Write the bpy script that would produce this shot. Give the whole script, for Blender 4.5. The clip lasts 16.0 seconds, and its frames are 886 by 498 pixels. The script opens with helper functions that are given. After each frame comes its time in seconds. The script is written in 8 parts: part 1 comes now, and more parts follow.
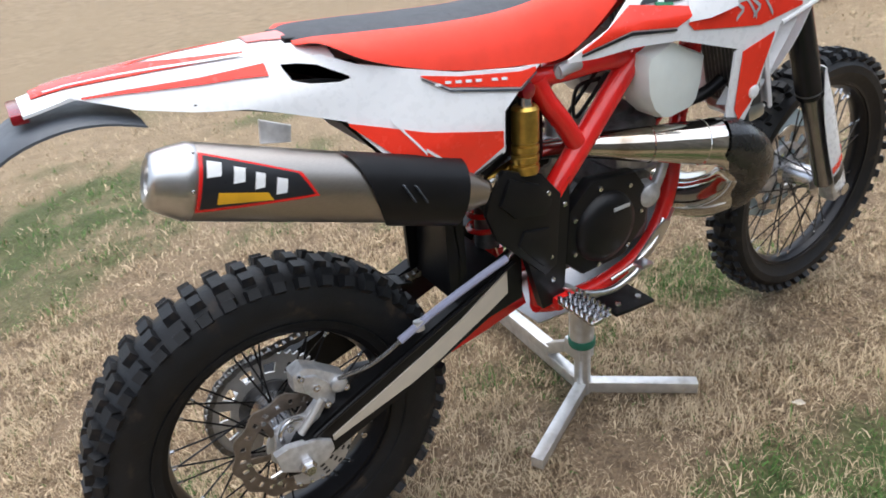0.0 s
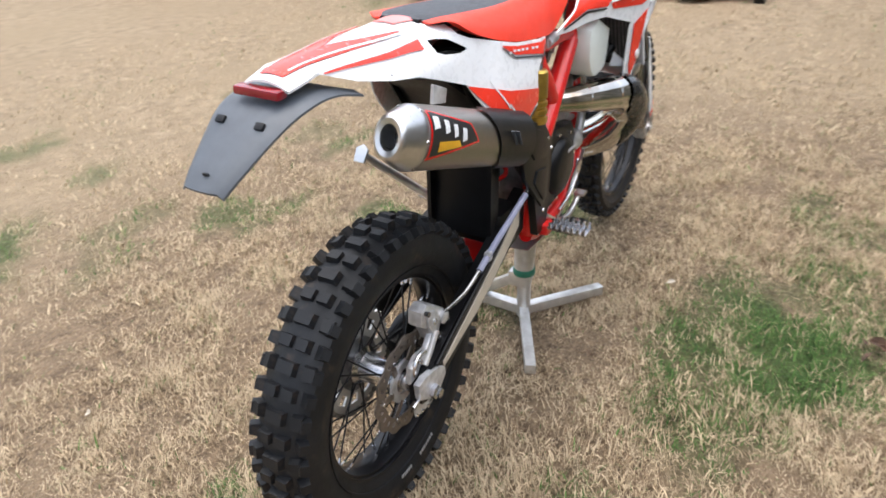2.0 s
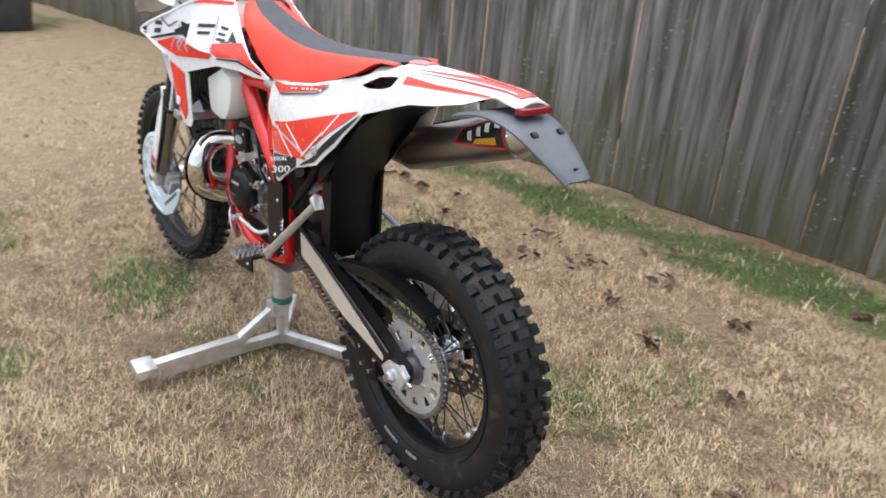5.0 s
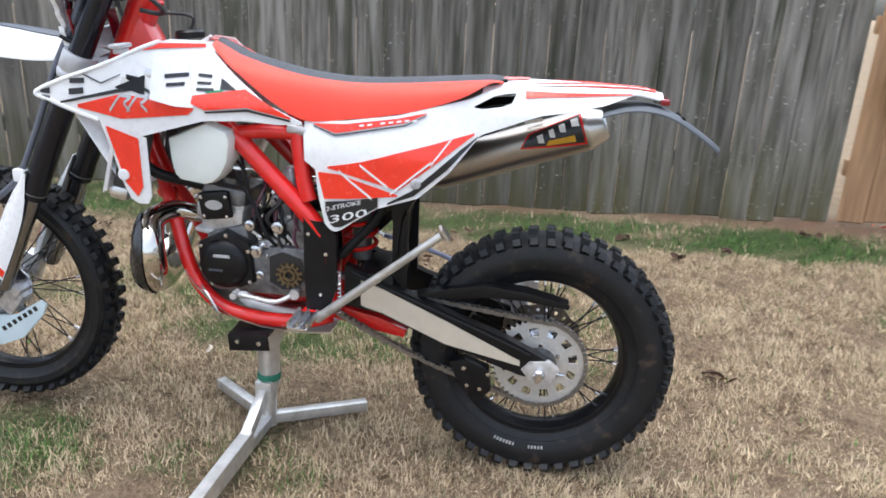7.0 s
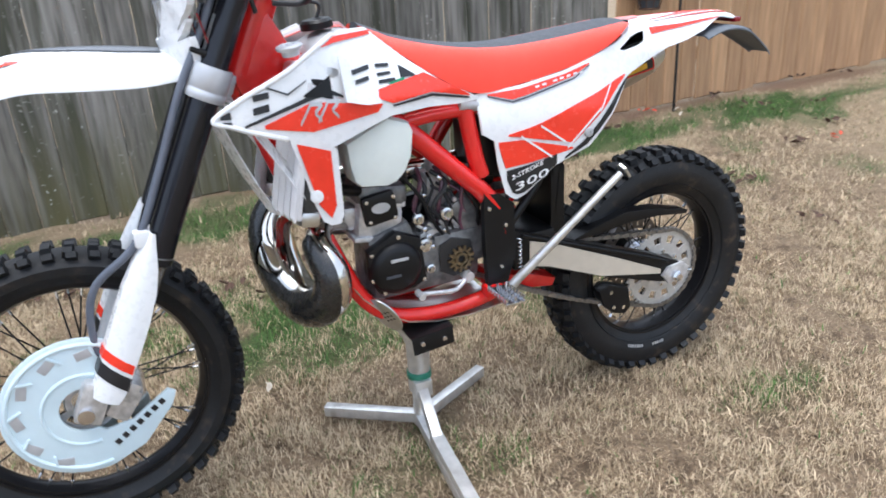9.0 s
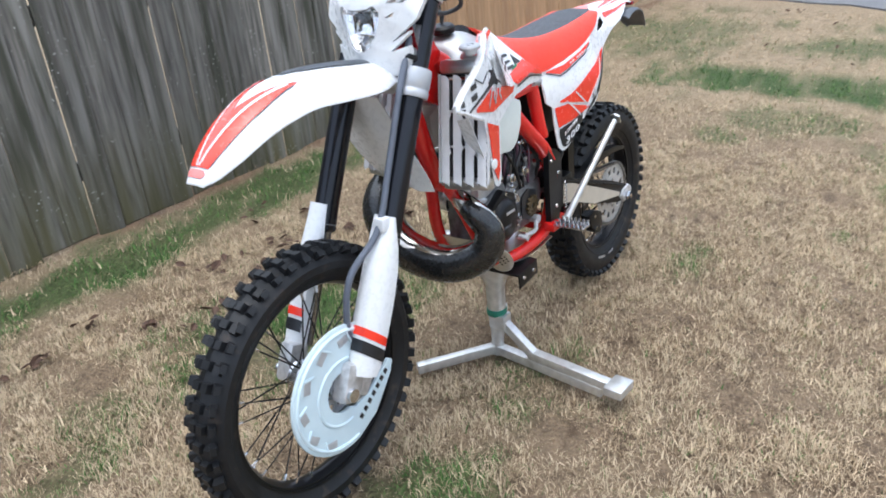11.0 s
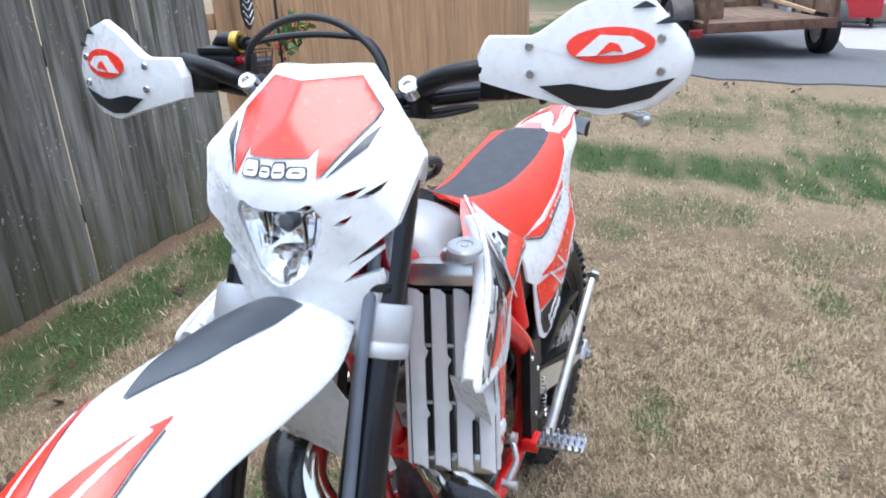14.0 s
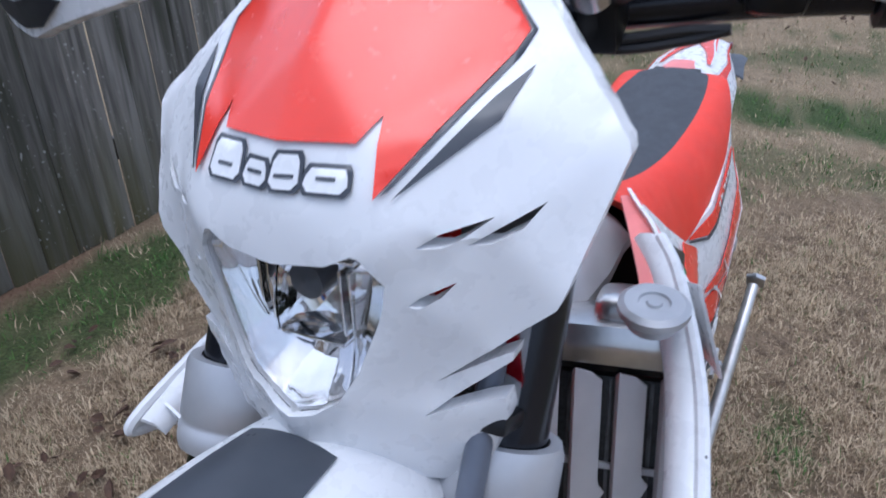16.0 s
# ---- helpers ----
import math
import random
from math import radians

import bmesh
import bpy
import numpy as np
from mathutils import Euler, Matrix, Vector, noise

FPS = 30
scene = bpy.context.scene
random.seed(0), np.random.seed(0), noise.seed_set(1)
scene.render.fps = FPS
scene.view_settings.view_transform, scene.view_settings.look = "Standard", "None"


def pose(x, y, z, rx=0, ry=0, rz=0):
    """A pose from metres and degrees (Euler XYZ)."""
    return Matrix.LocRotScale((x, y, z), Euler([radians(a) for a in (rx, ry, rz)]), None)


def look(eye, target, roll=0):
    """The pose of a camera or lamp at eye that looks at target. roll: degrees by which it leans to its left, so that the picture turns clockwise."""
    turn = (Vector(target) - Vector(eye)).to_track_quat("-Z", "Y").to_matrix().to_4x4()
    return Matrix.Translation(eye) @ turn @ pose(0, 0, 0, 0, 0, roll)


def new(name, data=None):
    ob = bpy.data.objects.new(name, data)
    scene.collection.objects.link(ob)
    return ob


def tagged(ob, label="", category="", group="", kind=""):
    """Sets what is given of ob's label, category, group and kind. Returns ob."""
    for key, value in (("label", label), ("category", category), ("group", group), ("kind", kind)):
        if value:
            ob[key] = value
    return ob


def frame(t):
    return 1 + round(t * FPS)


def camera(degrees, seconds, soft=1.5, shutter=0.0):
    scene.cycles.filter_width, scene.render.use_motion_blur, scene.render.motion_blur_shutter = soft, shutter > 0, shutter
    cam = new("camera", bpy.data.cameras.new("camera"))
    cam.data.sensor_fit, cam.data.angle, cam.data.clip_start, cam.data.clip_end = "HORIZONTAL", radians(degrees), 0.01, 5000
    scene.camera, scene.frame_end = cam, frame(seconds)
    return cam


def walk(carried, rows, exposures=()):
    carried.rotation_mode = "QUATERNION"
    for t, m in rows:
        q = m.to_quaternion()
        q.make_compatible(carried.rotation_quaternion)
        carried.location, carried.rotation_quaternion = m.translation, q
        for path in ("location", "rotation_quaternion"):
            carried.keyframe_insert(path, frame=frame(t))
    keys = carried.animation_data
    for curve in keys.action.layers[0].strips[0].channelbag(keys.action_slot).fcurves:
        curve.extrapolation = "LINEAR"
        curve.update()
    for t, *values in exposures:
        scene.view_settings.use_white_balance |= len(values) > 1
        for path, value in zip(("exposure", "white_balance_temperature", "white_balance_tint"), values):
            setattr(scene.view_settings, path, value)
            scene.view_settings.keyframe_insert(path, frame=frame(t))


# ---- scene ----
import collections

from mathutils.geometry import delaunay_2d_cdt

cam = camera(62.6, 16.0, 1.7, 0.4)
PATH = [
    (0, (-0.224, -1.094, 1.311), (0.633, 0.408, 0.306), -5.3),
    (0.5, (-0.413, -1.019, 1.324), (0.636, 0.342, 0.302), -3.2),
    (1, (-0.626, -1.018, 1.336), (0.573, 0.216, 0.315), -2.0),
    (1.5, (-0.808, -0.917, 1.355), (0.521, 0.169, 0.326), -0.6),
    (2, (-0.988, -0.736, 1.356), (0.508, 0.13, 0.349), -1.2),
    (2.5, (-1.198, -0.595, 1.365), (0.473, -0.02, 0.428), 1.6),
    (3, (-1.288, -0.306, 1.355), (0.464, -0.083, 0.417), 2.7),
    (3.5, (-1.354, 0.024, 1.368), (0.406, -0.196, 0.443), 2.2),
    (4, (-1.405, 0.359, 1.354), (0.321, -0.157, 0.486), 4.5),
    (4.5, (-1.314, 0.755, 1.317), (0.274, -0.157, 0.514), 2.4),
    (4.7, (-1.262, 0.894, 1.321), (0.234, -0.166, 0.521), 3.7),
    (6.8, (-0.073, 1.75, 1.246), (0.288, -0.102, 0.583), 1.8),
    (7, (0.059, 1.802, 1.231), (0.29, -0.075, 0.581), 2.7),
    (7.5, (0.388, 1.848, 1.239), (0.383, -0.043, 0.588), 1.1),
    (8, (0.737, 1.812, 1.255), (0.462, -0.056, 0.597), -2.5),
    (8.5, (1.035, 1.783, 1.28), (0.545, 0.007, 0.5), -1.6),
    (9, (1.376, 1.621, 1.26), (0.646, -0.075, 0.491), -3.5),
    (9.5, (1.669, 1.507, 1.289), (0.695, -0.069, 0.535), -2.2),
    (9.7, (1.804, 1.498, 1.287), (0.769, -0.026, 0.509), -4.6),
    (11.8, (2.727, 0.88, 1.437), (1.067, 0.093, 0.646), -4.9),
    (12, (2.728, 0.806, 1.44), (1.029, 0.11, 0.647), -5.6),
    (12.5, (2.619, 0.688, 1.452), (0.885, 0.073, 0.668), -5.0),
    (13, (2.374, 0.677, 1.471), (0.642, -0.051, 0.785), -3.4),
    (13.5, (2.156, 0.609, 1.474), (0.429, -0.141, 0.799), -2.4),
    (14, (1.939, 0.497, 1.473), (0.227, -0.225, 0.732), -3.2),
    (14.5, (1.753, 0.449, 1.464), (0.087, -0.364, 0.713), -2.8),
    (15, (1.638, 0.405, 1.45), (0.014, -0.467, 0.674), -1.5),
    (15.5, (1.562, 0.305, 1.424), (-0.035, -0.574, 0.603), -2.6),
    (16, (1.519, 0.234, 1.378), (-0.056, -0.609, 0.478), -2.8),
]
walk(cam, [(t, look(eye, target, roll)) for t, eye, target, roll in PATH], [(0, 1.37, 6280, 8), (1, 1.53, 6400, 9), (2.5, 1.57, 6450, 9), (4.5, 1.46, 6450, 9), (6.8, 1.42, 6100, 8), (8, 1.51, 6050, 8), (9.5, 1.46, 5900, 7), (12.5, 1.35, 5850, 6), (14.5, 1.34, 5600, 7), (15, 1.12, 5550, 9), (15.5, 0.74, 5430, 11), (16, 0.53, 5380, 12)])


# ---- world ----
world = bpy.data.worlds.new("overcast_sky")
scene.world = world
world.use_nodes = True
wn = world.node_tree
bg = wn.nodes["Background"]
sky = wn.nodes.new("ShaderNodeTexSky")
sky.sky_type, sky.sun_disc = "NISHITA", False
sky.sun_elevation, sky.sun_rotation = radians(80), radians(35)
sky.air_density, sky.dust_density, sky.ozone_density = 1.0, 4.0, 1.0
hsv = wn.nodes.new("ShaderNodeHueSaturation")
hsv.inputs["Saturation"].default_value = 0.55
wn.links.new(sky.outputs[0], hsv.inputs["Color"])
wn.links.new(hsv.outputs[0], bg.inputs["Color"])
bg.inputs["Strength"].default_value = 0.14

sun = new("sun", bpy.data.lights.new("sun", "SUN"))
sun.data.energy, sun.data.angle, sun.data.color = 0.65, radians(80), (1.0, 0.985, 0.97)
sun.matrix_world = look((0.0, -2.6, 4.6), (0.6, 0, 0))


# ---- materials ----
def material(name, color, rough=0.5, metal=0.0, vary=0.12, scale=30.0, bump=0.0, bump_scale=200.0, coat=0.0, spec=0.5, stain=None, stain_scale=4.0, stain_amount=0.5, stretch=None, island=0.0, pale=None, moss=None, flecks=None):
    m = bpy.data.materials.new(name)
    m.use_nodes = True
    t = m.node_tree
    b = t.nodes["Principled BSDF"]
    b.inputs["Metallic"].default_value = metal
    b.inputs["Specular IOR Level"].default_value = spec
    b.inputs["Coat Weight"].default_value = coat
    co = t.nodes.new("ShaderNodeTexCoord").outputs["Object"]
    if island:
        # every board has its own stretch of grain
        away = t.nodes.new("ShaderNodeVectorMath")
        away.operation = "MULTIPLY_ADD"
        away.inputs[1].default_value = (37.0, 11.0, 23.0)
        t.links.new(t.nodes.new("ShaderNodeObjectInfo").outputs["Random"], away.inputs[0])
        t.links.new(co, away.inputs[2])
        co = away.outputs[0]
    plain_co = co
    if stretch:
        mp = t.nodes.new("ShaderNodeMapping")
        mp.inputs["Scale"].default_value = stretch
        t.links.new(co, mp.inputs["Vector"])
        co = mp.outputs["Vector"]

    def tex(s, detail=5.0):
        n = t.nodes.new("ShaderNodeTexNoise")
        n.inputs["Scale"].default_value, n.inputs["Detail"].default_value = s, detail
        t.links.new(co, n.inputs["Vector"])
        return n.outputs["Fac"]

    def plain_tex(s, detail):
        n = t.nodes.new("ShaderNodeTexNoise")
        n.inputs["Scale"].default_value, n.inputs["Detail"].default_value = s, detail
        t.links.new(plain_co, n.inputs["Vector"])
        return n.outputs["Fac"]

    def mixed(fac, a, c, kind="MIX"):
        n = t.nodes.new("ShaderNodeMix")
        n.data_type, n.blend_type = "RGBA", kind
        for s, v in (("Factor", fac), ("A", a), ("B", c)):
            sock = [i for i in n.inputs if i.name == s and i.type in (("VALUE",) if s == "Factor" else ("RGBA",))][0]
            if hasattr(v, "links"):
                t.links.new(v, sock)
            else:
                sock.default_value = v if s == "Factor" else (*v, 1)
        return [o for o in n.outputs if o.type == "RGBA"][0]

    def ramp(fac, lo, hi):
        n = t.nodes.new("ShaderNodeMapRange")
        n.inputs["From Min"].default_value, n.inputs["From Max"].default_value = lo, hi
        t.links.new(fac, n.inputs["Value"])
        return n.outputs["Result"]

    dark = tuple(c * (1 - vary) for c in color)
    light = tuple(min(1, c * (1 + vary)) for c in color)
    col = mixed(ramp(tex(scale), 0.3, 0.7), dark, light)
    if stain:
        col = mixed(ramp(tex(stain_scale, 8.0), 0.65 - 0.3 * stain_amount, 0.85 - 0.3 * stain_amount), col, stain)
    if pale:
        col = mixed(ramp(tex(3.4, 9.0), 0.50, 0.66), col, pale)
    if moss:
        # growth that climbs from the foot of the board
        sep = t.nodes.new("ShaderNodeSeparateXYZ")
        t.links.new(t.nodes.new("ShaderNodeTexCoord").outputs["Object"], sep.inputs[0])
        up = ramp(sep.outputs["Z"], 0.55, 0.0)
        damp = t.nodes.new("ShaderNodeMath")
        damp.operation, damp.use_clamp = "MULTIPLY", True
        t.links.new(up, damp.inputs[0])
        t.links.new(ramp(tex(2.7, 8.0), 0.25, 0.6), damp.inputs[1])
        col = mixed(damp.outputs[0], col, moss)
    if flecks:
        # pale lichen spots, gathered in patches
        spot = t.nodes.new("ShaderNodeMath")
        spot.operation, spot.use_clamp = "MULTIPLY", True
        t.links.new(ramp(plain_tex(55.0, 2.0), 0.66, 0.72), spot.inputs[0])
        t.links.new(ramp(plain_tex(3.0, 3.0), 0.46, 0.62), spot.inputs[1])
        col = mixed(spot.outputs[0], col, flecks)
    if island:
        info = t.nodes.new("ShaderNodeObjectInfo").outputs["Random"]
        col = mixed(1.0, col, mixed(info, (1 - island,) * 3, (1.0, 1.0, 1.0)), "MULTIPLY")
    t.links.new(col, b.inputs["Base Color"])
    r = t.nodes.new("ShaderNodeMapRange")
    r.inputs["To Min"].default_value, r.inputs["To Max"].default_value = max(0.02, rough * 0.8), min(1, rough * 1.2)
    t.links.new(tex(scale * 2.3), r.inputs["Value"])
    t.links.new(r.outputs["Result"], b.inputs["Roughness"])
    if bump:
        n = t.nodes.new("ShaderNodeBump")
        n.inputs["Strength"].default_value, n.inputs["Distance"].default_value = bump, 0.002
        t.links.new(tex(bump_scale, 3.0), n.inputs["Height"])
        t.links.new(n.outputs["Normal"], b.inputs["Normal"])
    return m


def glass(name, color=(1, 1, 1), rough=0.02):
    m = bpy.data.materials.new(name)
    m.use_nodes = True
    b = m.node_tree.nodes["Principled BSDF"]
    b.inputs["Base Color"].default_value = (*color, 1)
    b.inputs["Transmission Weight"].default_value, b.inputs["Roughness"].default_value, b.inputs["IOR"].default_value = 1.0, rough, 1.45
    return m


WHITE = material("white_plastic", (0.77, 0.78, 0.79), 0.28, vary=0.012, bump=0.012, bump_scale=300, coat=0.15)
RED = material("red_graphic", (0.83, 0.040, 0.018), 0.26, vary=0.05, coat=0.2)
SEATRED = material("red_seat_vinyl", (0.80, 0.045, 0.018), 0.45, vary=0.06, bump=0.25, bump_scale=900)
SEATGREY = material("grey_gripper_vinyl", (0.050, 0.055, 0.065), 0.62, vary=0.15, bump=0.5, bump_scale=1200)
FLAPGREY = material("grey_flap_plastic", (0.075, 0.085, 0.100), 0.5, vary=0.1, bump=0.15, bump_scale=600)
BLACK = material("black_plastic", (0.006, 0.006, 0.0068), 0.36, spec=0.28, vary=0.2, bump=0.1, bump_scale=400)
INK = material("black_graphic", (0.014, 0.015, 0.018), 0.3, vary=0.1)
INKGREY = material("dark_grey_graphic", (0.055, 0.062, 0.075), 0.3, vary=0.1)
RUBBER = material("tyre_rubber", (0.0075, 0.0082, 0.0098), 0.52, spec=0.38, vary=0.3, scale=18, bump=0.3, bump_scale=160, stain=(0.060, 0.042, 0.030), stain_scale=26, stain_amount=0.18)
FRAMERED = material("red_painted_frame", (0.64, 0.014, 0.012), 0.25, vary=0.08, coat=0.4)
ALU = material("cast_aluminium", (0.60, 0.60, 0.61), 0.36, 0.55, vary=0.22, scale=60, bump=0.1, bump_scale=500)
ALUDARK = material("grey_engine_casting", (0.155, 0.155, 0.158), 0.38, 0.45, vary=0.5, scale=40, bump=0.2, bump_scale=500)
STEEL = material("bright_steel", (0.62, 0.62, 0.64), 0.22, 1.0, vary=0.1, scale=80)
CHROME = material("nickel_plated_pipe", (0.66, 0.63, 0.58), 0.09, 1.0, vary=0.14, scale=14, stain=(0.30, 0.22, 0.15), stain_scale=7, stain_amount=0.3)
CARBON = material("dark_pipe_guard", (0.014, 0.0138, 0.0135), 0.27, 0.0, vary=0.2, scale=25, coat=0.3)
TITAN = material("brushed_titanium", (0.40, 0.37, 0.34), 0.36, 1.0, vary=0.06, scale=120, stretch=(1, 6, 6))
SATIN = material("satin_aluminium", (0.60, 0.60, 0.60), 0.3, 1.0, vary=0.05, scale=120)
SPROCKET = material("pale_machined_alloy", (0.55, 0.54, 0.52), 0.42, 0.45, vary=0.08, scale=90)
DISCBROWN = material("dusty_steel_disc", (0.20, 0.165, 0.135), 0.42, 0.6, vary=0.2, scale=60)
GOLD = material("gold_anodised", (0.55, 0.36, 0.08), 0.3, 0.9, vary=0.15, scale=90)
BRASS = material("oiled_brass_sprocket", (0.20, 0.155, 0.095), 0.4, 0.9, vary=0.2, scale=90)
TANK = material("translucent_white_tank", (0.70, 0.74, 0.70), 0.4, vary=0.03, bump=0.05)
TANKTOP = material("dull_silver_tank", (0.50, 0.50, 0.51), 0.42, 0.5, vary=0.04, scale=40, bump=0.05, bump_scale=300)
FORKBLACK = material("black_anodised_fork", (0.014, 0.015, 0.020), 0.2, 0.4, vary=0.1)
FORKTUBE = material("grey_fork_tube", (0.30, 0.30, 0.31), 0.25, 1.0, vary=0.08)
CLAMP = material("silver_painted_clamp", (0.50, 0.51, 0.53), 0.4, 0.35, vary=0.08)
BEIGE = material("cream_swingarm_guard", (0.55, 0.49, 0.40), 0.4, vary=0.05)
DISCGUARD = material("pale_disc_cover", (0.60, 0.72, 0.77), 0.35, vary=0.03)
CHAINM = material("worn_chain_steel", (0.25, 0.24, 0.23), 0.4, 0.9, vary=0.3, scale=200)
RIMBLACK = material("black_rim", (0.013, 0.013, 0.015), 0.3, 0.5, vary=0.1)
SILVERSTAND = material("bare_aluminium_stand", (0.66, 0.66, 0.65), 0.38, 0.75, vary=0.12, scale=40, stain=(0.42, 0.40, 0.36), stain_scale=12, stain_amount=0.3)
GREENTAPE = material("green_collar", (0.02, 0.16, 0.10), 0.5)
CABLE = material("black_cable", (0.02, 0.02, 0.022), 0.5)
REDLENS = material("red_lens", (0.22, 0.005, 0.012), 0.12, coat=0.5)
YELLOW = material("yellow_graphic", (0.75, 0.40, 0.02), 0.35)
GREENINK = material("green_graphic", (0.02, 0.22, 0.10), 0.35)
PINK = material("pale_red_graphic", (0.80, 0.22, 0.20), 0.3)
LENSGLASS = glass("clear_lens")
REFLECTOR = material("reflector_chrome", (0.85, 0.85, 0.86), 0.06, 1.0, vary=0.02)
LOUVRE = material("grey_radiator_guard", (0.62, 0.61, 0.615), 0.5, vary=0.06, bump=0.05)
FIN = material("radiator_core", (0.06, 0.06, 0.06), 0.5, 0.6, vary=0.3, scale=300)


# ---- geometry helpers ----
class Geo:
    """Vertices and faces gathered for one mesh."""

    def __init__(self):
        self.v, self.f = [], []

    def add(self, verts, faces, m=None):
        k = len(self.v)
        self.v += [tuple(m @ Vector(p)) if m else tuple(p) for p in verts]
        self.f += [tuple(i + k for i in f) for f in faces]
        return self

    def join(self, other, m=None):
        return self.add(other.v, other.f, m)

    def moved(self, m):
        self.v = [tuple(m @ Vector(p)) for p in self.v]
        return self

    def mirrored(self):
        g = Geo()
        return g.add([(x, -y, z) for x, y, z in self.v], [f[::-1] for f in self.f])


def as_mesh(name, geo, mat, sharp=38):
    me = bpy.data.meshes.new(name)
    me.from_pydata(geo.v, [], geo.f)
    bm = bmesh.new()
    bm.from_mesh(me)
    bmesh.ops.recalc_face_normals(bm, faces=bm.faces)
    bm.to_mesh(me)
    bm.free()
    me.polygons.foreach_set("use_smooth", [True] * len(me.polygons))
    me.set_sharp_from_angle(angle=radians(sharp))
    me.materials.append(mat)
    return me


def part(name, geo, mat, parent=None, label="", sharp=38):
    ob = new(name, as_mesh(name, geo, mat, sharp))
    ob.parent = parent
    return tagged(ob, label=label)


def smooth_path(pts, n=8):
    """A Catmull-Rom curve through rows of numbers."""
    p = np.array(pts, float)
    p = np.vstack([2 * p[0] - p[1], p, 2 * p[-1] - p[-2]])
    out = []
    for i in range(1, len(p) - 2):
        for t in np.linspace(0, 1, n, endpoint=False):
            a, b, c, d = p[i - 1 : i + 3]
            out.append(0.5 * (2 * b + (c - a) * t + (2 * a - 5 * b + 4 * c - d) * t**2 + (3 * b - a - 3 * c + d) * t**3))
    return np.array(out + [p[-2]])


def tube(pts, radius, seg=12, n=8, smooth=True, flat=1.0, up=(0, 0, 1)):
    """A round tube along points (x, y, z) or (x, y, z, r)."""
    pts = [tuple(p) if len(p) == 4 else (*p, radius) for p in pts]
    path = smooth_path(pts, n) if smooth and len(pts) > 2 else np.array(pts, float)
    g, rings = Geo(), []
    nrm = None
    for i, row in enumerate(path):
        d = Vector(path[min(i + 1, len(path) - 1)][:3]) - Vector(path[max(i - 1, 0)][:3])
        d.normalize()
        if nrm is None:
            nrm = Vector(up) - d * d.dot(Vector(up))
            if nrm.length < 0.05:
                nrm = Vector((1, 0, 0)) - d * d.x
        nrm = (nrm - d * nrm.dot(d)).normalized()
        side = d.cross(nrm)
        rings.append([Vector(row[:3]) + float(row[3]) * (math.cos(a) * nrm + float(flat) * math.sin(a) * side) for a in np.linspace(0, 2 * math.pi, seg, endpoint=False)])
    verts = [tuple(p) for r in rings for p in r]
    faces = [(i * seg + j, i * seg + (j + 1) % seg, (i + 1) * seg + (j + 1) % seg, (i + 1) * seg + j) for i in range(len(rings) - 1) for j in range(seg)]
    faces += [tuple(range(seg))[::-1], tuple((len(rings) - 1) * seg + j for j in range(seg))]
    return g.add(verts, faces)


def lathe(profile, seg=32, at=(0, 0, 0), axis=(0, 1, 0), closed=False):
    """Turns rows of (radius, height along the axis) round the axis."""
    g = Geo()
    k = len(profile)
    verts = [(r * math.cos(a), r * math.sin(a), h) for a in np.linspace(0, 2 * math.pi, seg, endpoint=False) for r, h in profile]
    faces = [(i * k + j, ((i + 1) % seg) * k + j, ((i + 1) % seg) * k + j + 1, i * k + j + 1) for i in range(seg) for j in range(k - 1)]
    if closed:
        faces += [(i * k + k - 1, ((i + 1) % seg) * k + k - 1, ((i + 1) % seg) * k, i * k) for i in range(seg)]
    q = Vector((0, 0, 1)).rotation_difference(Vector(axis)).to_matrix().to_4x4()
    return g.add(verts, faces, Matrix.Translation(at) @ q)


def block(size, at=(0, 0, 0), bevel=0.004, m=None, seg=2):
    """A box with rounded edges."""
    bm = bmesh.new()
    bmesh.ops.create_cube(bm, size=1, matrix=Matrix.Diagonal((*size, 1)))
    if bevel:
        bmesh.ops.bevel(bm, geom=bm.edges[:], offset=bevel, segments=seg, profile=0.6, affect="EDGES")
    bm.verts.index_update()
    g = Geo().add([v.co[:] for v in bm.verts], [tuple(v.index for v in f.verts) for f in bm.faces], Matrix.Translation(at) @ (m or Matrix()))
    bm.free()
    return g


def bar(a, b, w, h, bevel=0.003, up=(0, 0, 1)):
    """A square bar from a to b."""
    a, b = Vector(a), Vector(b)
    d = (b - a).normalized()
    s = d.cross(Vector(up)).normalized()
    u = s.cross(d)
    m = Matrix((d, s, u)).transposed().to_4x4()
    return block(((b - a).length, w, h), (a + b) / 2, bevel, m)


def slab(outline, thick, m=None, bevel=0.003, seg=2):
    """A plate from a flat outline of (a, b), thick along the third axis, with rounded rims."""
    bm = bmesh.new()
    f = bm.faces.new([bm.verts.new((a, b, -thick / 2)) for a, b in outline])
    up = bmesh.ops.extrude_face_region(bm, geom=[f])["geom"]
    bmesh.ops.translate(bm, verts=[v for v in up if isinstance(v, bmesh.types.BMVert)], vec=(0, 0, thick))
    if bevel:
        rim = [e for e in bm.edges if abs(e.verts[0].co.z - e.verts[1].co.z) < 1e-6]
        bmesh.ops.bevel(bm, geom=rim, offset=bevel, segments=seg, profile=0.6, affect="EDGES")
    bmesh.ops.triangulate(bm, faces=[x for x in bm.faces if len(x.verts) > 4])
    bm.verts.index_update()
    g = Geo().add([v.co[:] for v in bm.verts], [tuple(v.index for v in x.verts) for x in bm.faces], m)
    bm.free()
    return g


SIDE = Matrix(((1, 0, 0, 0), (0, 0, -1, 0), (0, 1, 0, 0), (0, 0, 0, 1)))  # outline in (x, z), thickness along y


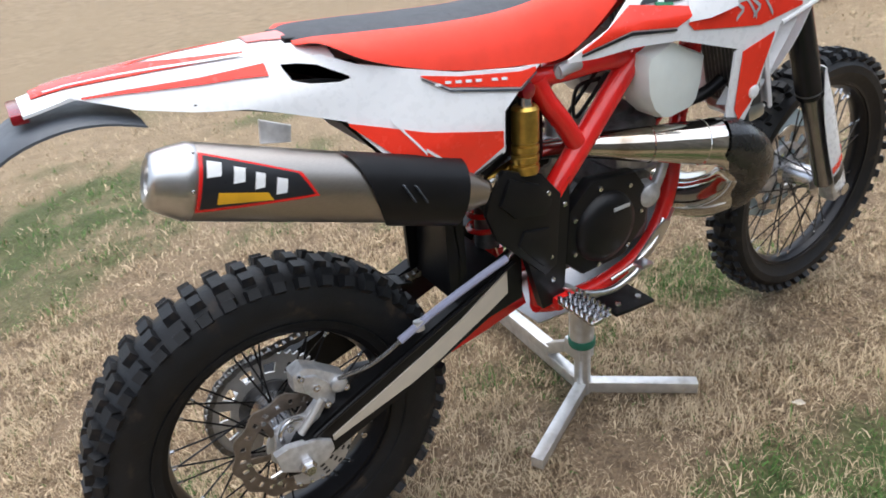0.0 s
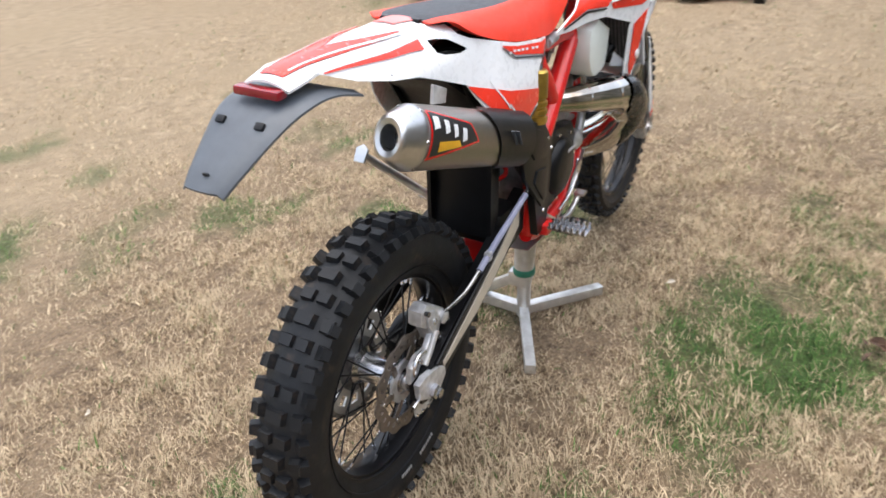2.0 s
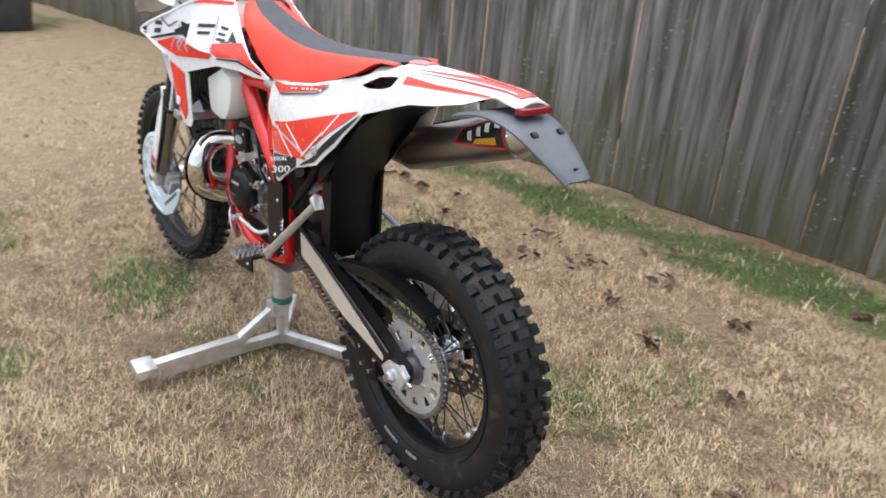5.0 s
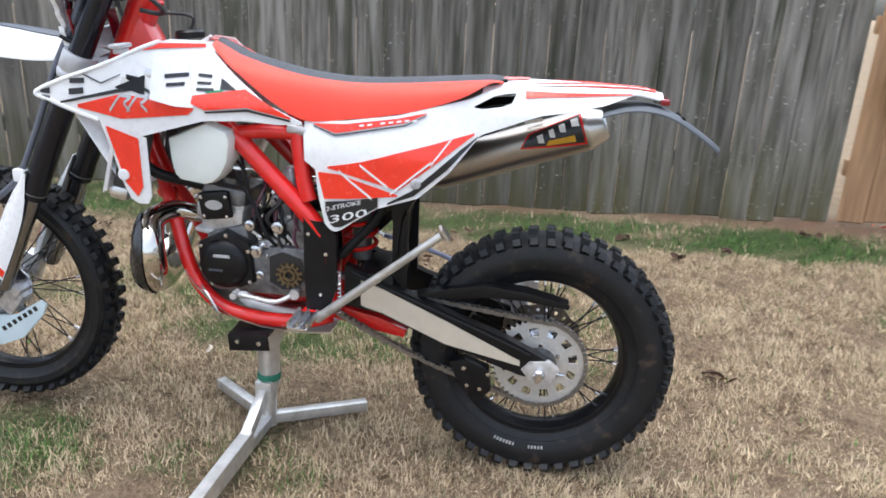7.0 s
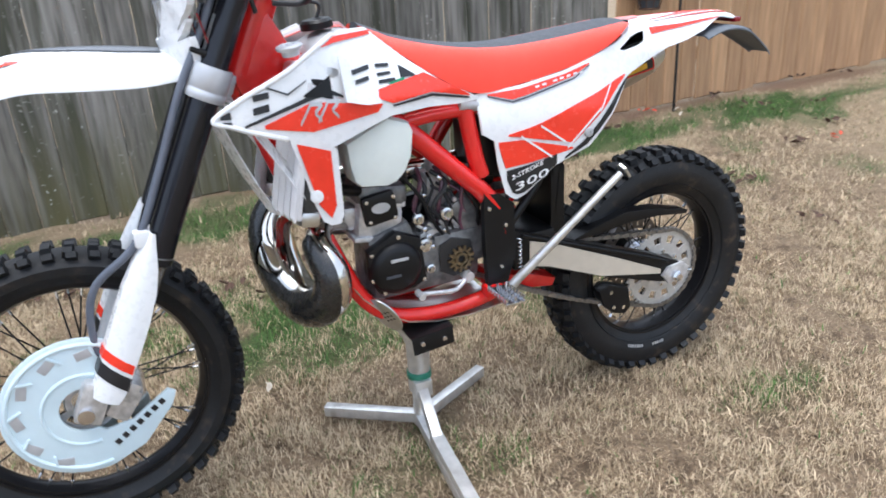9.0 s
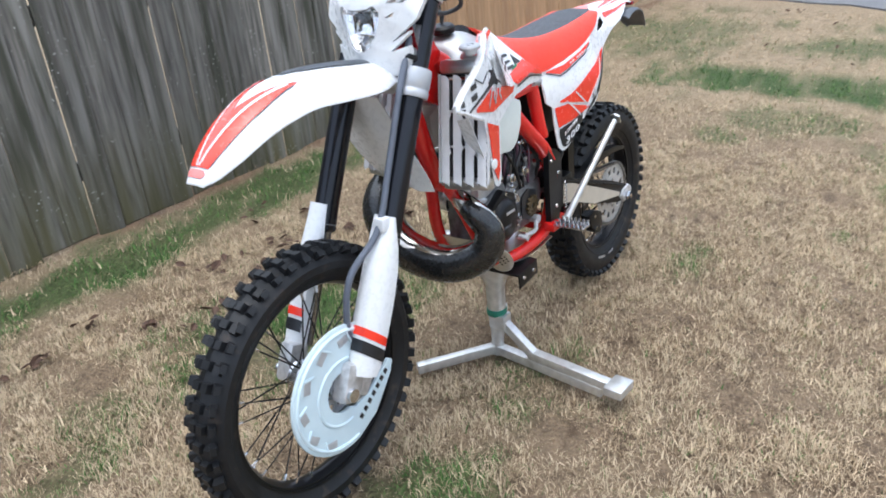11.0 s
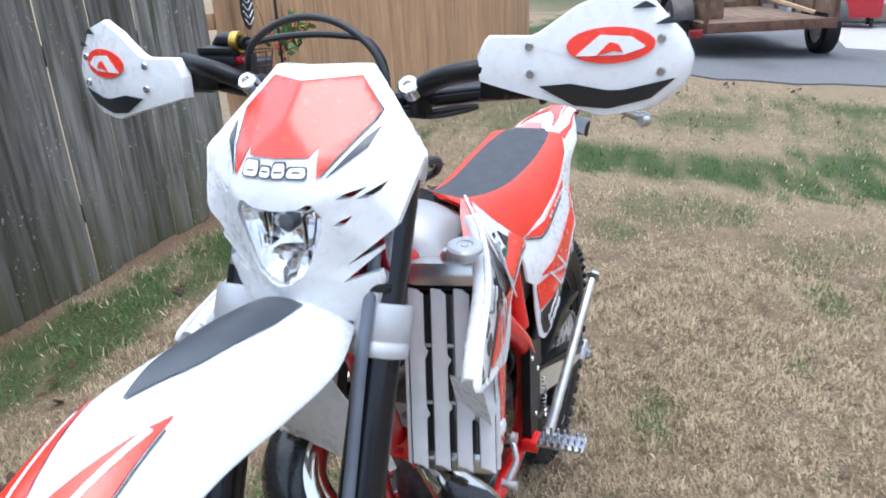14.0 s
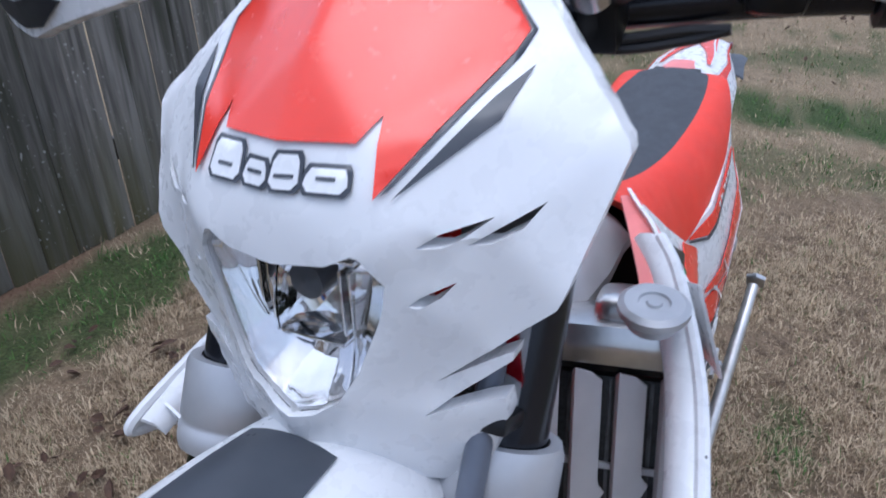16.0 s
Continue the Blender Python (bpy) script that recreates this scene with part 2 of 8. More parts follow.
def side_plate(outline, y, thick, bevel=0.003):
    return slab(outline, thick, Matrix.Translation((0, y, 0)) @ SIDE, bevel)


def grid_shell(rows, thick=0.003, away=(0, 0, -1)):
    """A sheet from rows of points, with a thickness along a direction or a function of the point."""
    n, m = len(rows), len(rows[0])
    top = [tuple(p) for r in rows for p in r]
    d = away if callable(away) else (lambda p: away)
    low = [tuple(Vector(p) + Vector(d(p)) * thick) for p in top]
    faces = []
    for i in range(n - 1):
        for j in range(m - 1):
            q = (i * m + j, i * m + j + 1, (i + 1) * m + j + 1, (i + 1) * m + j)
            faces += [q, tuple(k + n * m for k in q[::-1])]
    rim = [i * m for i in range(n)] + [(n - 1) * m + j for j in range(1, m)] + [i * m + m - 1 for i in range(n - 2, -1, -1)] + [j for j in range(m - 2, 0, -1)]
    for a, b in zip(rim, rim[1:] + rim[:1]):
        faces.append((a, b, b + n * m, a + n * m))
    return Geo().add(top + low, faces)


def strip(top, bottom, surface, n=28, m=7, off=0.0, thick=0.004):
    """A side panel between two edges given as (x, z), on the surface y = surface(x, z)."""
    tx, tz = zip(*sorted(top))
    bx, bz = zip(*sorted(bottom))
    lo, hi = max(tx[0], bx[0]), min(tx[-1], bx[-1])
    xs = sorted(set(np.linspace(lo, hi, n).round(4)) | {round(x, 4) for x in (*tx, *bx) if lo <= x <= hi})
    rows = []
    for x in xs:
        a, b = np.interp(x, bx, bz), np.interp(x, tx, tz)
        rows.append([(x, surface(x, z) + off, z) for z in np.linspace(a, b, m)])
    return grid_shell(rows, thick, (0, -1, 0))


def lettering(text, size, m, depth=0.0008):
    """Writing as a mesh, in the plane of m."""
    cu = bpy.data.curves.new("lettering", "FONT")
    cu.body, cu.size, cu.extrude = text, size, depth
    cu.resolution_u = 2
    ob = bpy.data.objects.new("lettering", cu)
    scene.collection.objects.link(ob)
    bpy.context.view_layer.update()
    me = bpy.data.meshes.new_from_object(ob.evaluated_get(bpy.context.evaluated_depsgraph_get()))
    g = Geo().add([v.co[:] for v in me.vertices], [tuple(p.vertices) for p in me.polygons], m)
    bpy.data.objects.remove(ob)
    bpy.data.meshes.remove(me)
    return g


def thing(name, label, category, group=""):
    return tagged(new(name), label=label, category=category, group=group)


# ---- ground and lawn ----
def ground_z(x, y):
    """The lawn rises towards the fence and away behind the machine."""
    yy = np.clip(y, -3.2, 30)
    far = np.maximum(0, -np.asarray(x) - 0.0)
    return -0.056 * np.where(yy > 2.5, 2.5 + (yy - 2.5) * 0.25, yy) + 0.015 * np.minimum(far, 9)


# green tufts: x, y, half length, half width, strength
TUFTS_NEAR = [(0.98, -0.68, 0.3, 0.26, 1.0), (1.1, -0.58, 0.2, 0.18, 0.8), (0.62, -0.62, 0.25, 0.16, 0.5), (-0.02, -0.6, 0.22, 0.15, 0.7), (-0.2, 2.4, 0.6, 0.55, 0.9), (-0.5, 1.9, 0.4, 0.4, 0.6), (2.7, 0.8, 0.3, 0.3, 0.7), (1.15, -0.8, 0.35, 0.3, 0.6), (-2.0, 1.6, 0.4, 0.4, 0.5), (-1.9, 0.9, 0.25, 0.3, 0.35)]
TUFTS_FENCE = [(0.4, -1.86, 0.7, 0.17, 0.8), (2.0, -1.74, 0.6, 0.17, 0.75), (-0.6, -1.85, 0.5, 0.15, 0.7), (1.2, -1.83, 1.0, 0.17, 0.8), (2.8, -1.84, 1.4, 0.24, 0.8), (0.2, -2.03, 0.9, 0.16, 0.7), (-0.9, -2.0, 0.6, 0.16, 0.9), (-1.6, -2.0, 0.5, 0.2, 0.8), (-2.6, -1.9, 0.8, 0.3, 0.9), (4.4, -1.65, 0.9, 0.28, 0.7), (-1.2, -1.95, 0.8, 0.22, 0.9), (-0.2, -2.02, 1.2, 0.16, 0.8), (-4.8, -1.5, 1.0, 0.8, 0.5), (-11.0, -2.3, 3.6, 0.7, 1.0), (-21.0, -3.0, 6.0, 5.0, 1.0)]
TUFTS_FAR = [(-3.2, 0.6, 0.34, 1.4, 1.0), (-3.4, -0.5, 0.3, 0.6, 0.9), (-4.6, 1.8, 0.5, 1.2, 0.5), (8.6, -0.6, 0.8, 0.9, 0.6), (-3.6, 1.5, 0.35, 0.7, 0.9), (-4.7, 0.2, 0.5, 0.5, 0.6), (-5.6, 1.6, 0.35, 1.3, 0.75), (-2.6, 2.2, 0.5, 0.6, 0.5), (-2.4, 0.2, 0.3, 0.4, 0.4), (5.4, 3.6, 0.5, 0.2, 0.5)]


rng = random.Random(77)
TUFTS_STRAY = [(rng.uniform(-6.4, 2.8), rng.uniform(-1.7, 4.2), rng.uniform(0.06, 0.26), rng.uniform(0.05, 0.16), rng.uniform(0.25, 0.6)) for _ in range(90)]


def greenness(x, y):
    x, y = np.asarray(x, float), np.asarray(y, float)
    wx, wy = x + 0.07 * np.sin(9 * y + 1.3) + 0.03 * np.sin(23 * y), y + 0.07 * np.sin(8 * x + 0.4) + 0.03 * np.sin(21 * x)
    wob = 0.30 * np.sin(5.1 * wx + 2.3 * wy) + 0.35 * np.sin(13.7 * wy - 8.1 * wx + 1.0) + 0.40 * np.sin(27 * wx + 11 * wy) * np.sin(24 * wy - 9 * wx) + 0.25 * np.sin(61 * wx) * np.sin(57 * wy + 2)
    g = np.zeros_like(x)
    for px, py, a, b, s in [(*q[:4], 0.84 * q[4]) for q in TUFTS_NEAR] + TUFTS_FENCE + TUFTS_FAR + TUFTS_STRAY:
        d = ((x - px) / a) ** 2 + ((y - py) / b) ** 2
        g = np.maximum(g, s * np.clip(1.30 - 0.85 * d + wob, 0, 1))
    return np.clip(1.12 * g, 0, 1)


def bare(x, y):
    """Reddish bare soil along the foot of the fence."""
    x, y = np.asarray(x, float), np.asarray(y, float)
    return np.clip(1.2 - np.abs(y + 2.28) / 0.11 + 0.4 * np.sin(3.3 * x) + 0.3 * np.sin(7.9 * x + 1), 0, 1) * (x > -7)


def tinted(ob, verts, green=None):
    """Stores how green and how bare the lawn is at each vertex."""
    v = np.asarray(verts)
    # third channel: thick matted thatch, away from the worn ground round the machine
    away = np.maximum(np.abs(v[:, 0] - 0.4) - 1.9, np.abs(v[:, 1]) - 1.2)
    col = np.stack([greenness(v[:, 0], v[:, 1]) if green is None else green, bare(v[:, 0], v[:, 1]), np.clip(away / 1.3, 0, 1), np.ones(len(v))], 1)
    at = ob.data.color_attributes.new("lawn", "FLOAT_COLOR", "POINT")
    at.data.foreach_set("color", col.ravel().astype(np.float32))


def lawn_material(name, straw, straw_dark, green, green_dark, soil, blades):
    m = bpy.data.materials.new(name)
    m.use_nodes = True
    t = m.node_tree
    b = t.nodes["Principled BSDF"]
    b.inputs["Roughness"].default_value = 0.8
    b.inputs["Specular IOR Level"].default_value = 0.25
    at = t.nodes.new("ShaderNodeVertexColor")
    at.layer_name = "lawn"
    sep = t.nodes.new("ShaderNodeSeparateColor")
    t.links.new(at.outputs["Color"], sep.inputs[0])
    co = t.nodes.new("ShaderNodeTexCoord").outputs["Object"]

    def tex(s, detail=6.0):
        n = t.nodes.new("ShaderNodeTexNoise")
        n.inputs["Scale"].default_value, n.inputs["Detail"].default_value = s, detail
        t.links.new(co, n.inputs["Vector"])
        r = t.nodes.new("ShaderNodeMapRange")
        r.inputs["From Min"].default_value, r.inputs["From Max"].default_value = 0.32, 0.68
        t.links.new(n.outputs["Fac"], r.inputs["Value"])
        return r.outputs["Result"]

    def mixed(fac, a, c):
        n = t.nodes.new("ShaderNodeMix")
        n.data_type = "RGBA"
        ins = [n.inputs[0], n.inputs[6], n.inputs[7]]
        for sock, v in zip(ins, (fac, a, c)):
            if hasattr(v, "links"):
                t.links.new(v, sock)
            else:
                sock.default_value = v if sock is ins[0] else (*v, 1)
        return n.outputs[2]

    if blades:
        fine = t.nodes.new("ShaderNodeNewGeometry").outputs["Random Per Island"]
    else:
        fine = tex(90.0)
    s = mixed(fine, straw_dark, straw)
    s = mixed(tex(3.1), s, tuple(0.70 * c for c in straw))
    dark = t.nodes.new("ShaderNodeMath")
    dark.operation, dark.inputs[1].default_value = "POWER", 2.5
    t.links.new(tex(17.0), dark.inputs[0])
    half = t.nodes.new("ShaderNodeMath")
    half.operation, half.inputs[1].default_value = "MULTIPLY", 0.75
    t.links.new(dark.outputs[0], half.inputs[0])
    s = mixed(half.outputs[0], s, straw_dark)
    if not blades:
        mat_tone = mixed(tex(11.0), (0.25, 0.188, 0.118), (0.395, 0.302, 0.198))
        mat_tone = mixed(tex(1.3), mat_tone, (0.32, 0.243, 0.154))
        s = mixed(sep.outputs[2], s, mat_tone)
    g = mixed(fine, green_dark, green)
    col = mixed(sep.outputs[0], s, g)
    col = mixed(sep.outputs[1], col, soil)
    t.links.new(col, b.inputs["Base Color"])
    if not blades:
        bp = t.nodes.new("ShaderNodeBump")
        bp.inputs["Strength"].default_value, bp.inputs["Distance"].default_value = 0.9, 0.02
        t.links.new(tex(60.0), bp.inputs["Height"])
        t.links.new(bp.outputs["Normal"], b.inputs["Normal"])
    return m


SOIL = lawn_material("dormant_lawn_soil", (0.34, 0.245, 0.155), (0.10, 0.066, 0.040), (0.078, 0.120, 0.034), (0.033, 0.057, 0.016), (0.20, 0.125, 0.08), False)
BLADES = lawn_material("dormant_grass_blades", (0.75, 0.60, 0.405), (0.24, 0.170, 0.102), (0.120, 0.215, 0.058), (0.042, 0.098, 0.024), (0.26, 0.18, 0.115), True)


def ground_sheet():
    ax = np.concatenate([[-400, -150, -60, -30, -20], np.arange(-14, -3.0, 0.35), np.arange(-3.0, 3.6, 0.07), np.arange(3.7, 9, 0.3), [12, 20, 40, 100, 400]])
    ay = np.concatenate([[-400, -120, -40, -15, -8, -5], np.arange(-3.2, 3.4, 0.07), np.arange(3.5, 9, 0.4), [12, 20, 40, 120, 400]])
    X, Y = np.meshgrid(ax, ay, indexing="ij")
    Z = ground_z(X, Y)
    near = (np.abs(X - 0.3) < 3.4) & (np.abs(Y) < 3.3)
    Z = Z + near * 0.012 * (np.sin(7.3 * X + 1.1 * Y) * np.sin(6.1 * Y - 0.7 * X) + 0.6 * np.sin(17 * X) * np.sin(15 * Y))
    n, m = X.shape
    faces = [(i * m + j, (i + 1) * m + j, (i + 1) * m + j + 1, i * m + j + 1) for i in range(n - 1) for j in range(m - 1)]
    g = Geo().add(np.stack([X, Y, Z - 0.012], -1).reshape(-1, 3).tolist(), faces)
    ob = part("ground", g, SOIL, None, sharp=180)
    tinted(ob, g.v)
    return tagged(ob, "tan dormant winter lawn with scattered green tufts", "lawn", kind="structure")


ground_sheet()


def grass(name, count, area, length, width, seed, label):
    """Bent blades of two faces each, thicker where the lawn is green."""
    rng = np.random.default_rng(seed)
    x0, x1, y0, y1 = area
    x, y = rng.uniform(x0, x1, count), rng.uniform(y0, y1, count)
    clump = 0.45 + 0.40 * np.sin(11 * x + 3 * np.sin(5 * y)) * np.sin(12.7 * y + 2 * np.sin(6 * x)) + 0.3 * np.sin(37 * x + 4 * np.sin(13 * y)) * np.sin(41 * y + 3 * np.sin(17 * x))
    clump = np.clip(clump, 0, 1)
    keep = rng.uniform(0, 1, count) < (0.16 + 0.84 * clump) * (1 - 0.85 * bare(x, y)) * np.clip(np.minimum(np.minimum(x - x0, x1 - x), y1 - y) / 0.5, 0.05, 1)
    x, y = x[keep], y[keep]
    n = len(x)
    z = ground_z(x, y) - 0.012
    gr = greenness(x, y)
    ln = rng.uniform(0.55, 1.25, n) * length * (0.7 + 0.5 * clump[keep]) * (1 + 0.12 * gr)
    az, lean = rng.uniform(0, 2 * np.pi, n), rng.uniform(0.35, 1.62, n) * (1 - 0.12 * gr)
    dx, dy = np.cos(az), np.sin(az)
    w = width * rng.uniform(0.6, 1.3, n)
    base = np.stack([x, y, z], 1)
    side = np.stack([-dy, dx, 0 * dx], 1) * w[:, None]
    mid = base + np.stack([dx * np.sin(lean * 0.6), dy * np.sin(lean * 0.6), np.cos(lean * 0.6)], 1) * (ln * 0.55)[:, None]
    tip = mid + np.stack([dx * np.sin(lean * 1.25), dy * np.sin(lean * 1.25), np.cos(lean * 1.25)], 1) * (ln * 0.5)[:, None]
    v = np.stack([base - side, base + side, mid + side * 0.75, mid - side * 0.75, tip], 1).reshape(-1, 3)
    k = np.arange(n)[:, None] * 5
    quads, tris = k + [0, 1, 2, 3], k + [3, 2, 4]
    me = bpy.data.meshes.new(name)
    me.vertices.add(len(v))
    me.vertices.foreach_set("co", v.ravel())
    loops = np.concatenate([quads, tris], 1).ravel()
    me.loops.add(len(loops))
    me.loops.foreach_set("vertex_index", loops)
    starts = (np.arange(n)[:, None] * 7 + [0, 4]).ravel()
    me.polygons.add(2 * n)
    me.polygons.foreach_set("loop_start", starts)
    me.update(calc_edges=True)
    me.validate()
    me.materials.append(BLADES)
    ob = new(name, me)
    tinted(ob, v, np.repeat((rng.uniform(0, 1, n) < 0.90 * gr + 0.03).astype(float), 5))
    return tagged(ob, label, "grass", kind="stuff")


grass("grass", 430000, (-1.9, 2.7, -1.7, 1.6), 0.034, 0.0010, 1, "short dry tan grass blades with greener tufts")
grass("grass", 130000, (-3.2, 4.2, -2.35, 2.6), 0.038, 0.0016, 2, "thin dry grass blades over the wider lawn")
grass("grass", 90000, (-6.7, 6.4, -2.35, 4.8), 0.038, 0.0028, 3, "sparse dry grass blades further out on the lawn")


# ---- fences ----
OLDWOOD = material("weathered_grey_cedar", (0.175, 0.164, 0.144), 0.85, vary=0.50, scale=9, bump=1.0, bump_scale=30, stain=(0.055, 0.057, 0.036), stain_scale=2.0, stain_amount=0.62, stretch=(5, 5, 0.40), island=0.42, pale=(0.27, 0.258, 0.232), moss=(0.105, 0.098, 0.040), flecks=(0.46, 0.46, 0.42))
NEWWOOD = material("tan_stained_cedar", (0.46, 0.275, 0.145), 0.8, vary=0.22, scale=8, bump=0.6, bump_scale=60, stain=(0.34, 0.19, 0.10), stain_scale=3, stain_amount=0.4, stretch=(5, 5, 0.4), island=0.22)


def plank(name, w, h, thick, mat, seed):
    """One dog-eared picket, its foot at the origin."""
    rng = random.Random(seed)
    g = Geo()
    outline = [(-w / 2, 0), (w / 2, rng.uniform(-0.006, 0.006)), (w / 2, h - 0.04), (w / 2 - 0.03, h), (-w / 2 + 0.03, h), (-w / 2, h - 0.04)]
    g.join(slab(outline, thick, SIDE, 0.0075, 1))
    return as_mesh(name, g, mat)


def fence(name, a, b, height, mat, label, width, gap, seed, lean=0.0):
    rng = random.Random(seed)
    root = tagged(new(name), label, "fence", kind="structure")
    a, b = Vector(a), Vector(b)
    d = (b - a).normalized()
    ang = math.atan2(d.y, d.x)
    shapes = [plank("plank", width, height, 0.018, mat, seed + i) for i in range(5)]
    n = int((b - a).length / (width + gap))
    for i in range(n):
        p = a + d * ((i + 0.5) * (width + gap) + rng.uniform(-0.0008, 0.0008))
        ob = new("plank", rng.choice(shapes))
        ob.parent = root
        ob.location = (p.x + rng.uniform(-0.004, 0.004) * d.y, p.y + rng.uniform(-0.007, 0.007), float(ground_z(p.x, p.y)) + rng.uniform(-0.03, 0.01))
        ob.rotation_euler = (rng.uniform(-0.0015, 0.0015), rng.uniform(-0.0008, 0.0008), ang + rng.uniform(-0.02, 0.02))
    nrm = Vector((-d.y, d.x)) if (-d.y * (0 - a.x) + d.x * (0 - a.y)) < 0 else Vector((d.y, -d.x))
    for k, z in enumerate((0.3, height * 0.55, height - 0.25)):
        c, e = a + nrm * 0.04, b + nrm * 0.04
        part("rail", bar((c.x, c.y, ground_z(c.x, c.y) + z), (e.x, e.y, ground_z(e.x, e.y) + z), 0.04, 0.09), mat, root)
    return root


fence("fence_grey", (-1.58, -2.36), (5.2, -1.95), 1.85, OLDWOOD, "weathered grey wooden picket fence with mossy foot", 0.1460, 0.0020, 10)
fence("fence_grey", (5.2, -1.95), (13.0, -1.3), 1.85, OLDWOOD, "weathered grey wooden picket fence with mossy foot", 0.142, 0.004, 40)
fence("fence_tan", (-1.61, -2.33), (-9.2, -2.58), 1.9, NEWWOOD, "newer tan wooden picket fence", 0.14, 0.003, 20)


# ---- the motorcycle: x ahead, y to its left ----
bike = thing("motorcycle", "red and white two-stroke enduro motorcycle on a lift stand", "motorcycle")
RX, RZ = 0.005, 0.338  # rear axle
FX, FZ = 1.574, 0.380  # front axle
STEER = radians(0.8)
HEAD = Vector((1.075, 0, 1.13))
AXIS = Vector((-0.427, 0, 0.904)).normalized()
TURN = Matrix.Translation((0, -0.013, 0)) @ Matrix.Translation(HEAD) @ Matrix.Rotation(STEER, 4, AXIS) @ Matrix.Translation(-HEAD)


def both(name, geo, mat, label="", parent=None, sharp=38):
    """The same part on both sides."""
    return [part(name, g, mat, parent or bike, label, sharp) for g in (geo, geo.mirrored())]


# wheels
def knobs(parent, rows, radius, m):
    """Tread blocks, each a piece of its own: rows of (count, phase, y, length, width, height, tilt)."""
    for count, phase, y, ln, w, h, tilt in rows:
        hw, hl = w / 2, ln / 2
        pts = [(sx * hl * (0.84 if sz > 0 else 1.08), sy * hw * (0.88 if sz > 0 else 1.08), sz * h / 2 - (0.005 if sz < 0 else 0)) for sz in (-1, 1) for sx, sy in ((-1, -1), (1, -1), (1, 1), (-1, 1))]
        f = [(0, 3, 2, 1), (4, 5, 6, 7), (0, 1, 5, 4), (1, 2, 6, 5), (2, 3, 7, 6), (3, 0, 4, 7)]
        me = as_mesh("knob", Geo().add(pts, f), RUBBER, 20)
        for i in range(count):
            a = 2 * math.pi * (i + phase) / count
            r = radius - (abs(y) ** 2) * 4.2 - h / 2 + 0.001 * math.sin(i * 7.7 + y * 90)
            ob = new("knob", me)
            ob.parent = parent
            ob.matrix_basis = m @ Matrix.Rotation(-a, 4, "Y") @ Matrix.Translation((0, y, r)) @ Matrix.Rotation(-tilt, 4, "X")


def spokes(parent, at, hub_r, hub_y, rim_r, count, steer=None):
    one = None
    for i in range(count):
        side = 1 if i % 2 else -1
        a = 2 * math.pi * (i // 2 + (0.25 if side > 0 else 0)) / (count / 2)
        lead = 0.55 if (i // 2) % 2 else -0.55
        p = Vector((hub_r * math.sin(a), side * hub_y, hub_r * math.cos(a)))
        q = Vector((rim_r * math.sin(a + lead * 0.5), side * 0.008, rim_r * math.cos(a + lead * 0.5)))
        if one is None:
            ln = (q - p).length
            one = (as_mesh("spoke", tube([(0, 0, 0), (0, 0, 1)], 0.0019, 6, smooth=False).join(tube([(0, 0, 0.92), (0, 0, 1.0)], 0.0034, 6, smooth=False)), RIMBLACK), as_mesh("nipple", tube([(0, 0, 0.91), (0, 0, 1.0)], 0.0036, 6, smooth=False), STEEL))
        d = q - p
        rot = Vector((0, 0, 1)).rotation_difference(d).to_matrix().to_4x4()
        mat = Matrix.Translation(at) @ Matrix.Translation(p) @ rot @ Matrix.Diagonal((1, 1, d.length, 1))
        for nm, me in zip(("spoke", "nipple"), one):
            ob = new(nm, me)
            ob.parent = parent
            ob.matrix_basis = (steer @ mat) if steer else mat


def disc(radius, inner, thick, holes, y, waves=0, teeth=0, slots=6, band=(0.012, 0.020)):
    """A flat ring with round or long windows and a waved or toothed rim, lying across y."""
    g = Geo()
    n = 144
    ring = np.linspace(0, 2 * math.pi, n, endpoint=False)

    def out(a):
        if teeth:
            return radius + 0.0045 * (1 if math.sin(teeth * a) > 0.1 else -1)
        return radius + (0.004 * math.cos(waves * a) if waves else 0)

    radii = [inner, inner + band[0], radius - band[1], None]
    verts = []
    for s in (-1, 1):
        for k, r in enumerate(radii):
            verts += [((out(a) if r is None else r) * math.sin(a), y + s * thick / 2, (out(a) if r is None else r) * math.cos(a)) for a in ring]
    per = n // holes

    def vid(s, k, i):
        return s * 4 * n + k * n + i % n

    for i in range(n):
        opening = 2 <= (i % per) < per - slots // 2 - 1
        for k in range(3):
            if k == 1 and opening:
                for kk in (1, 2):
                    g.f.append((vid(0, kk, i), vid(0, kk, i + 1), vid(1, kk, i + 1), vid(1, kk, i)))
                continue
            g.f.append((vid(0, k, i), vid(0, k, i + 1), vid(0, k + 1, i + 1), vid(0, k + 1, i)))
            g.f.append((vid(1, k, i), vid(1, k + 1, i), vid(1, k + 1, i + 1), vid(1, k, i + 1)))
            if k == 1:
                if 2 <= ((i - 1) % per) < per - slots // 2 - 1:
                    g.f.append((vid(0, 1, i), vid(0, 2, i), vid(1, 2, i), vid(1, 1, i)))
                if 2 <= ((i + 1) % per) < per - slots // 2 - 1:
                    g.f.append((vid(0, 1, i + 1), vid(1, 1, i + 1), vid(1, 2, i + 1), vid(0, 2, i + 1)))
        g.f.append((vid(0, 0, i), vid(1, 0, i), vid(1, 0, i + 1), vid(0, 0, i + 1)))
        g.f.append((vid(0, 3, i), vid(0, 3, i + 1), vid(1, 3, i + 1), vid(1, 3, i)))
    g.v = verts
    return g


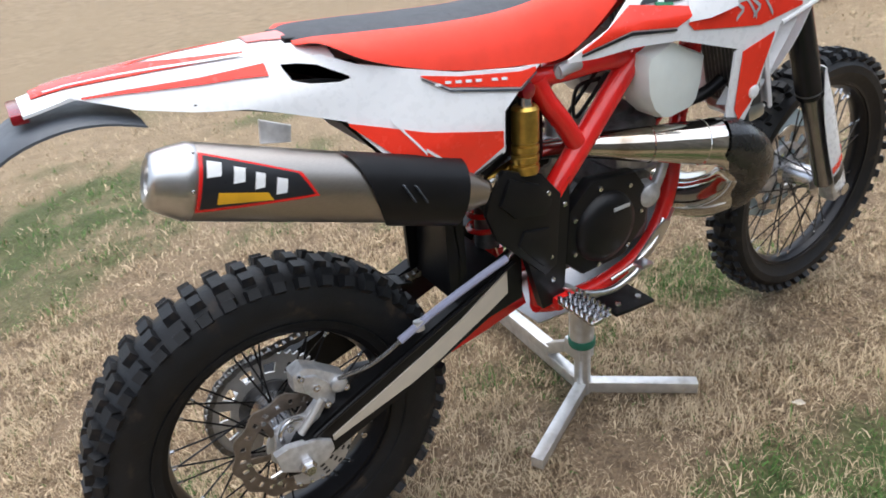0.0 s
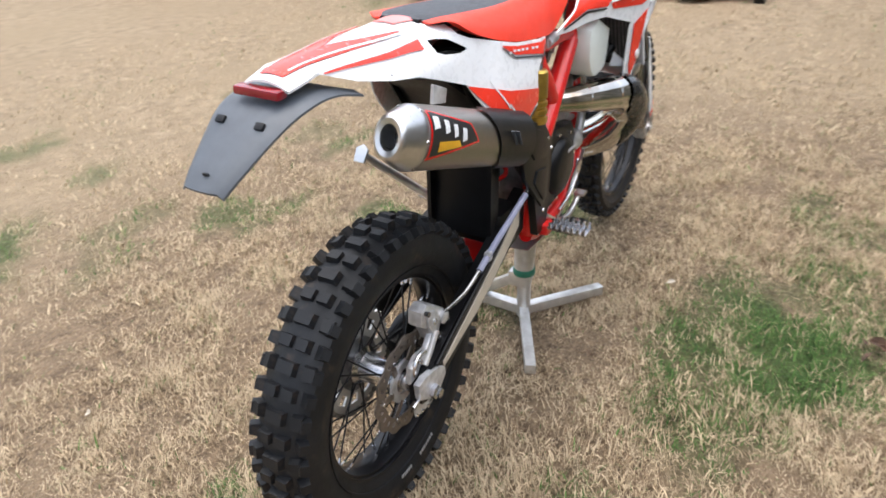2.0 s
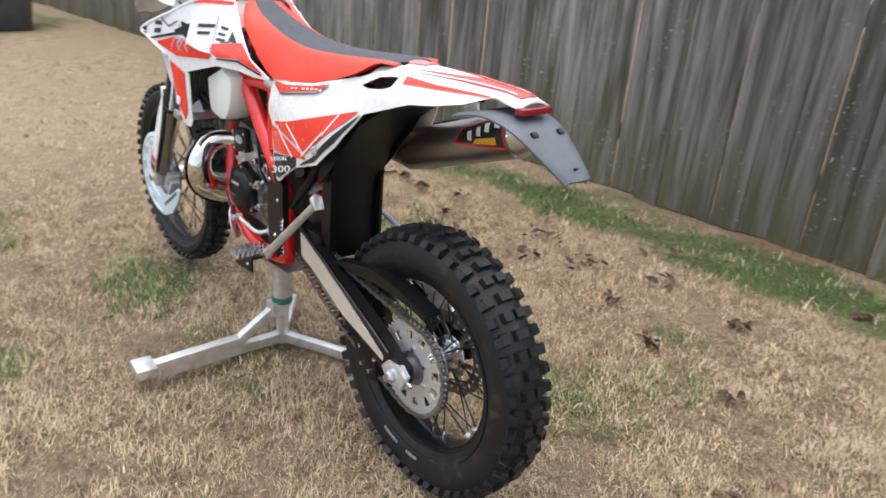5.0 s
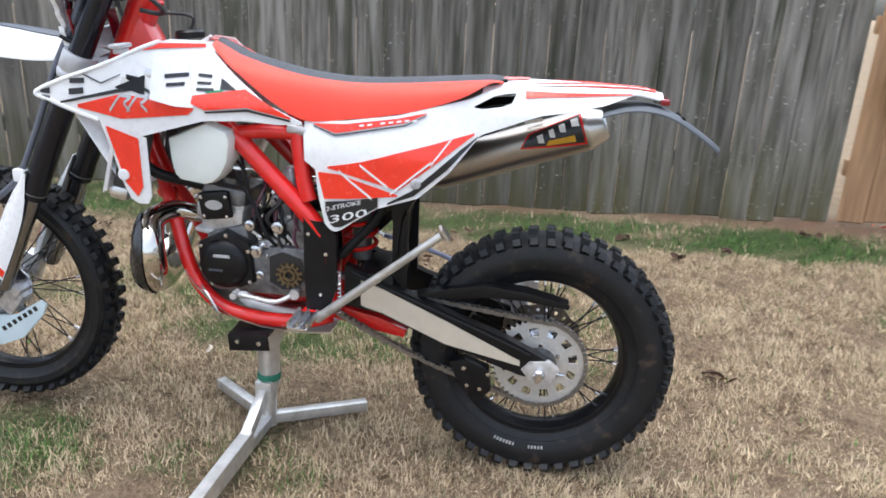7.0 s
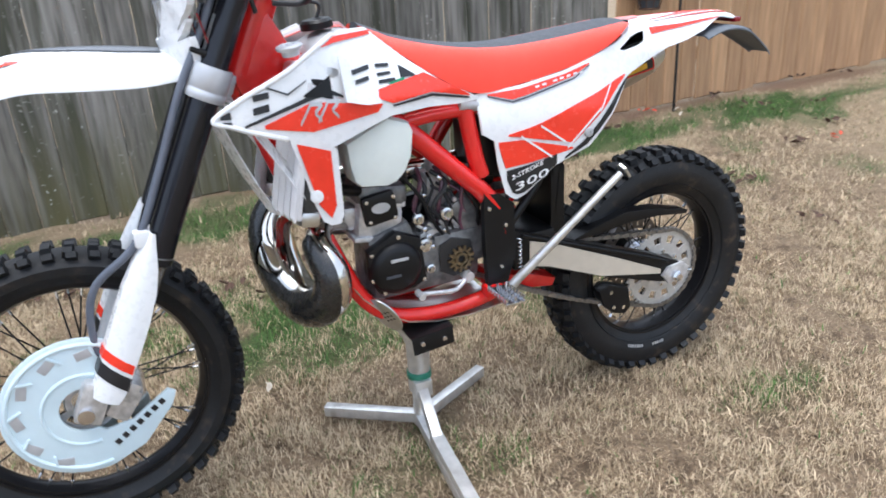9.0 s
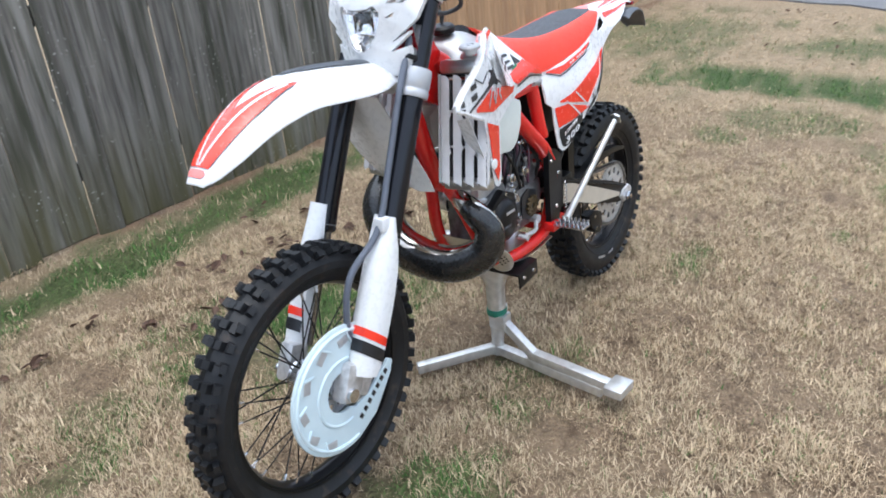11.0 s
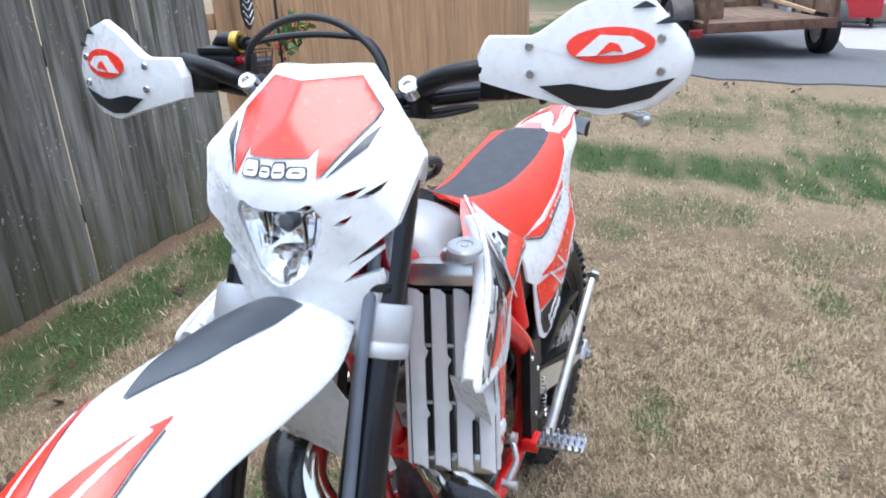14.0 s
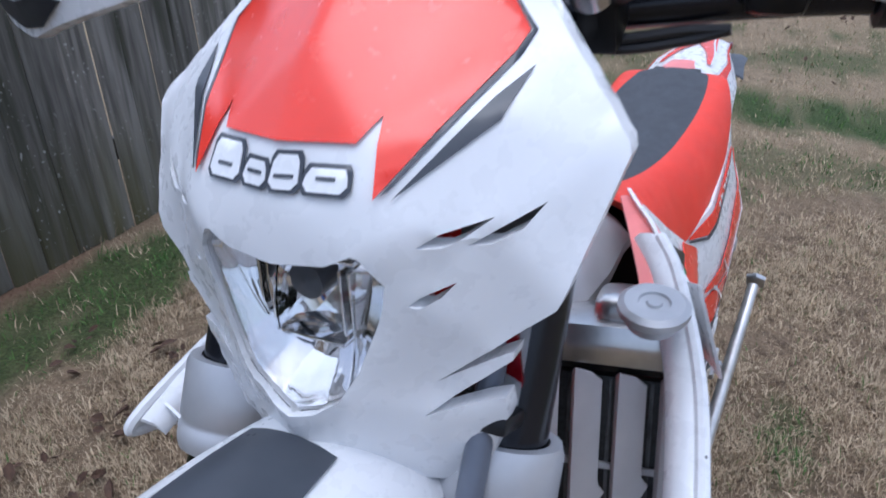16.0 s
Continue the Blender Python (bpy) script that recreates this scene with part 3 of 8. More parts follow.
def wheel(name, label, x, z, R, half, bead, knob_rows, knob_h, steer=None):
    at = Matrix.Translation((x, 0, z))
    m = steer @ at if steer else at
    hub = lathe([(0.012, -0.085), (0.02, -0.085), (0.02, -0.06), (0.045, -0.055), (0.045, -0.046), (0.033, -0.038), (0.031, 0.0), (0.033, 0.038), (0.045, 0.046), (0.045, 0.055), (0.02, 0.06), (0.02, 0.085), (0.012, 0.085)], 32)
    root = part(name, hub.moved(m), STEEL, bike, label)
    c = R - knob_h
    prof = [(bead, -half * 0.62), (bead + 0.012, -half * 0.72), (bead + (c - bead) * 0.35, -half * 0.97), (bead + (c - bead) * 0.60, -half), (c - 0.022, -half * 0.86), (c - 0.008, -half * 0.55), (c, 0)]
    prof = prof + [(r, -y) for r, y in prof[-2::-1]]
    tyre = lathe(prof, 96)
    knobs(root, knob_rows, R, m)
    # low rings moulded on the sidewall
    for s in (-1, 1):
        tyre.join(lathe([(bead + 0.020, s * half * 0.80), (bead + 0.0205, s * (half * 0.80 + 0.003)), (bead + 0.0235, s * (half * 0.83 + 0.003)), (bead + 0.024, s * half * 0.83)], 96))
    part("tyre", tyre.moved(m), RUBBER, root, "black knobbly off-road tyre with soil on the blocks", 30)
    rim = lathe([(bead - 0.004, -half * 0.62), (bead + 0.010, -half * 0.66), (bead + 0.010, -half * 0.56), (bead - 0.010, -half * 0.50), (bead - 0.018, -half * 0.2), (bead - 0.021, 0), (bead - 0.018, half * 0.2), (bead - 0.010, half * 0.50), (bead + 0.010, half * 0.56), (bead + 0.010, half * 0.66), (bead - 0.004, half * 0.62), (bead - 0.004, 0)], 96, closed=True)
    part("rim", rim.moved(m), RIMBLACK, root, "black alloy rim", 50)
    spokes(root, Vector((x, 0, z)), 0.040, 0.048, bead - 0.014, 36, steer)
    return root, m


rear_rows = []
for n, ph, y, ln, w, tilt in ((24, 0, -0.0180, 0.024, 0.028, 0.0), (24, 0, 0.0180, 0.024, 0.028, 0.0), (24, 0.5, 0.0, 0.026, 0.040, 0.0), (24, 0.5, -0.043, 0.028, 0.022, -0.45), (24, 0.5, 0.043, 0.028, 0.022, 0.45), (48, 0.06, -0.0565, 0.024, 0.020, -0.95), (48, 0.06, 0.0565, 0.024, 0.020, 0.95)):
    rear_rows.append((n, ph, y, ln, w, 0.016, tilt))
rear_wheel, mrear = wheel("rear_wheel", "rear spoked wheel with silver hub", RX, RZ, 0.351, 0.064, 0.228, rear_rows, 0.0095)
front_rows = []
for n, ph, y, ln, w, tilt in ((24, 0, -0.0115, 0.022, 0.021, 0.0), (24, 0, 0.0115, 0.022, 0.021, 0.0), (24, 0.5, 0.0, 0.022, 0.026, 0.0), (24, 0.46, -0.028, 0.022, 0.017, -0.45), (24, 0.46, 0.028, 0.022, 0.017, 0.45), (48, 0.06, -0.039, 0.023, 0.015, -0.95), (48, 0.06, 0.039, 0.023, 0.015, 0.95)):
    front_rows.append((n, ph, y, ln, w, 0.0145, tilt))
front_wheel, mfront = wheel("front_wheel", "front spoked wheel with narrow knobbly tyre", FX, FZ, 0.351, 0.046, 0.267, front_rows, 0.0085, TURN)

part("sprocket", disc(0.122, 0.045, 0.005, 12, 0.066, teeth=48, slots=6, band=(0.032, 0.022)).moved(mrear), SPROCKET, rear_wheel, "drilled silver rear sprocket", 30)
part("carrier", lathe([(0.02, 0.05), (0.062, 0.055), (0.062, 0.062), (0.05, 0.066), (0.03, 0.068), (0.03, 0.085), (0.012, 0.085)], 32).moved(mrear), ALUDARK, rear_wheel)
for i in range(6):
    a = i * math.pi / 3
    part("bolt", lathe([(0.006, 0.066), (0.006, 0.073), (0.003, 0.074), (0.0, 0.074)], 8, (0.054 * math.sin(a), 0, 0.054 * math.cos(a))).moved(mrear), STEEL, rear_wheel)
part("brake_disc", disc(0.114, 0.082, 0.004, 24, -0.064, waves=12, slots=2, band=(0.009, 0.012)).moved(mrear), DISCBROWN, rear_wheel, "waved steel rear brake disc", 30)
part("disc_carrier", lathe([(0.030, -0.055), (0.050, -0.055), (0.050, -0.061), (0.030, -0.061)], 32, closed=True).moved(mrear), ALU, rear_wheel)
for i in range(6):
    a = i * math.pi / 3 + 0.3
    part("disc_arm", bar((0.046 * math.sin(a), -0.0605, 0.046 * math.cos(a)), (0.087 * math.sin(a + 0.22), -0.0605, 0.087 * math.cos(a + 0.22)), 0.004, 0.014, 0.001).moved(mrear), DISCBROWN, rear_wheel)
    part("disc_rivet", lathe([(0, 0), (0.006, 0), (0.005, 0.004), (0, 0.004)], 8, (0.087 * math.sin(a + 0.22), -0.064, 0.087 * math.cos(a + 0.22)), (0, -1, 0)).moved(mrear), STEEL, rear_wheel)
part("brake_disc", disc(0.128, 0.07, 0.004, 12, 0.060, waves=10, slots=6).moved(mfront), STEEL, front_wheel, "waved steel front brake disc", 30)
part("disc_carrier", disc(0.080, 0.03, 0.006, 6, 0.055).moved(mfront), ALU, front_wheel)
# pale marks moulded on the rear sidewall
for s in (1, -1):
    for a0, n in ((2.75, 7), (3.12, 5)):
        for i in range(n):
            a = a0 + i * 0.034
            r = 0.262
            q = Matrix.Translation((r * math.sin(a), s * 0.0608, r * math.cos(a))) @ Matrix.Rotation(a, 4, "Y")
            part("sidewall_mark", block((0.006 if i % 3 else 0.0045, 0.0016, 0.010), (0, 0, 0), 0, q).moved(mrear), CLAMP, rear_wheel)

# swingarm
arm = strip([(0.52, 0.575), (0.44, 0.548), (0.398, 0.530), (0.232, 0.470), (0.10, 0.425), (0.0, 0.380), (-0.03, 0.365)], [(0.525, 0.465), (0.43, 0.453), (0.231, 0.379), (0.055, 0.325), (-0.01, 0.318), (-0.03, 0.325)], lambda x, z: 0.100 + 0.046 * (0.50 - x), 20, 4, 0, 0.030)
both("swingarm_beam", arm, BLACK, "black swingarm beam")
both("swingarm_rib", tube([(x, 0.104 + 0.046 * (0.50 - x), z) for x, z in ((0.50, 0.560), (0.398, 0.522), (0.232, 0.462), (0.10, 0.414), (0.03, 0.386))], 0.004, 8), BLACK)
guard = strip([(0.476, 0.538), (0.415, 0.521), (0.235, 0.446), (0.055, 0.366)], [(0.476, 0.467), (0.417, 0.453), (0.25, 0.387), (0.055, 0.352)], lambda x, z: 0.1015 + 0.046 * (0.50 - x) - 0.06 * (np.interp(x, [0.055, 0.476], [0.362, 0.527]) - z), 16, 4, 0.002, 0.004)
part("swingarm_guard", guard, BEIGE, bike, "cream plastic swingarm guard")
slim = strip([(0.480, 0.544), (0.42, 0.512), (0.368, 0.484), (0.287, 0.450), (0.218, 0.424), (0.065, 0.367)], [(0.480, 0.494), (0.43, 0.470), (0.38, 0.449), (0.311, 0.418), (0.24, 0.394), (0.065, 0.356)], lambda x, z: 0.1015 + 0.046 * (0.50 - x), 20, 4, 0.002, 0.004)
part("swingarm_guard", slim.mirrored(), BEIGE, bike, "slim cream plastic swingarm guard")
part("swingarm_bridge", block((0.10, 0.20, 0.09), (0.44, 0, 0.515), 0.02), BLACK, bike)
part("axle_block", side_plate([(-0.045, 0.355), (-0.02, 0.375), (0.03, 0.368), (0.05, 0.345), (0.03, 0.318), (-0.03, 0.315)], 0.122, 0.016, 0.003), ALU, bike, "cast silver axle block")
part("axle_block", side_plate([(-0.046, 0.386), (-0.020, 0.392), (0.035, 0.380), (0.060, 0.362), (0.062, 0.342), (0.040, 0.322), (0.002, 0.318), (-0.040, 0.345)], -0.122, 0.016, 0.004), ALU, bike, "cast silver axle block")
both("axle_nut", lathe([(0.0, 0), (0.016, 0), (0.016, 0.010), (0.011, 0.014), (0.011, 0.020), (0.0, 0.020)], 6, (RX, 0.130, RZ)), STEEL)
both("adjuster_bolt", tube([(-0.06, 0.122, 0.338), (-0.03, 0.122, 0.343)], 0.004, 8), STEEL)

# chain
def chain():
    """The links of the drive chain round both sprockets."""
    r1, r2 = 0.121, 0.030
    c1, c2 = Vector((RX, 0.066, RZ)), Vector((0.678, 0.066, 0.533))
    pts = []
    d = (c2 - c1).normalized()
    n = Vector((-d.z, 0, d.x))
    base = math.atan2(n.z, n.x)
    for a in np.linspace(0, math.pi, 40):
        pts.append(c1 + Vector((math.cos(base + a), 0, math.sin(base + a))) * r1)
    lo = c1 - n * r1
    for t in np.linspace(0.02, 0.98, 30):
        p = lo.lerp(c2 - n * r2, t)
        pts.append(p + Vector((0, 0, -0.028 * math.sin(math.pi * t))))
    for a in np.linspace(math.pi, 2 * math.pi, 10):
        pts.append(c2 + Vector((math.cos(base + a), 0, math.sin(base + a))) * r2)
    hi = c1 + n * r1
    for t in np.linspace(0.98, 0.02, 30):
        p = (c2 + n * r2 * 1.0) * t + hi * (1 - t)
        pts.append(p + Vector((0, 0, -0.012 * math.sin(math.pi * t))))
    g, k = Geo(), 0
    pts.append(pts[0])
    cum = [0]
    for a, b in zip(pts, pts[1:]):
        cum.append(cum[-1] + (b - a).length)
    xs, zs = [p.x for p in pts], [p.z for p in pts]
    s = 0.0
    while s < cum[-1]:
        a = Vector((np.interp(s, cum, xs), 0.066, np.interp(s, cum, zs)))
        b = Vector((np.interp(s + 0.0159, cum, xs), 0.066, np.interp(s + 0.0159, cum, zs)))
        dd = (b - a).normalized()
        off = 0.0085 if k % 2 else 0.0058
        for sd in (-1, 1):
            m = Matrix.Translation((a + b) / 2 + Vector((0, sd * off, 0))) @ Matrix.Rotation(-math.atan2(dd.z, dd.x), 4, "Y")
            g.add([(-0.0105, 0, -0.0045), (0.0105, 0, -0.0045), (0.0105, 0, 0.0045), (-0.0105, 0, 0.0045), (-0.009, sd * 0.0018, -0.0055), (0.009, sd * 0.0018, -0.0055), (0.009, sd * 0.0018, 0.0055), (-0.009, sd * 0.0018, 0.0055)], [(0, 1, 2, 3), (4, 7, 6, 5), (0, 4, 5, 1), (1, 5, 6, 2), (2, 6, 7, 3), (3, 7, 4, 0)], m)
        g.join(lathe([(0.0, -0.010), (0.0042, -0.010), (0.0042, 0.010), (0.0, 0.010)], 8, a))
        s += 0.0159
        k += 1
    return g


part("chain", chain(), CHAINM, bike, "grey steel drive chain", 30)
cg = grid_shell([[(x, y, z) for y in (0.042, 0.055, 0.075, 0.088)] for x, z in zip((0.345, 0.25, 0.165, 0.05, -0.055), (0.500, 0.530, 0.549, 0.540, 0.515))], 0.006, (0, 0, -1))
cg.join(side_plate([(0.345, 0.502), (0.25, 0.532), (0.165, 0.551), (0.05, 0.541), (-0.057, 0.517), (-0.055, 0.505), (0.05, 0.518), (0.15, 0.518), (0.25, 0.505)], 0.09, 0.005, 0.002))
part("chain_guard", cg, BLACK, bike, "black plastic chain guard")
part("chain_guide", side_plate([(0.24, 0.325), (0.20, 0.335), (0.135, 0.310), (0.125, 0.250), (0.145, 0.228), (0.185, 0.240), (0.22, 0.272)], 0.066, 0.040, 0.006), BLACK, bike, "black chain guide block on swingarm")
for x, z in ((0.20, 0.312), (0.155, 0.255), (0.19, 0.262)):
    part("guide_bolt", lathe([(0, 0), (0.006, 0), (0.006, 0.004), (0, 0.005)], 8, (x, 0.087, z)), STEEL, bike)
both("guide_bolt", lathe([(0, 0), (0.006, 0), (0.006, 0.004), (0, 0.005)], 8, (0.135, 0.087, 0.30)), STEEL)

# rear brake
cal = side_plate([(0.022, 0.512), (0.045, 0.520), (0.066, 0.508), (0.116, 0.468), (0.122, 0.444), (0.094, 0.436), (0.088, 0.408), (0.064, 0.416), (0.046, 0.455), (0.020, 0.478)], -0.082, 0.036, 0.008)
cal.join(side_plate([(0.034, 0.508), (0.064, 0.496), (0.084, 0.470), (0.074, 0.440), (0.052, 0.446), (0.036, 0.474)], -0.102, 0.010, 0.004)).join(lathe([(0, -0.006), (0.015, -0.006), (0.015, 0.008), (0.010, 0.011), (0, 0.011)], 18, (0.100, -0.100, 0.458), (0, -1, 0)))
part("rear_caliper", cal, ALU, bike, "cast silver rear brake caliper")
part("caliper_bracket", side_plate([(-0.036, 0.372), (-0.030, 0.408), (-0.004, 0.424), (0.030, 0.420), (0.062, 0.448), (0.078, 0.440), (0.050, 0.396), (0.030, 0.386), (0.006, 0.396), (-0.010, 0.376)], -0.096, 0.014, 0.004), ALU, bike, "cast silver caliper bracket")
part("bracket_rib", tube([(0.064, -0.106, 0.446), (0.040, -0.107, 0.418), (0.012, -0.108, 0.392)], 0.007, 10), SPROCKET, bike)
part("bracket_rib", tube([(0.004 + 0.027 * math.cos(a), -0.104, 0.398 + 0.027 * math.sin(a)) for a in np.linspace(0.9, 3.6, 14)], 0.005, 8, n=1), STEEL, bike)
part("disc_guard", side_plate([(-0.017, 0.296), (0.008, 0.314), (0.070, 0.322), (0.110, 0.327), (0.103, 0.300), (0.087, 0.277), (0.049, 0.254), (0.010, 0.256), (-0.014, 0.266)], -0.095, 0.004, 0.0015), SPROCKET, bike, "pale perforated rear disc guard")
for k in range(12):
    a, r = radians(-72 + 20 * (k % 4)), 0.070 + 0.013 * (k // 4)
    part("guard_slot", block((0.010, 0.0016, 0.0045), (0.020 + r * math.cos(a) * 0.95, -0.0972, 0.342 + r * math.sin(a) * 0.85), 0.0006, Matrix.Rotation(-a + 1.57, 4, "Y")), INK, bike)
for k in range(3):
    part("guard_bolt", lathe([(0, 0), (0.005, 0), (0.004, 0.003), (0, 0.003)], 8, (-0.008 + 0.022 * k, -0.097, 0.266 - 0.004 * k), (0, -1, 0)), STEEL, bike)
for x, z, r in ((0.034, 0.505, 0.006), (0.072, 0.428, 0.007), (0.058, 0.474, 0.007), (-0.004, 0.412, 0.006), (0.112, 0.448, 0.006)):
    part("caliper_bolt", lathe([(0, 0.006), (r * 0.5, 0.006), (r * 0.55, 0.010), (r, 0.010), (r, 0), (0, 0)], 10, (x, -0.100, z), (0, -1, 0)), STEEL, bike)
part("brake_hose", tube([(0.10, -0.105, 0.47), (0.17, -0.120, 0.485), (0.25, -0.128, 0.525), (0.35, -0.128, 0.560), (0.46, -0.125, 0.588), (0.50, -0.12, 0.62)], 0.0045, 8), STEEL, bike, "braided steel brake hose")
part("hose_sleeve", tube([(0.22, -0.1275, 0.512), (0.30, -0.129, 0.545), (0.40, -0.128, 0.575), (0.465, -0.125, 0.590)], 0.0075, 8), material("violet_grey_sleeve", (0.30, 0.31, 0.42), 0.4), bike, "pale violet hose sleeve")
part("hose_clip", block((0.018, 0.014, 0.022), (0.262, -0.128, 0.528), 0.003), ALU, bike)

# frame
for s in (1, -1):
    y = 0.088 * s
    part("frame_spar", tube([(1.03, 0.03 * s, 1.06), (0.92, 0.062 * s, 0.985), (0.80, y, 0.885), (0.70, 0.098 * s, 0.788), (0.62, 0.105 * s, 0.710), (0.575, 0.105 * s, 0.655)], 0.0235, 14), FRAMERED, bike, "red painted frame spar")
    part("frame_tube", tube([(0.80, 0.085 * s, 0.893), (0.72, 0.088 * s, 0.903), (0.60, 0.085 * s, 0.905), (0.45, 0.08 * s, 0.93)], 0.018, 12), FRAMERED, bike)
    if s > 0:
        part("frame_tube", tube([(0.640, 0.088, 0.905), (0.632, 0.094, 0.85), (0.622, 0.100, 0.785), (0.61, 0.103, 0.74)], 0.021, 12), FRAMERED, bike)
    else:
        part("frame_tube", tube([(0.570, -0.088, 0.905), (0.588, -0.094, 0.865), (0.625, -0.100, 0.812), (0.655, -0.103, 0.765)], 0.020, 12), FRAMERED, bike)
    part("frame_tube", tube([(0.575, 0.103 * s, 0.66), (0.558, 0.104 * s, 0.58), (0.562, 0.10 * s, 0.50), (0.575, 0.09 * s, 0.43)], 0.024, 12), FRAMERED, bike)
    part("cradle_tube", tube([(1.035, 0.018 * s, 0.735), (1.00, 0.045 * s, 0.655), (0.965, 0.068 * s, 0.555), (0.925, 0.075 * s, 0.470), (0.855, 0.080 * s, 0.415), (0.74, 0.085 * s, 0.395), (0.62, 0.09 * s, 0.405), (0.56, 0.09 * s, 0.425)], 0.019, 12), FRAMERED, bike, "red frame cradle tube")
    part("frame_guard", strip([(0.618, 0.715), (0.60, 0.690), (0.555, 0.685), (0.515, 0.665)], [(0.618, 0.66), (0.612, 0.55), (0.605, 0.44), (0.55, 0.437), (0.515, 0.56)], lambda x, z: 0.128, 10, 6, 0, 0.02).mirrored() if s < 0 else strip([(0.618, 0.705), (0.60, 0.697), (0.57, 0.690), (0.534, 0.662)], [(0.618, 0.56), (0.612, 0.437), (0.562, 0.437), (0.534, 0.52)], lambda x, z: 0.128, 10, 6, 0, 0.02), BLACK, bike, "black plastic frame guard")
    part("subframe_tube", tube([(0.53, 0.10 * s, 0.60), (0.45, 0.095 * s, 0.69), (0.40, 0.085 * s, 0.78), (0.31, 0.078 * s, 0.885), (0.17, 0.068 * s, 0.965), (-0.02, 0.055 * s, 1.005)], 0.012, 10), BLACK, bike)
part("head_tube", tube([(1.05, 0, 1.205), (1.13, 0, 1.035)], 0.040, 20, smooth=False), FRAMERED, bike, "red steering head tube")
part("head_gusset", side_plate([(1.07, 1.185), (1.02, 1.09), (0.96, 1.02), (1.02, 0.93), (1.13, 0.98), (1.15, 1.04)], 0, 0.075, 0.012), FRAMERED, bike, "red frame gusset behind steering head")
part("down_tube", tube([(1.135, 0, 1.02), (1.10, 0, 0.92), (1.065, 0, 0.81), (1.03, 0, 0.72)], 0.026, 14), FRAMERED, bike, "red frame down tube")
part("cradle_cross_tube", tube([(1.035, -0.03, 0.71), (1.035, 0.03, 0.71)], 0.018, 10, smooth=False), FRAMERED, bike)
part("linkage", side_plate([(0.56, 0.44), (0.44, 0.415), (0.36, 0.385), (0.37, 0.36), (0.46, 0.375), (0.57, 0.40)], 0.0, 0.10, 0.01), FRAMERED, bike, "red suspension linkage")
part("skid_plate", grid_shell([[(x, y, z - 0.004 * math.cos(y * 20)) for y in np.linspace(-0.10, 0.10, 9)] for x, z in ((0.955, 0.515), (0.935, 0.482), (0.88, 0.425), (0.825, 0.392), (0.75, 0.374), (0.66, 0.368), (0.56, 0.375))], 0.004, (0, 0, 1)), SATIN, bike, "bare aluminium skid plate")
wing = [(0.945, 0.488), (0.930, 0.500), (0.908, 0.492), (0.878, 0.462), (0.845, 0.430), (0.81, 0.400), (0.75, 0.376), (0.825, 0.388), (0.89, 0.425), (0.93, 0.465)]
part("skid_wing", side_plate(wing, -0.098, 0.005, 0.0015), SATIN, bike)
FACE = Matrix(((0.55, -0.438, 0.71, 0.885), (-0.17, 0.773, 0.61, 0.100), (0.816, 0.456, -0.35, 0.432), (0, 0, 0, 1)))
part("skid_wing", slab([(0.056 * math.cos(a), 0.034 * math.sin(a)) for a in np.linspace(0, 2 * math.pi, 28, endpoint=False)], 0.005, FACE, 0.0015), SATIN, bike, "oval bare aluminium skid plate wing with drain holes")
for k in range(9):
    hole = lathe([(0, 0), (0.0036, 0), (0.003, 0.0006), (0, 0.0006)], 8, (-0.006 + 0.012 * (k % 3 - 1), 0.006 + 0.011 * (k // 3 - 1), 0.0026), (0, 0, 1))
    part("drain_hole", hole.moved(FACE), INK, bike)

# engine
eng = block((0.30, 0.16, 0.14), (0.755, 0, 0.525), 0.035).join(block((0.16, 0.17, 0.10), (0.66, 0, 0.555), 0.03)).join(block((0.12, 0.15, 0.08), (0.84, 0, 0.60), 0.02, Matrix.Rotation(0.25, 4, "Y")))
engine = part("engine_case", eng, ALUDARK, bike, "dark grey cast crankcase")
bore = Matrix.Translation((0.868, 0, 0.61)) @ Matrix.Rotation(radians(-8), 4, "Y")
part("cylinder", block((0.115, 0.125, 0.09), (0, 0, 0.045), 0.018, None).join(block((0.135, 0.14, 0.012), (0, 0, 0.008), 0.004)).join(block((0.05, 0.07, 0.06), (0.06, 0, 0.05), 0.015)).moved(bore), ALU, bike, "grey cast cylinder")
part("cylinder_head", block((0.125, 0.14, 0.05), (0, 0, 0.115), 0.016).join(lathe([(0, 0.13), (0.04, 0.14), (0.04, 0.155), (0.02, 0.165), (0, 0.165)], 20, (0, 0, 0), (0, 0, 1))).moved(bore), ALUDARK, bike)
part("power_valve_cover", block((0.085, 0.022, 0.075), (0.868, 0.078, 0.70), 0.012, Matrix.Rotation(radians(8), 4, "Y")), BLACK, bike, "black oval cover with emblem")
part("emblem", lathe([(0.0, 0), (0.017, 0), (0.017, 0.0015), (0.013, 0.0015), (0.013, 0)], 28, (0.868, 0.0895, 0.703)).moved(Matrix.Translation((0.868, 0, 0.703)) @ Matrix.Diagonal((1.35, 1, 0.75, 1)) @ Matrix.Translation((-0.868, 0, -0.703))), CLAMP, bike)
for dx, dz in ((-0.032, 0.026), (0.034, 0.022), (0.028, -0.028), (-0.034, -0.026)):
    part("cover_bolt", lathe([(0, 0), (0.005, 0), (0.005, 0.003), (0, 0.004)], 8, (0.868 + dx, 0.0888, 0.70 + dz)), STEEL, bike)
for s in (1, -1):
    part("coolant_hose", tube([(0.90, 0.05 * s, 0.74), (0.95, 0.08 * s, 0.76), (1.0, 0.11 * s, 0.78), (1.03, 0.13 * s, 0.81)], 0.014, 10), BLACK, bike)
part("spark_plug_cap", tube([(0.86, 0, 0.76), (0.86, 0.01, 0.80), (0.84, 0.03, 0.82)], 0.012, 10), BLACK, bike)
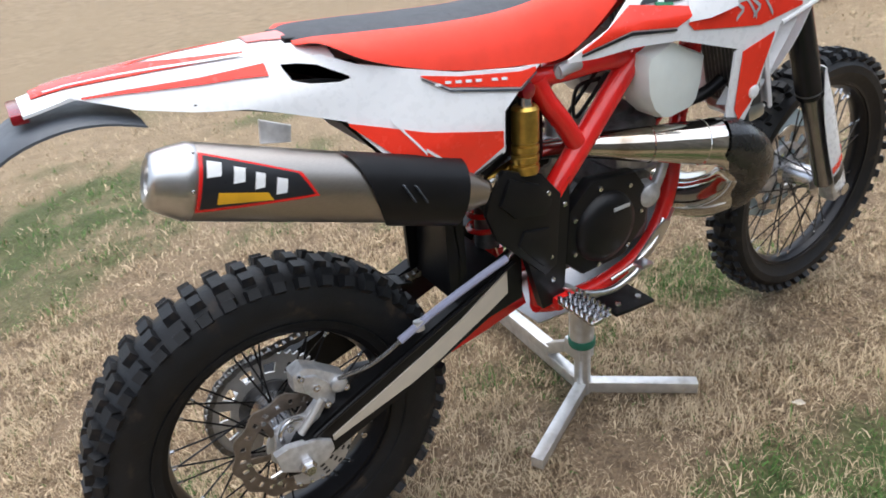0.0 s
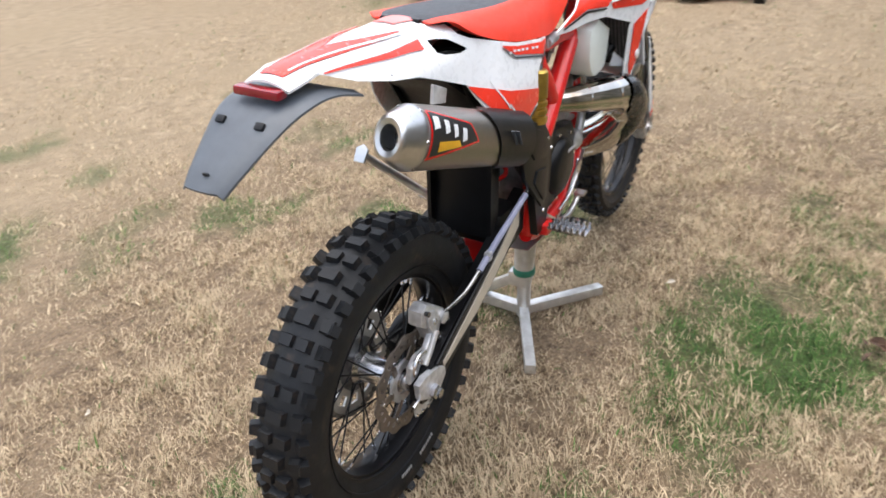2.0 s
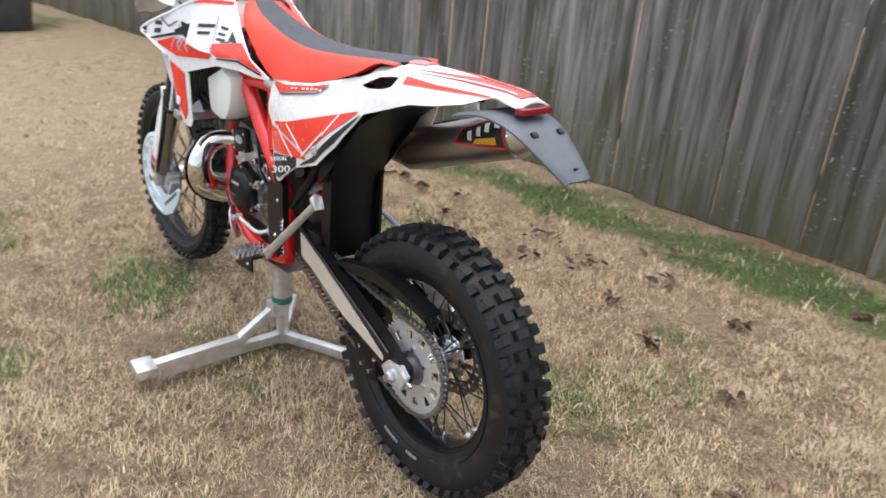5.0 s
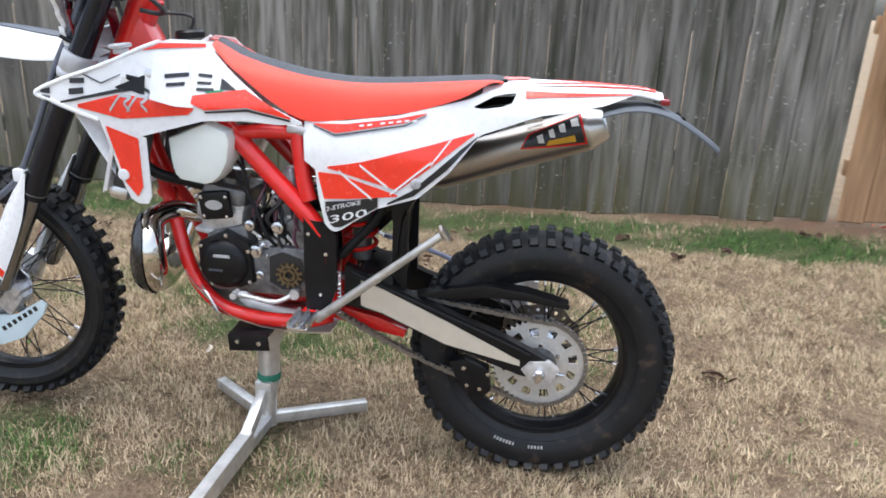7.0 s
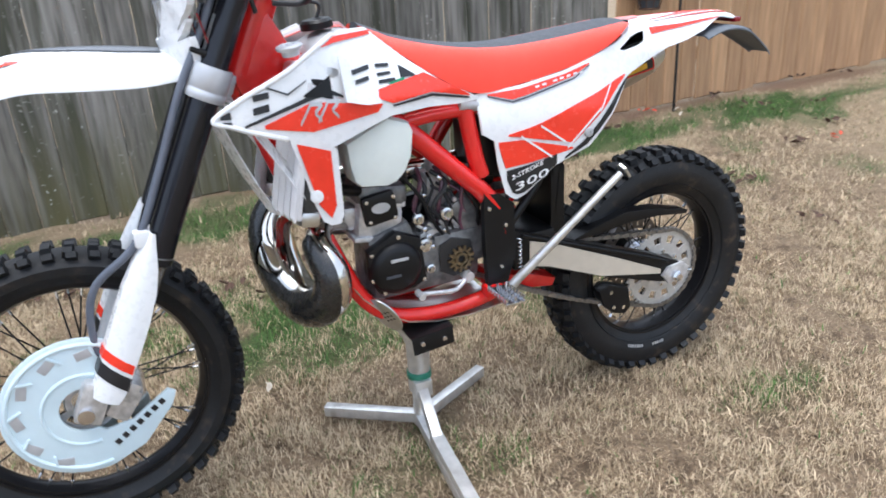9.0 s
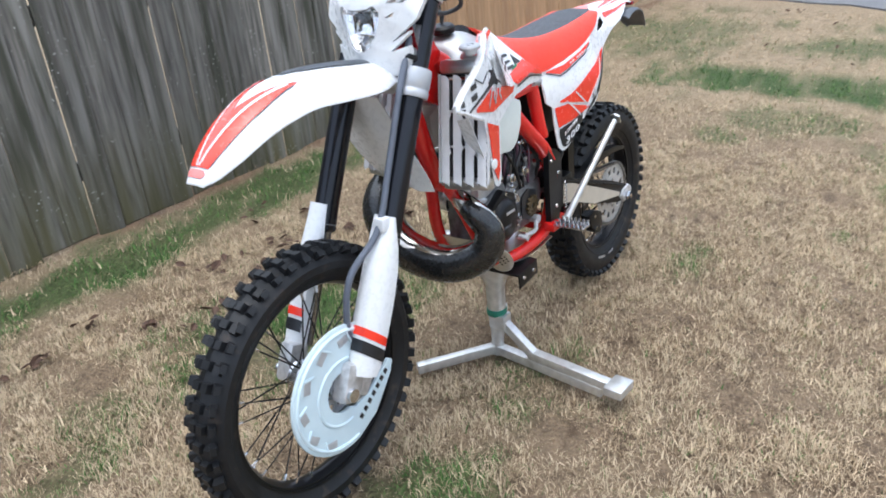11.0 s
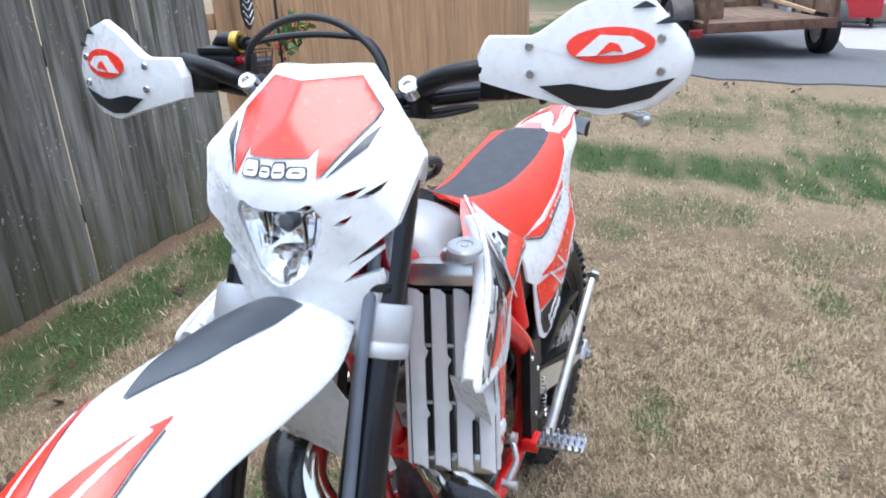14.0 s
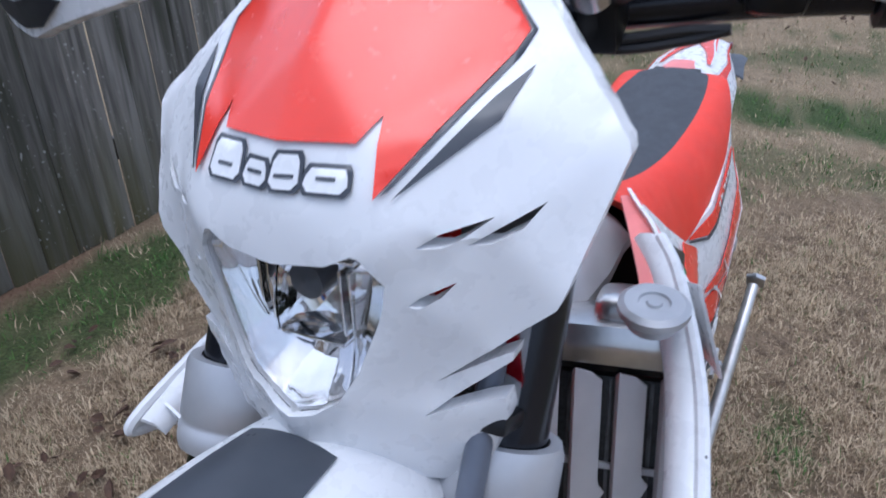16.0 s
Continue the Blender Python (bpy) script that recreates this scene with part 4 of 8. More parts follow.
part("plug_lead", tube([(0.84, 0.03, 0.82), (0.80, 0.06, 0.80), (0.79, 0.05, 0.74), (0.83, 0.0, 0.84)], 0.0045, 8), CABLE, bike)
ign = lathe([(0, 0.118), (0.045, 0.116), (0.062, 0.108), (0.068, 0.095), (0.070, 0.06)], 40, (0.845, 0, 0.548))
ign.join(side_plate([(0.915, 0.60), (0.84, 0.640), (0.775, 0.61), (0.765, 0.50), (0.80, 0.482), (0.89, 0.485), (0.915, 0.53)], 0.083, 0.03, 0.01))
part("ignition_cover", ign, BLACK, bike, "black ignition cover on left of engine", 50)
for dx, dz in ((0.06, 0.045), (-0.01, 0.078), (-0.068, 0.04), (-0.07, -0.045), (0.035, -0.058), (0.062, -0.02)):
    part("cover_bolt", lathe([(0, 0), (0.0055, 0), (0.0055, 0.004), (0, 0.005)], 8, (0.845 + dx, 0.098, 0.548 + dz)), STEEL, bike)
part("maker_plate", block((0.045, 0.002, 0.008), (0.842, 0.1182, 0.575), 0.0008), CLAMP, bike)
part("maker_plate", block((0.038, 0.002, 0.007), (0.860, 0.1182, 0.535), 0.0008), INKGREY, bike)
part("sprocket_cover", side_plate([(0.765, 0.605), (0.70, 0.62), (0.615, 0.60), (0.60, 0.555), (0.62, 0.49), (0.70, 0.475), (0.765, 0.49)], 0.048, 0.03, 0.008), ALU, bike)
# raised dark plate behind the sprocket paints the shade of a recess
part("sprocket_recess", side_plate([(0.725, 0.575), (0.69, 0.590), (0.64, 0.575), (0.63, 0.53), (0.645, 0.495), (0.69, 0.485), (0.725, 0.505)], 0.0865, 0.004, 0.001), INK, bike)
part("drive_sprocket", disc(0.031, 0.010, 0.006, 6, 0.0935, teeth=13, slots=6, band=(0.007, 0.010)).moved(Matrix.Translation((0.670, 0, 0.530))), BRASS, bike, "oiled brown drive sprocket", 30)
for x, z in ((0.745, 0.60), (0.735, 0.57), (0.745, 0.545), (0.755, 0.62), (0.73, 0.515), (0.70, 0.608)):
    part("case_bolt", lathe([(0, 0), (0.007, 0), (0.007, 0.006), (0.004, 0.008), (0, 0.008)], 8, (x, 0.070, z)), STEEL, bike)
part("case_lug", block((0.06, 0.04, 0.10), (0.64, 0.055, 0.635), 0.012, Matrix.Rotation(0.5, 4, "Y")), ALUDARK, bike)
clu = lathe([(0, 0.128), (0.055, 0.126), (0.075, 0.118), (0.082, 0.10), (0.084, 0.05)], 40, (0.735, 0, 0.555), (0, -1, 0))
clu.join(side_plate([(0.86, 0.60), (0.82, 0.655), (0.70, 0.67), (0.64, 0.62), (0.63, 0.50), (0.68, 0.455), (0.80, 0.46), (0.86, 0.52)], -0.088, 0.035, 0.01))
part("clutch_cover", clu, BLACK, bike, "black clutch cover on right of engine", 50)
part("maker_plate", block((0.045, 0.002, 0.009), (0.76, -0.1282, 0.60), 0.0008), CLAMP, bike)
for i in range(7):
    a = i * 0.9
    part("cover_bolt", lathe([(0, 0), (0.0055, 0), (0.0055, 0.004), (0, 0.005)], 8, (0.74 + 0.098 * math.cos(a), -0.106, 0.558 + 0.092 * math.sin(a)), (0, -1, 0)), STEEL, bike)
part("water_pump", lathe([(0, 0.118), (0.018, 0.116), (0.028, 0.108), (0.030, 0.08)], 24, (0.865, 0, 0.585), (0, -1, 0)).join(tube([(0.88, -0.10, 0.59), (0.90, -0.10, 0.63), (0.93, -0.09, 0.70)], 0.012, 10)), ALU, bike, "cast water pump with pipe")
carb = block((0.07, 0.06, 0.09), (0.69, 0, 0.70), 0.014).join(lathe([(0, -0.05), (0.026, -0.05), (0.026, 0.05), (0, 0.05)], 20, (0.69, 0, 0.705), (1, 0, 0))).join(lathe([(0, 0), (0.022, 0), (0.022, 0.05), (0.016, 0.058), (0, 0.058)], 16, (0.69, 0, 0.74), (0, 0, 1))).join(block((0.05, 0.045, 0.03), (0.69, 0, 0.64), 0.01))
for k in range(5):
    part("case_rib", bar((0.63 + 0.03 * k, 0.066, 0.60 + 0.004 * k), (0.655 + 0.03 * k, 0.072, 0.635), 0.006, 0.008, 0.002), ALU, bike)
part("clutch_line", tube([(0.71, 0.075, 0.60), (0.735, 0.085, 0.64), (0.76, 0.08, 0.70), (0.80, 0.07, 0.76), (0.86, 0.06, 0.83)], 0.005, 8), BLACK, bike)
part("carburettor", carb, ALU, bike, "cast alloy carburettor")
for i, (y0, x0) in enumerate(((0.03, 0.70), (0.04, 0.68), (0.045, 0.72), (-0.03, 0.70), (0.02, 0.66))):
    part("breather_hose", tube([(x0, y0, 0.72), (x0 - 0.03, y0 + 0.03, 0.69), (x0 - 0.02, y0 + 0.035, 0.62), (x0 - 0.05, y0 + 0.02, 0.56)], 0.004, 8), (CABLE, material("purple_hose", (0.10, 0.03, 0.06), 0.4))[i % 2], bike)
rng = random.Random(8)
HOSEVIOLET = material("violet_brown_hose", (0.11, 0.045, 0.065), 0.35, coat=0.2)
for k in range(9):
    # fuel, drain and vent hoses hanging round the carburettor
    x, y, z = 0.645 + 0.014 * k + rng.uniform(-0.006, 0.006), rng.uniform(0.05, 0.085), rng.uniform(0.735, 0.775)
    part("carb_hose", tube([(x, y - 0.03, z), (x + rng.uniform(-0.03, 0.02), y, z - 0.03), (x + rng.uniform(-0.03, 0.03), y + 0.006, z - 0.085), (x + rng.uniform(-0.05, 0.01), y - 0.02, z - 0.15)], rng.choice((0.0035, 0.0045, 0.006)), 8), (BLACK, HOSEVIOLET, CABLE)[k % 3], bike)
for k in range(12):
    x, z = rng.uniform(0.63, 0.76), rng.uniform(0.64, 0.76)
    part("hose_clamp", lathe([(0, 0), (0.0065, 0), (0.0065, 0.006), (0.003, 0.008), (0, 0.008)], 8, (x, rng.uniform(0.058, 0.080), z), (rng.uniform(-0.4, 0.4), 1, rng.uniform(-0.4, 0.4))), (STEEL, ALU)[k % 2], bike)
for x, z, r in ((0.762, 0.585, 0.017), (0.752, 0.520, 0.012), (0.775, 0.655, 0.014), (0.70, 0.655, 0.016)):
    part("case_boss", lathe([(0, 0.020), (r * 0.5, 0.020), (r * 0.6, 0.014), (r, 0.012), (r, 0), (0, 0)], 16, (x, 0.078, z)), STEEL, bike)
part("cylinder_band", block((0.118, 0.132, 0.016), (0, 0, 0.092), 0.004).moved(bore), ALU, bike, "bright machined cylinder joint")
part("intake_boot", lathe([(0, -0.06), (0.036, -0.06), (0.030, 0.05), (0, 0.05)], 20, (0.60, 0, 0.715), (1, 0, 0)), BLACK, bike)
part("airbox", block((0.24, 0.17, 0.24), (0.485, 0, 0.835), 0.04), BLACK, bike, "black airbox under the seat")
part("wheel_arch_liner", grid_shell([[(x, y, z) for y in np.linspace(-0.085, 0.085, 7)] for x, z in ((0.375, 0.50), (0.385, 0.60), (0.375, 0.70), (0.33, 0.80), (0.26, 0.88), (0.16, 0.945), (0.05, 0.98), (-0.02, 1.000))], 0.008, (0.3, 0, 0.8)), BLACK, bike, "black rear wheel arch liner")
both("inner_fender", strip([(0.40, 0.90), (0.30, 0.965), (0.17, 1.0), (0.0, 1.020), (-0.06, 1.026)], [(0.40, 0.70), (0.33, 0.775), (0.26, 0.862), (0.19, 0.957), (0.05, 1.004), (-0.06, 1.022)], lambda x, z: np.interp(x, [-0.15, -0.09, 0.1, 0.25, 0.4], [0.046, 0.058, 0.080, 0.094, 0.096]), 14, 5, 0, 0.004), BLACK)
both("mud_flap_side", strip([(0.40, 0.72), (0.375, 0.73), (0.36, 0.72)], [(0.40, 0.56), (0.375, 0.52), (0.36, 0.50)], lambda x, z: 0.085, 6, 4, 0, 0.01), BLACK)

part("cover_rib", side_plate([(0.470, 0.758), (0.535, 0.728), (0.566, 0.686), (0.548, 0.660), (0.478, 0.676), (0.446, 0.712)], -0.137, 0.012, 0.005), BLACK, bike)
part("cover_rib", side_plate([(0.500, 0.640), (0.560, 0.628), (0.566, 0.560), (0.546, 0.545), (0.486, 0.612)], -0.135, 0.010, 0.004), BLACK, bike)
part("frame_cover", side_plate([(0.462, 0.775), (0.548, 0.742), (0.592, 0.690), (0.583, 0.537), (0.553, 0.520), (0.440, 0.640), (0.418, 0.700), (0.436, 0.752)], -0.128, 0.014, 0.005), BLACK, bike, "black plastic frame and shock cover")
for x, z in ((0.56, 0.70), (0.565, 0.56)):
    part("cover_bolt", lathe([(0, 0), (0.006, 0), (0.005, 0.003), (0, 0.004)], 8, (x, -0.135, z), (0, -1, 0)), STEEL, bike)

# shock
part("shock_body", tube([(0.505, -0.02, 0.90), (0.50, -0.01, 0.56)], 0.026, 16, smooth=False), ALUDARK, bike)
part("shock_spring", tube([(0.503 + 0.040 * math.cos(a), -0.012 + 0.040 * math.sin(a), 0.585 + a * 0.0055) for a in np.linspace(0, 14 * math.pi, 150)], 0.006, 8, n=1), FRAMERED, bike, "red shock spring")
resv = lathe([(0, 0), (0.0235, 0), (0.0255, 0.004), (0.0255, 0.016), (0.022, 0.018), (0.022, 0.022), (0.0255, 0.024), (0.0255, 0.034), (0.022, 0.036), (0.022, 0.040), (0.0255, 0.042), (0.0255, 0.052), (0.022, 0.054), (0.022, 0.058), (0.0255, 0.060), (0.0255, 0.118), (0.021, 0.124), (0, 0.124)], 28, (0.518, -0.122, 0.752), (0.06, 0.06, 1))
part("shock_reservoir", resv, GOLD, bike, "gold anodised shock reservoir", 30)
part("reservoir_neck", lathe([(0, 0), (0.013, 0), (0.011, 0.02), (0, 0.02)], 16, (0.526, -0.115, 0.874), (0.06, 0.06, 1)), STEEL, bike)
part("reservoir_knob", lathe([(0, -0.016), (0.014, -0.012), (0.018, 0), (0.014, 0.012), (0, 0.016)], 20, (0.527, -0.114, 0.903)), REDLENS, bike, "red adjuster knob")

# exhaust
pipe_pts = [(0.940, 0.010, 0.650, 0.022), (1.000, 0.050, 0.668, 0.026), (1.030, 0.110, 0.652, 0.032), (1.018, 0.156, 0.596, 0.039), (1.025, 0.140, 0.530, 0.045), (1.055, 0.055, 0.487, 0.051), (1.075, -0.05, 0.498, 0.055), (1.085, -0.135, 0.555, 0.057), (1.07, -0.178, 0.630, 0.056), (1.00, -0.180, 0.690, 0.052), (0.91, -0.155, 0.708, 0.044), (0.80, -0.112, 0.722, 0.034), (0.68, -0.062, 0.738, 0.023), (0.56, -0.062, 0.755, 0.018), (0.42, -0.125, 0.758, 0.020)]
full = smooth_path(pipe_pts, 8)
part("expansion_chamber", tube(full.tolist(), 0.02, 28, smooth=False), CHROME, bike, "nickel plated expansion chamber exhaust")


def pipe_shell(i0, i1, spread, ahead):
    """A half shell over the outer, forward side of the exhaust bend."""
    rows = []
    mid = Vector((0.99, -0.02, 0.59))
    for i in range(i0, i1):
        c = Vector(full[i][:3])
        d = (Vector(full[i + 1][:3]) - Vector(full[i - 1][:3])).normalized()
        o = (c - mid).normalized() + Vector((ahead, 0, -0.1))
        o = (o - d * o.dot(d)).normalized()
        w = d.cross(o)
        e = min(1.0, 0.55 + 0.09 * min(i - i0, i1 - 1 - i))
        rows.append([tuple(c + (o * math.cos(a * e) + w * math.sin(a * e)) * (float(full[i][3]) + 0.0045)) for a in np.linspace(-spread, spread, 17)])
    return grid_shell(rows, 0.003, (0, 0, 0))


part("pipe_cap_guard", pipe_shell(54, 76, 1.75, 0.15), CARBON, bike, "dark moulded guard over the exhaust bulge")
part("pipe_guard", pipe_shell(15, 55, 1.2, 1.8), CARBON, bike, "dark moulded pipe guard round the exhaust bend")
for i in (70, 78, 86):
    p, q = full[i], full[i + 1]
    part("weld_seam", lathe([(p[3] - 0.001, -0.002), (p[3] + 0.0015, 0), (p[3] - 0.001, 0.002)], 28, tuple(p[:3]), tuple(q[:3] - p[:3])), CHROME, bike)
SIL0, SIL1 = Vector((0.335, -0.146, 0.782)), Vector((-0.120, -0.136, 0.943))
sd = (SIL1 - SIL0).normalized()


def sil(t0, t1, r, wide=1.0, seg=32, taper=0.0):
    L = (SIL1 - SIL0).length
    pts = [(*(SIL0 + sd * (L * t)), r - taper * (t - t0)) for t in np.linspace(t0, t1, 9)]
    return tube(pts, r, seg, smooth=False, flat=wide)


part("silencer", sil(0.02, 0.87, 0.055, 0.78), TITAN, bike, "brushed titanium silencer can")
silencer = bpy.data.objects["silencer"]
L = (SIL1 - SIL0).length
OVAL = Matrix.Translation((0, -0.138, 0)) @ Matrix.Diagonal((1, 0.77, 1, 1)) @ Matrix.Translation((0, 0.138, 0))
cap = lathe([(0.0532, 0.865 * L), (0.0546, 0.87 * L), (0.0546, 0.892 * L), (0.0532, 0.90 * L), (0.0473, 0.935 * L), (0.0400, 0.972 * L), (0.0364, 0.985 * L), (0.0309, 0.990 * L), (0.0218, 0.984 * L), (0.0191, 0.95 * L), (0.0191, 0.90 * L)], 40, SIL0, tuple(sd))
part("end_cap", cap.moved(OVAL), SATIN, silencer, "bare aluminium end cap with open outlet")
part("outlet", lathe([(0.0186, 0.97 * L), (0.0186, 0.90 * L), (0.0, 0.90 * L)], 24, SIL0, tuple(sd)), INK, silencer)
for k in range(6):
    a = k * math.pi / 3
    u = Vector((0, 1, 0))
    w = sd.cross(u)
    part("rivet", lathe([(0, 0), (0.003, 0), (0.002, 0.002), (0, 0.002)], 8, SIL0 + sd * L * 0.882 + (u * math.cos(a) * 0.77 + w * math.sin(a)) * 0.0545, tuple(u * math.cos(a) + w * math.sin(a))), STEEL, silencer)
for k in (0, 1):
    c = SIL0 + sd * L * (0.17 + 0.045 * k)
    part("shield_slot", bar(c + Vector((-0.004, -0.0475, 0.025)), c + Vector((0.012, -0.0485, -0.008)), 0.002, 0.009, 0.0008, (0, 1, 0)), FLAPGREY, silencer)
part("silencer_inlet", tube([(*(SIL0 + sd * L * t), r) for t, r in ((-0.16, 0.022), (-0.08, 0.036), (0.0, 0.050), (0.03, 0.0548))], 0.06, 28, smooth=False, flat=0.78), TITAN, silencer)
part("silencer_bracket", side_plate([(0.055, 0.975), (0.10, 0.955), (0.095, 0.93), (0.05, 0.94)], -0.118, 0.008), ALU, bike)


def on_can(t, ang, lift=0.0):
    """A point on the silencer's skin: t along it, ang round it from straight up towards the right."""
    u = Vector((0, 0, 1)) - sd * sd.z
    u.normalize()
    w = sd.cross(u)
    r = 0.055 + lift
    return SIL0 + sd * L * t + u * math.cos(ang) * r + w * math.sin(ang) * r * 0.78 * (1 if w.y < 0 else -1)


def can_patch(corners, lift, n=10):
    """A thin label on the can between four (t, angle) corners."""
    a, b, c, d = corners
    rows = []
    for i in np.linspace(0, 1, n):
        rows.append([on_can((a[0] * (1 - i) + b[0] * i) * (1 - j) + (d[0] * (1 - i) + c[0] * i) * j, (a[1] * (1 - i) + b[1] * i) * (1 - j) + (d[1] * (1 - i) + c[1] * i) * j, lift) for j in np.linspace(0, 1, n)])
    return grid_shell(rows, 0.001, (0, 0, 0))


part("heat_shield", can_patch(((0.44, 0.15), (-0.02, 0.05), (-0.04, 2.75), (0.22, 2.9)), 0.005, 16), BLACK, silencer, "black plastic heat shield on silencer")
for side in (1, -1):
    lab = can_patch(((0.870, 0.55 * side), (0.575, 0.95 * side), (0.515, 1.55 * side), (0.870, 2.15 * side)), 0.0022)
    part("label", lab, FRAMERED, silencer, "red edged maker label")
    part("label_field", can_patch(((0.860, 0.64 * side), (0.585, 1.0 * side), (0.530, 1.50 * side), (0.860, 2.02 * side)), 0.0032), INK, silencer)
    for i, (t, w) in enumerate(((0.830, 0.020), (0.760, 0.016), (0.700, 0.014), (0.635, 0.016))):
        a0 = (0.80 + 0.11 * i)
        part("label_mark", can_patch(((t + w, a0 * side), (t - w, (a0 + 0.03) * side), (t - w, (a0 + 0.36) * side), (t + w, (a0 + 0.42) * side)), 0.0042), WHITE, silencer)
    part("label_mark", can_patch(((0.815, 1.55 * side), (0.675, 1.50 * side), (0.655, 1.68 * side), (0.815, 1.85 * side)), 0.0042), YELLOW, silencer)


# bodywork
def rear_y(x, z):
    """Half width of the rear bodywork."""
    y = np.interp(x, [-0.227, -0.175, -0.09, 0.1, 0.3, 0.5, 0.62], [0.047, 0.064, 0.082, 0.108, 0.150, 0.148, 0.122])
    lean = 4.5 * max(0, z - 0.985) ** 2 + 0.30 * max(0, z - 0.985)
    return float(y - 0.25 * max(0, z - 0.87) * np.interp(x, [0.0, 0.25], [0.0, 1.0]) - lean * np.interp(x, [-0.22, -0.10, 0.10, 0.25], [0.2, 0.9, 1.0, 0.0]))


def front_y(x, z):
    """Half width of the tank and shrouds."""
    y = np.interp(x, [0.6, 0.75, 0.9, 1.0, 1.1, 1.22], [0.118, 0.146, 0.171, 0.193, 0.211, 0.232])
    return float(y - np.interp(x, [0.86, 1.04], [0.55, 0.12]) * max(0, z - 0.97))


TOP = [(0.618, 0.937), (0.512, 0.948), (0.387, 0.968), (0.321, 0.986), (0.225, 1.012), (0.198, 1.024), (0.177, 1.034), (0.1, 1.040), (-0.028, 1.040), (-0.165, 1.044)]
LOW = [(0.618, 0.90), (0.614, 0.845), (0.585, 0.826), (0.578, 0.766), (0.561, 0.693), (0.545, 0.679), (0.534, 0.676), (0.515, 0.684), (0.485, 0.707), (0.428, 0.745), (0.329, 0.779), (0.259, 0.843), (0.19, 0.934), (0.12, 0.96), (0.05, 0.985), (-0.021, 0.997), (-0.091, 1.014), (-0.165, 1.043)]
H_TOP = [(0.117, 1.030), (0.14, 1.028), (0.166, 1.022), (0.21, 0.998)]
H_LOW = [(0.117, 1.026), (0.125, 1.007), (0.15, 0.998), (0.193, 0.992), (0.21, 0.994)]


def cut(line, lo, hi):
    xs, zs = zip(*sorted(line))
    return [(x, float(np.interp(x, xs, zs))) for x in sorted({lo, hi} | {x for x in xs if lo < x < hi})]


panel = strip(cut(TOP, 0.21, 0.618), cut(LOW, 0.21, 0.618), rear_y, 30, 8)
panel.join(strip(cut(TOP, -0.165, 0.117), cut(LOW, -0.165, 0.117), rear_y, 20, 8))
panel.join(strip(cut(TOP, 0.117, 0.21), cut(H_TOP, 0.117, 0.21), rear_y, 10, 4))
panel.join(strip(cut(H_LOW, 0.117, 0.21), cut(LOW, 0.117, 0.21), rear_y, 10, 6))
LOW_R = [(0.56, 0.942), (0.50, 0.915), (0.462, 0.888), (0.456, 0.818), (0.385, 0.787), (0.33, 0.797), (0.258, 0.845), (0.21, 0.905)]
right = strip(cut(TOP, 0.21, 0.56), LOW_R, rear_y, 30, 8)
right.join(strip(cut(TOP, -0.165, 0.117), cut(LOW, -0.165, 0.117), rear_y, 20, 8))
right.join(strip(cut(TOP, 0.117, 0.21), cut(H_TOP, 0.117, 0.21), rear_y, 10, 4))
right.join(strip(cut(H_LOW, 0.117, 0.21), cut(LOW, 0.117, 0.19) + [(0.21, 0.905)], rear_y, 10, 6))
panels = [part("side_panel", panel, WHITE, bike, "white plastic side panel with red graphics"), part("side_panel", right.mirrored(), WHITE, bike, "white plastic side panel with red graphics beside gold reservoir")]
DEC = dict(n=20, m=6, off=0.003, thick=0.0012)
upper_decals = [
    ("graphic", [(0.592, 0.935), (0.512, 0.941), (0.387, 0.961), (0.318, 0.978)], [(0.592, 0.933), (0.535, 0.918), (0.365, 0.953), (0.318, 0.976)], RED),
    ("graphic", [(0.592, 0.9315), (0.535, 0.915), (0.365, 0.949), (0.318, 0.974)], [(0.592, 0.9285), (0.535, 0.911), (0.365, 0.946), (0.318, 0.972)], INKGREY),
    ("graphic", [(0.095, 1.036), (0.0, 1.037), (-0.15, 1.041)], [(0.095, 1.020), (0.05, 1.025), (-0.15, 1.039)], RED),
]
decals = [
    ("graphic", [(0.552, 0.838), (0.467, 0.857), (0.205, 0.938)], [(0.552, 0.834), (0.516, 0.828), (0.376, 0.795), (0.243, 0.903), (0.205, 0.934)], RED),
    ("graphic", [(0.576, 0.822), (0.518, 0.822), (0.378, 0.784)], [(0.576, 0.812), (0.561, 0.757), (0.378, 0.780)], RED),
    ("graphic", [(0.558, 0.750), (0.425, 0.774)], [(0.558, 0.728), (0.545, 0.694), (0.533, 0.688), (0.515, 0.692), (0.425, 0.750)], INK),
    ("graphic", [(0.402, 0.762), (0.345, 0.796), (0.236, 0.898), (0.196, 0.932)], [(0.402, 0.758), (0.338, 0.785), (0.262, 0.852), (0.196, 0.930)], INK),
]
right_decals = [
    ("graphic", [(0.452, 0.858), (0.32, 0.890), (0.19, 0.932)], [(0.452, 0.830), (0.385, 0.800), (0.335, 0.810), (0.262, 0.858), (0.19, 0.928)], RED),
    ("graphic", [(0.448, 0.820), (0.385, 0.797), (0.335, 0.805), (0.262, 0.852)], [(0.448, 0.817), (0.385, 0.790), (0.335, 0.799), (0.262, 0.847)], INK),
    ("graphic", [(0.545, 0.942), (0.512, 0.943), (0.387, 0.962), (0.318, 0.978)], [(0.545, 0.936), (0.50, 0.920), (0.365, 0.950), (0.318, 0.976)], RED),
    ("graphic", [(0.545, 0.934), (0.50, 0.917), (0.365, 0.946), (0.318, 0.974)], [(0.545, 0.932), (0.50, 0.913), (0.365, 0.943), (0.318, 0.972)], INKGREY),
    upper_decals[-1],
]
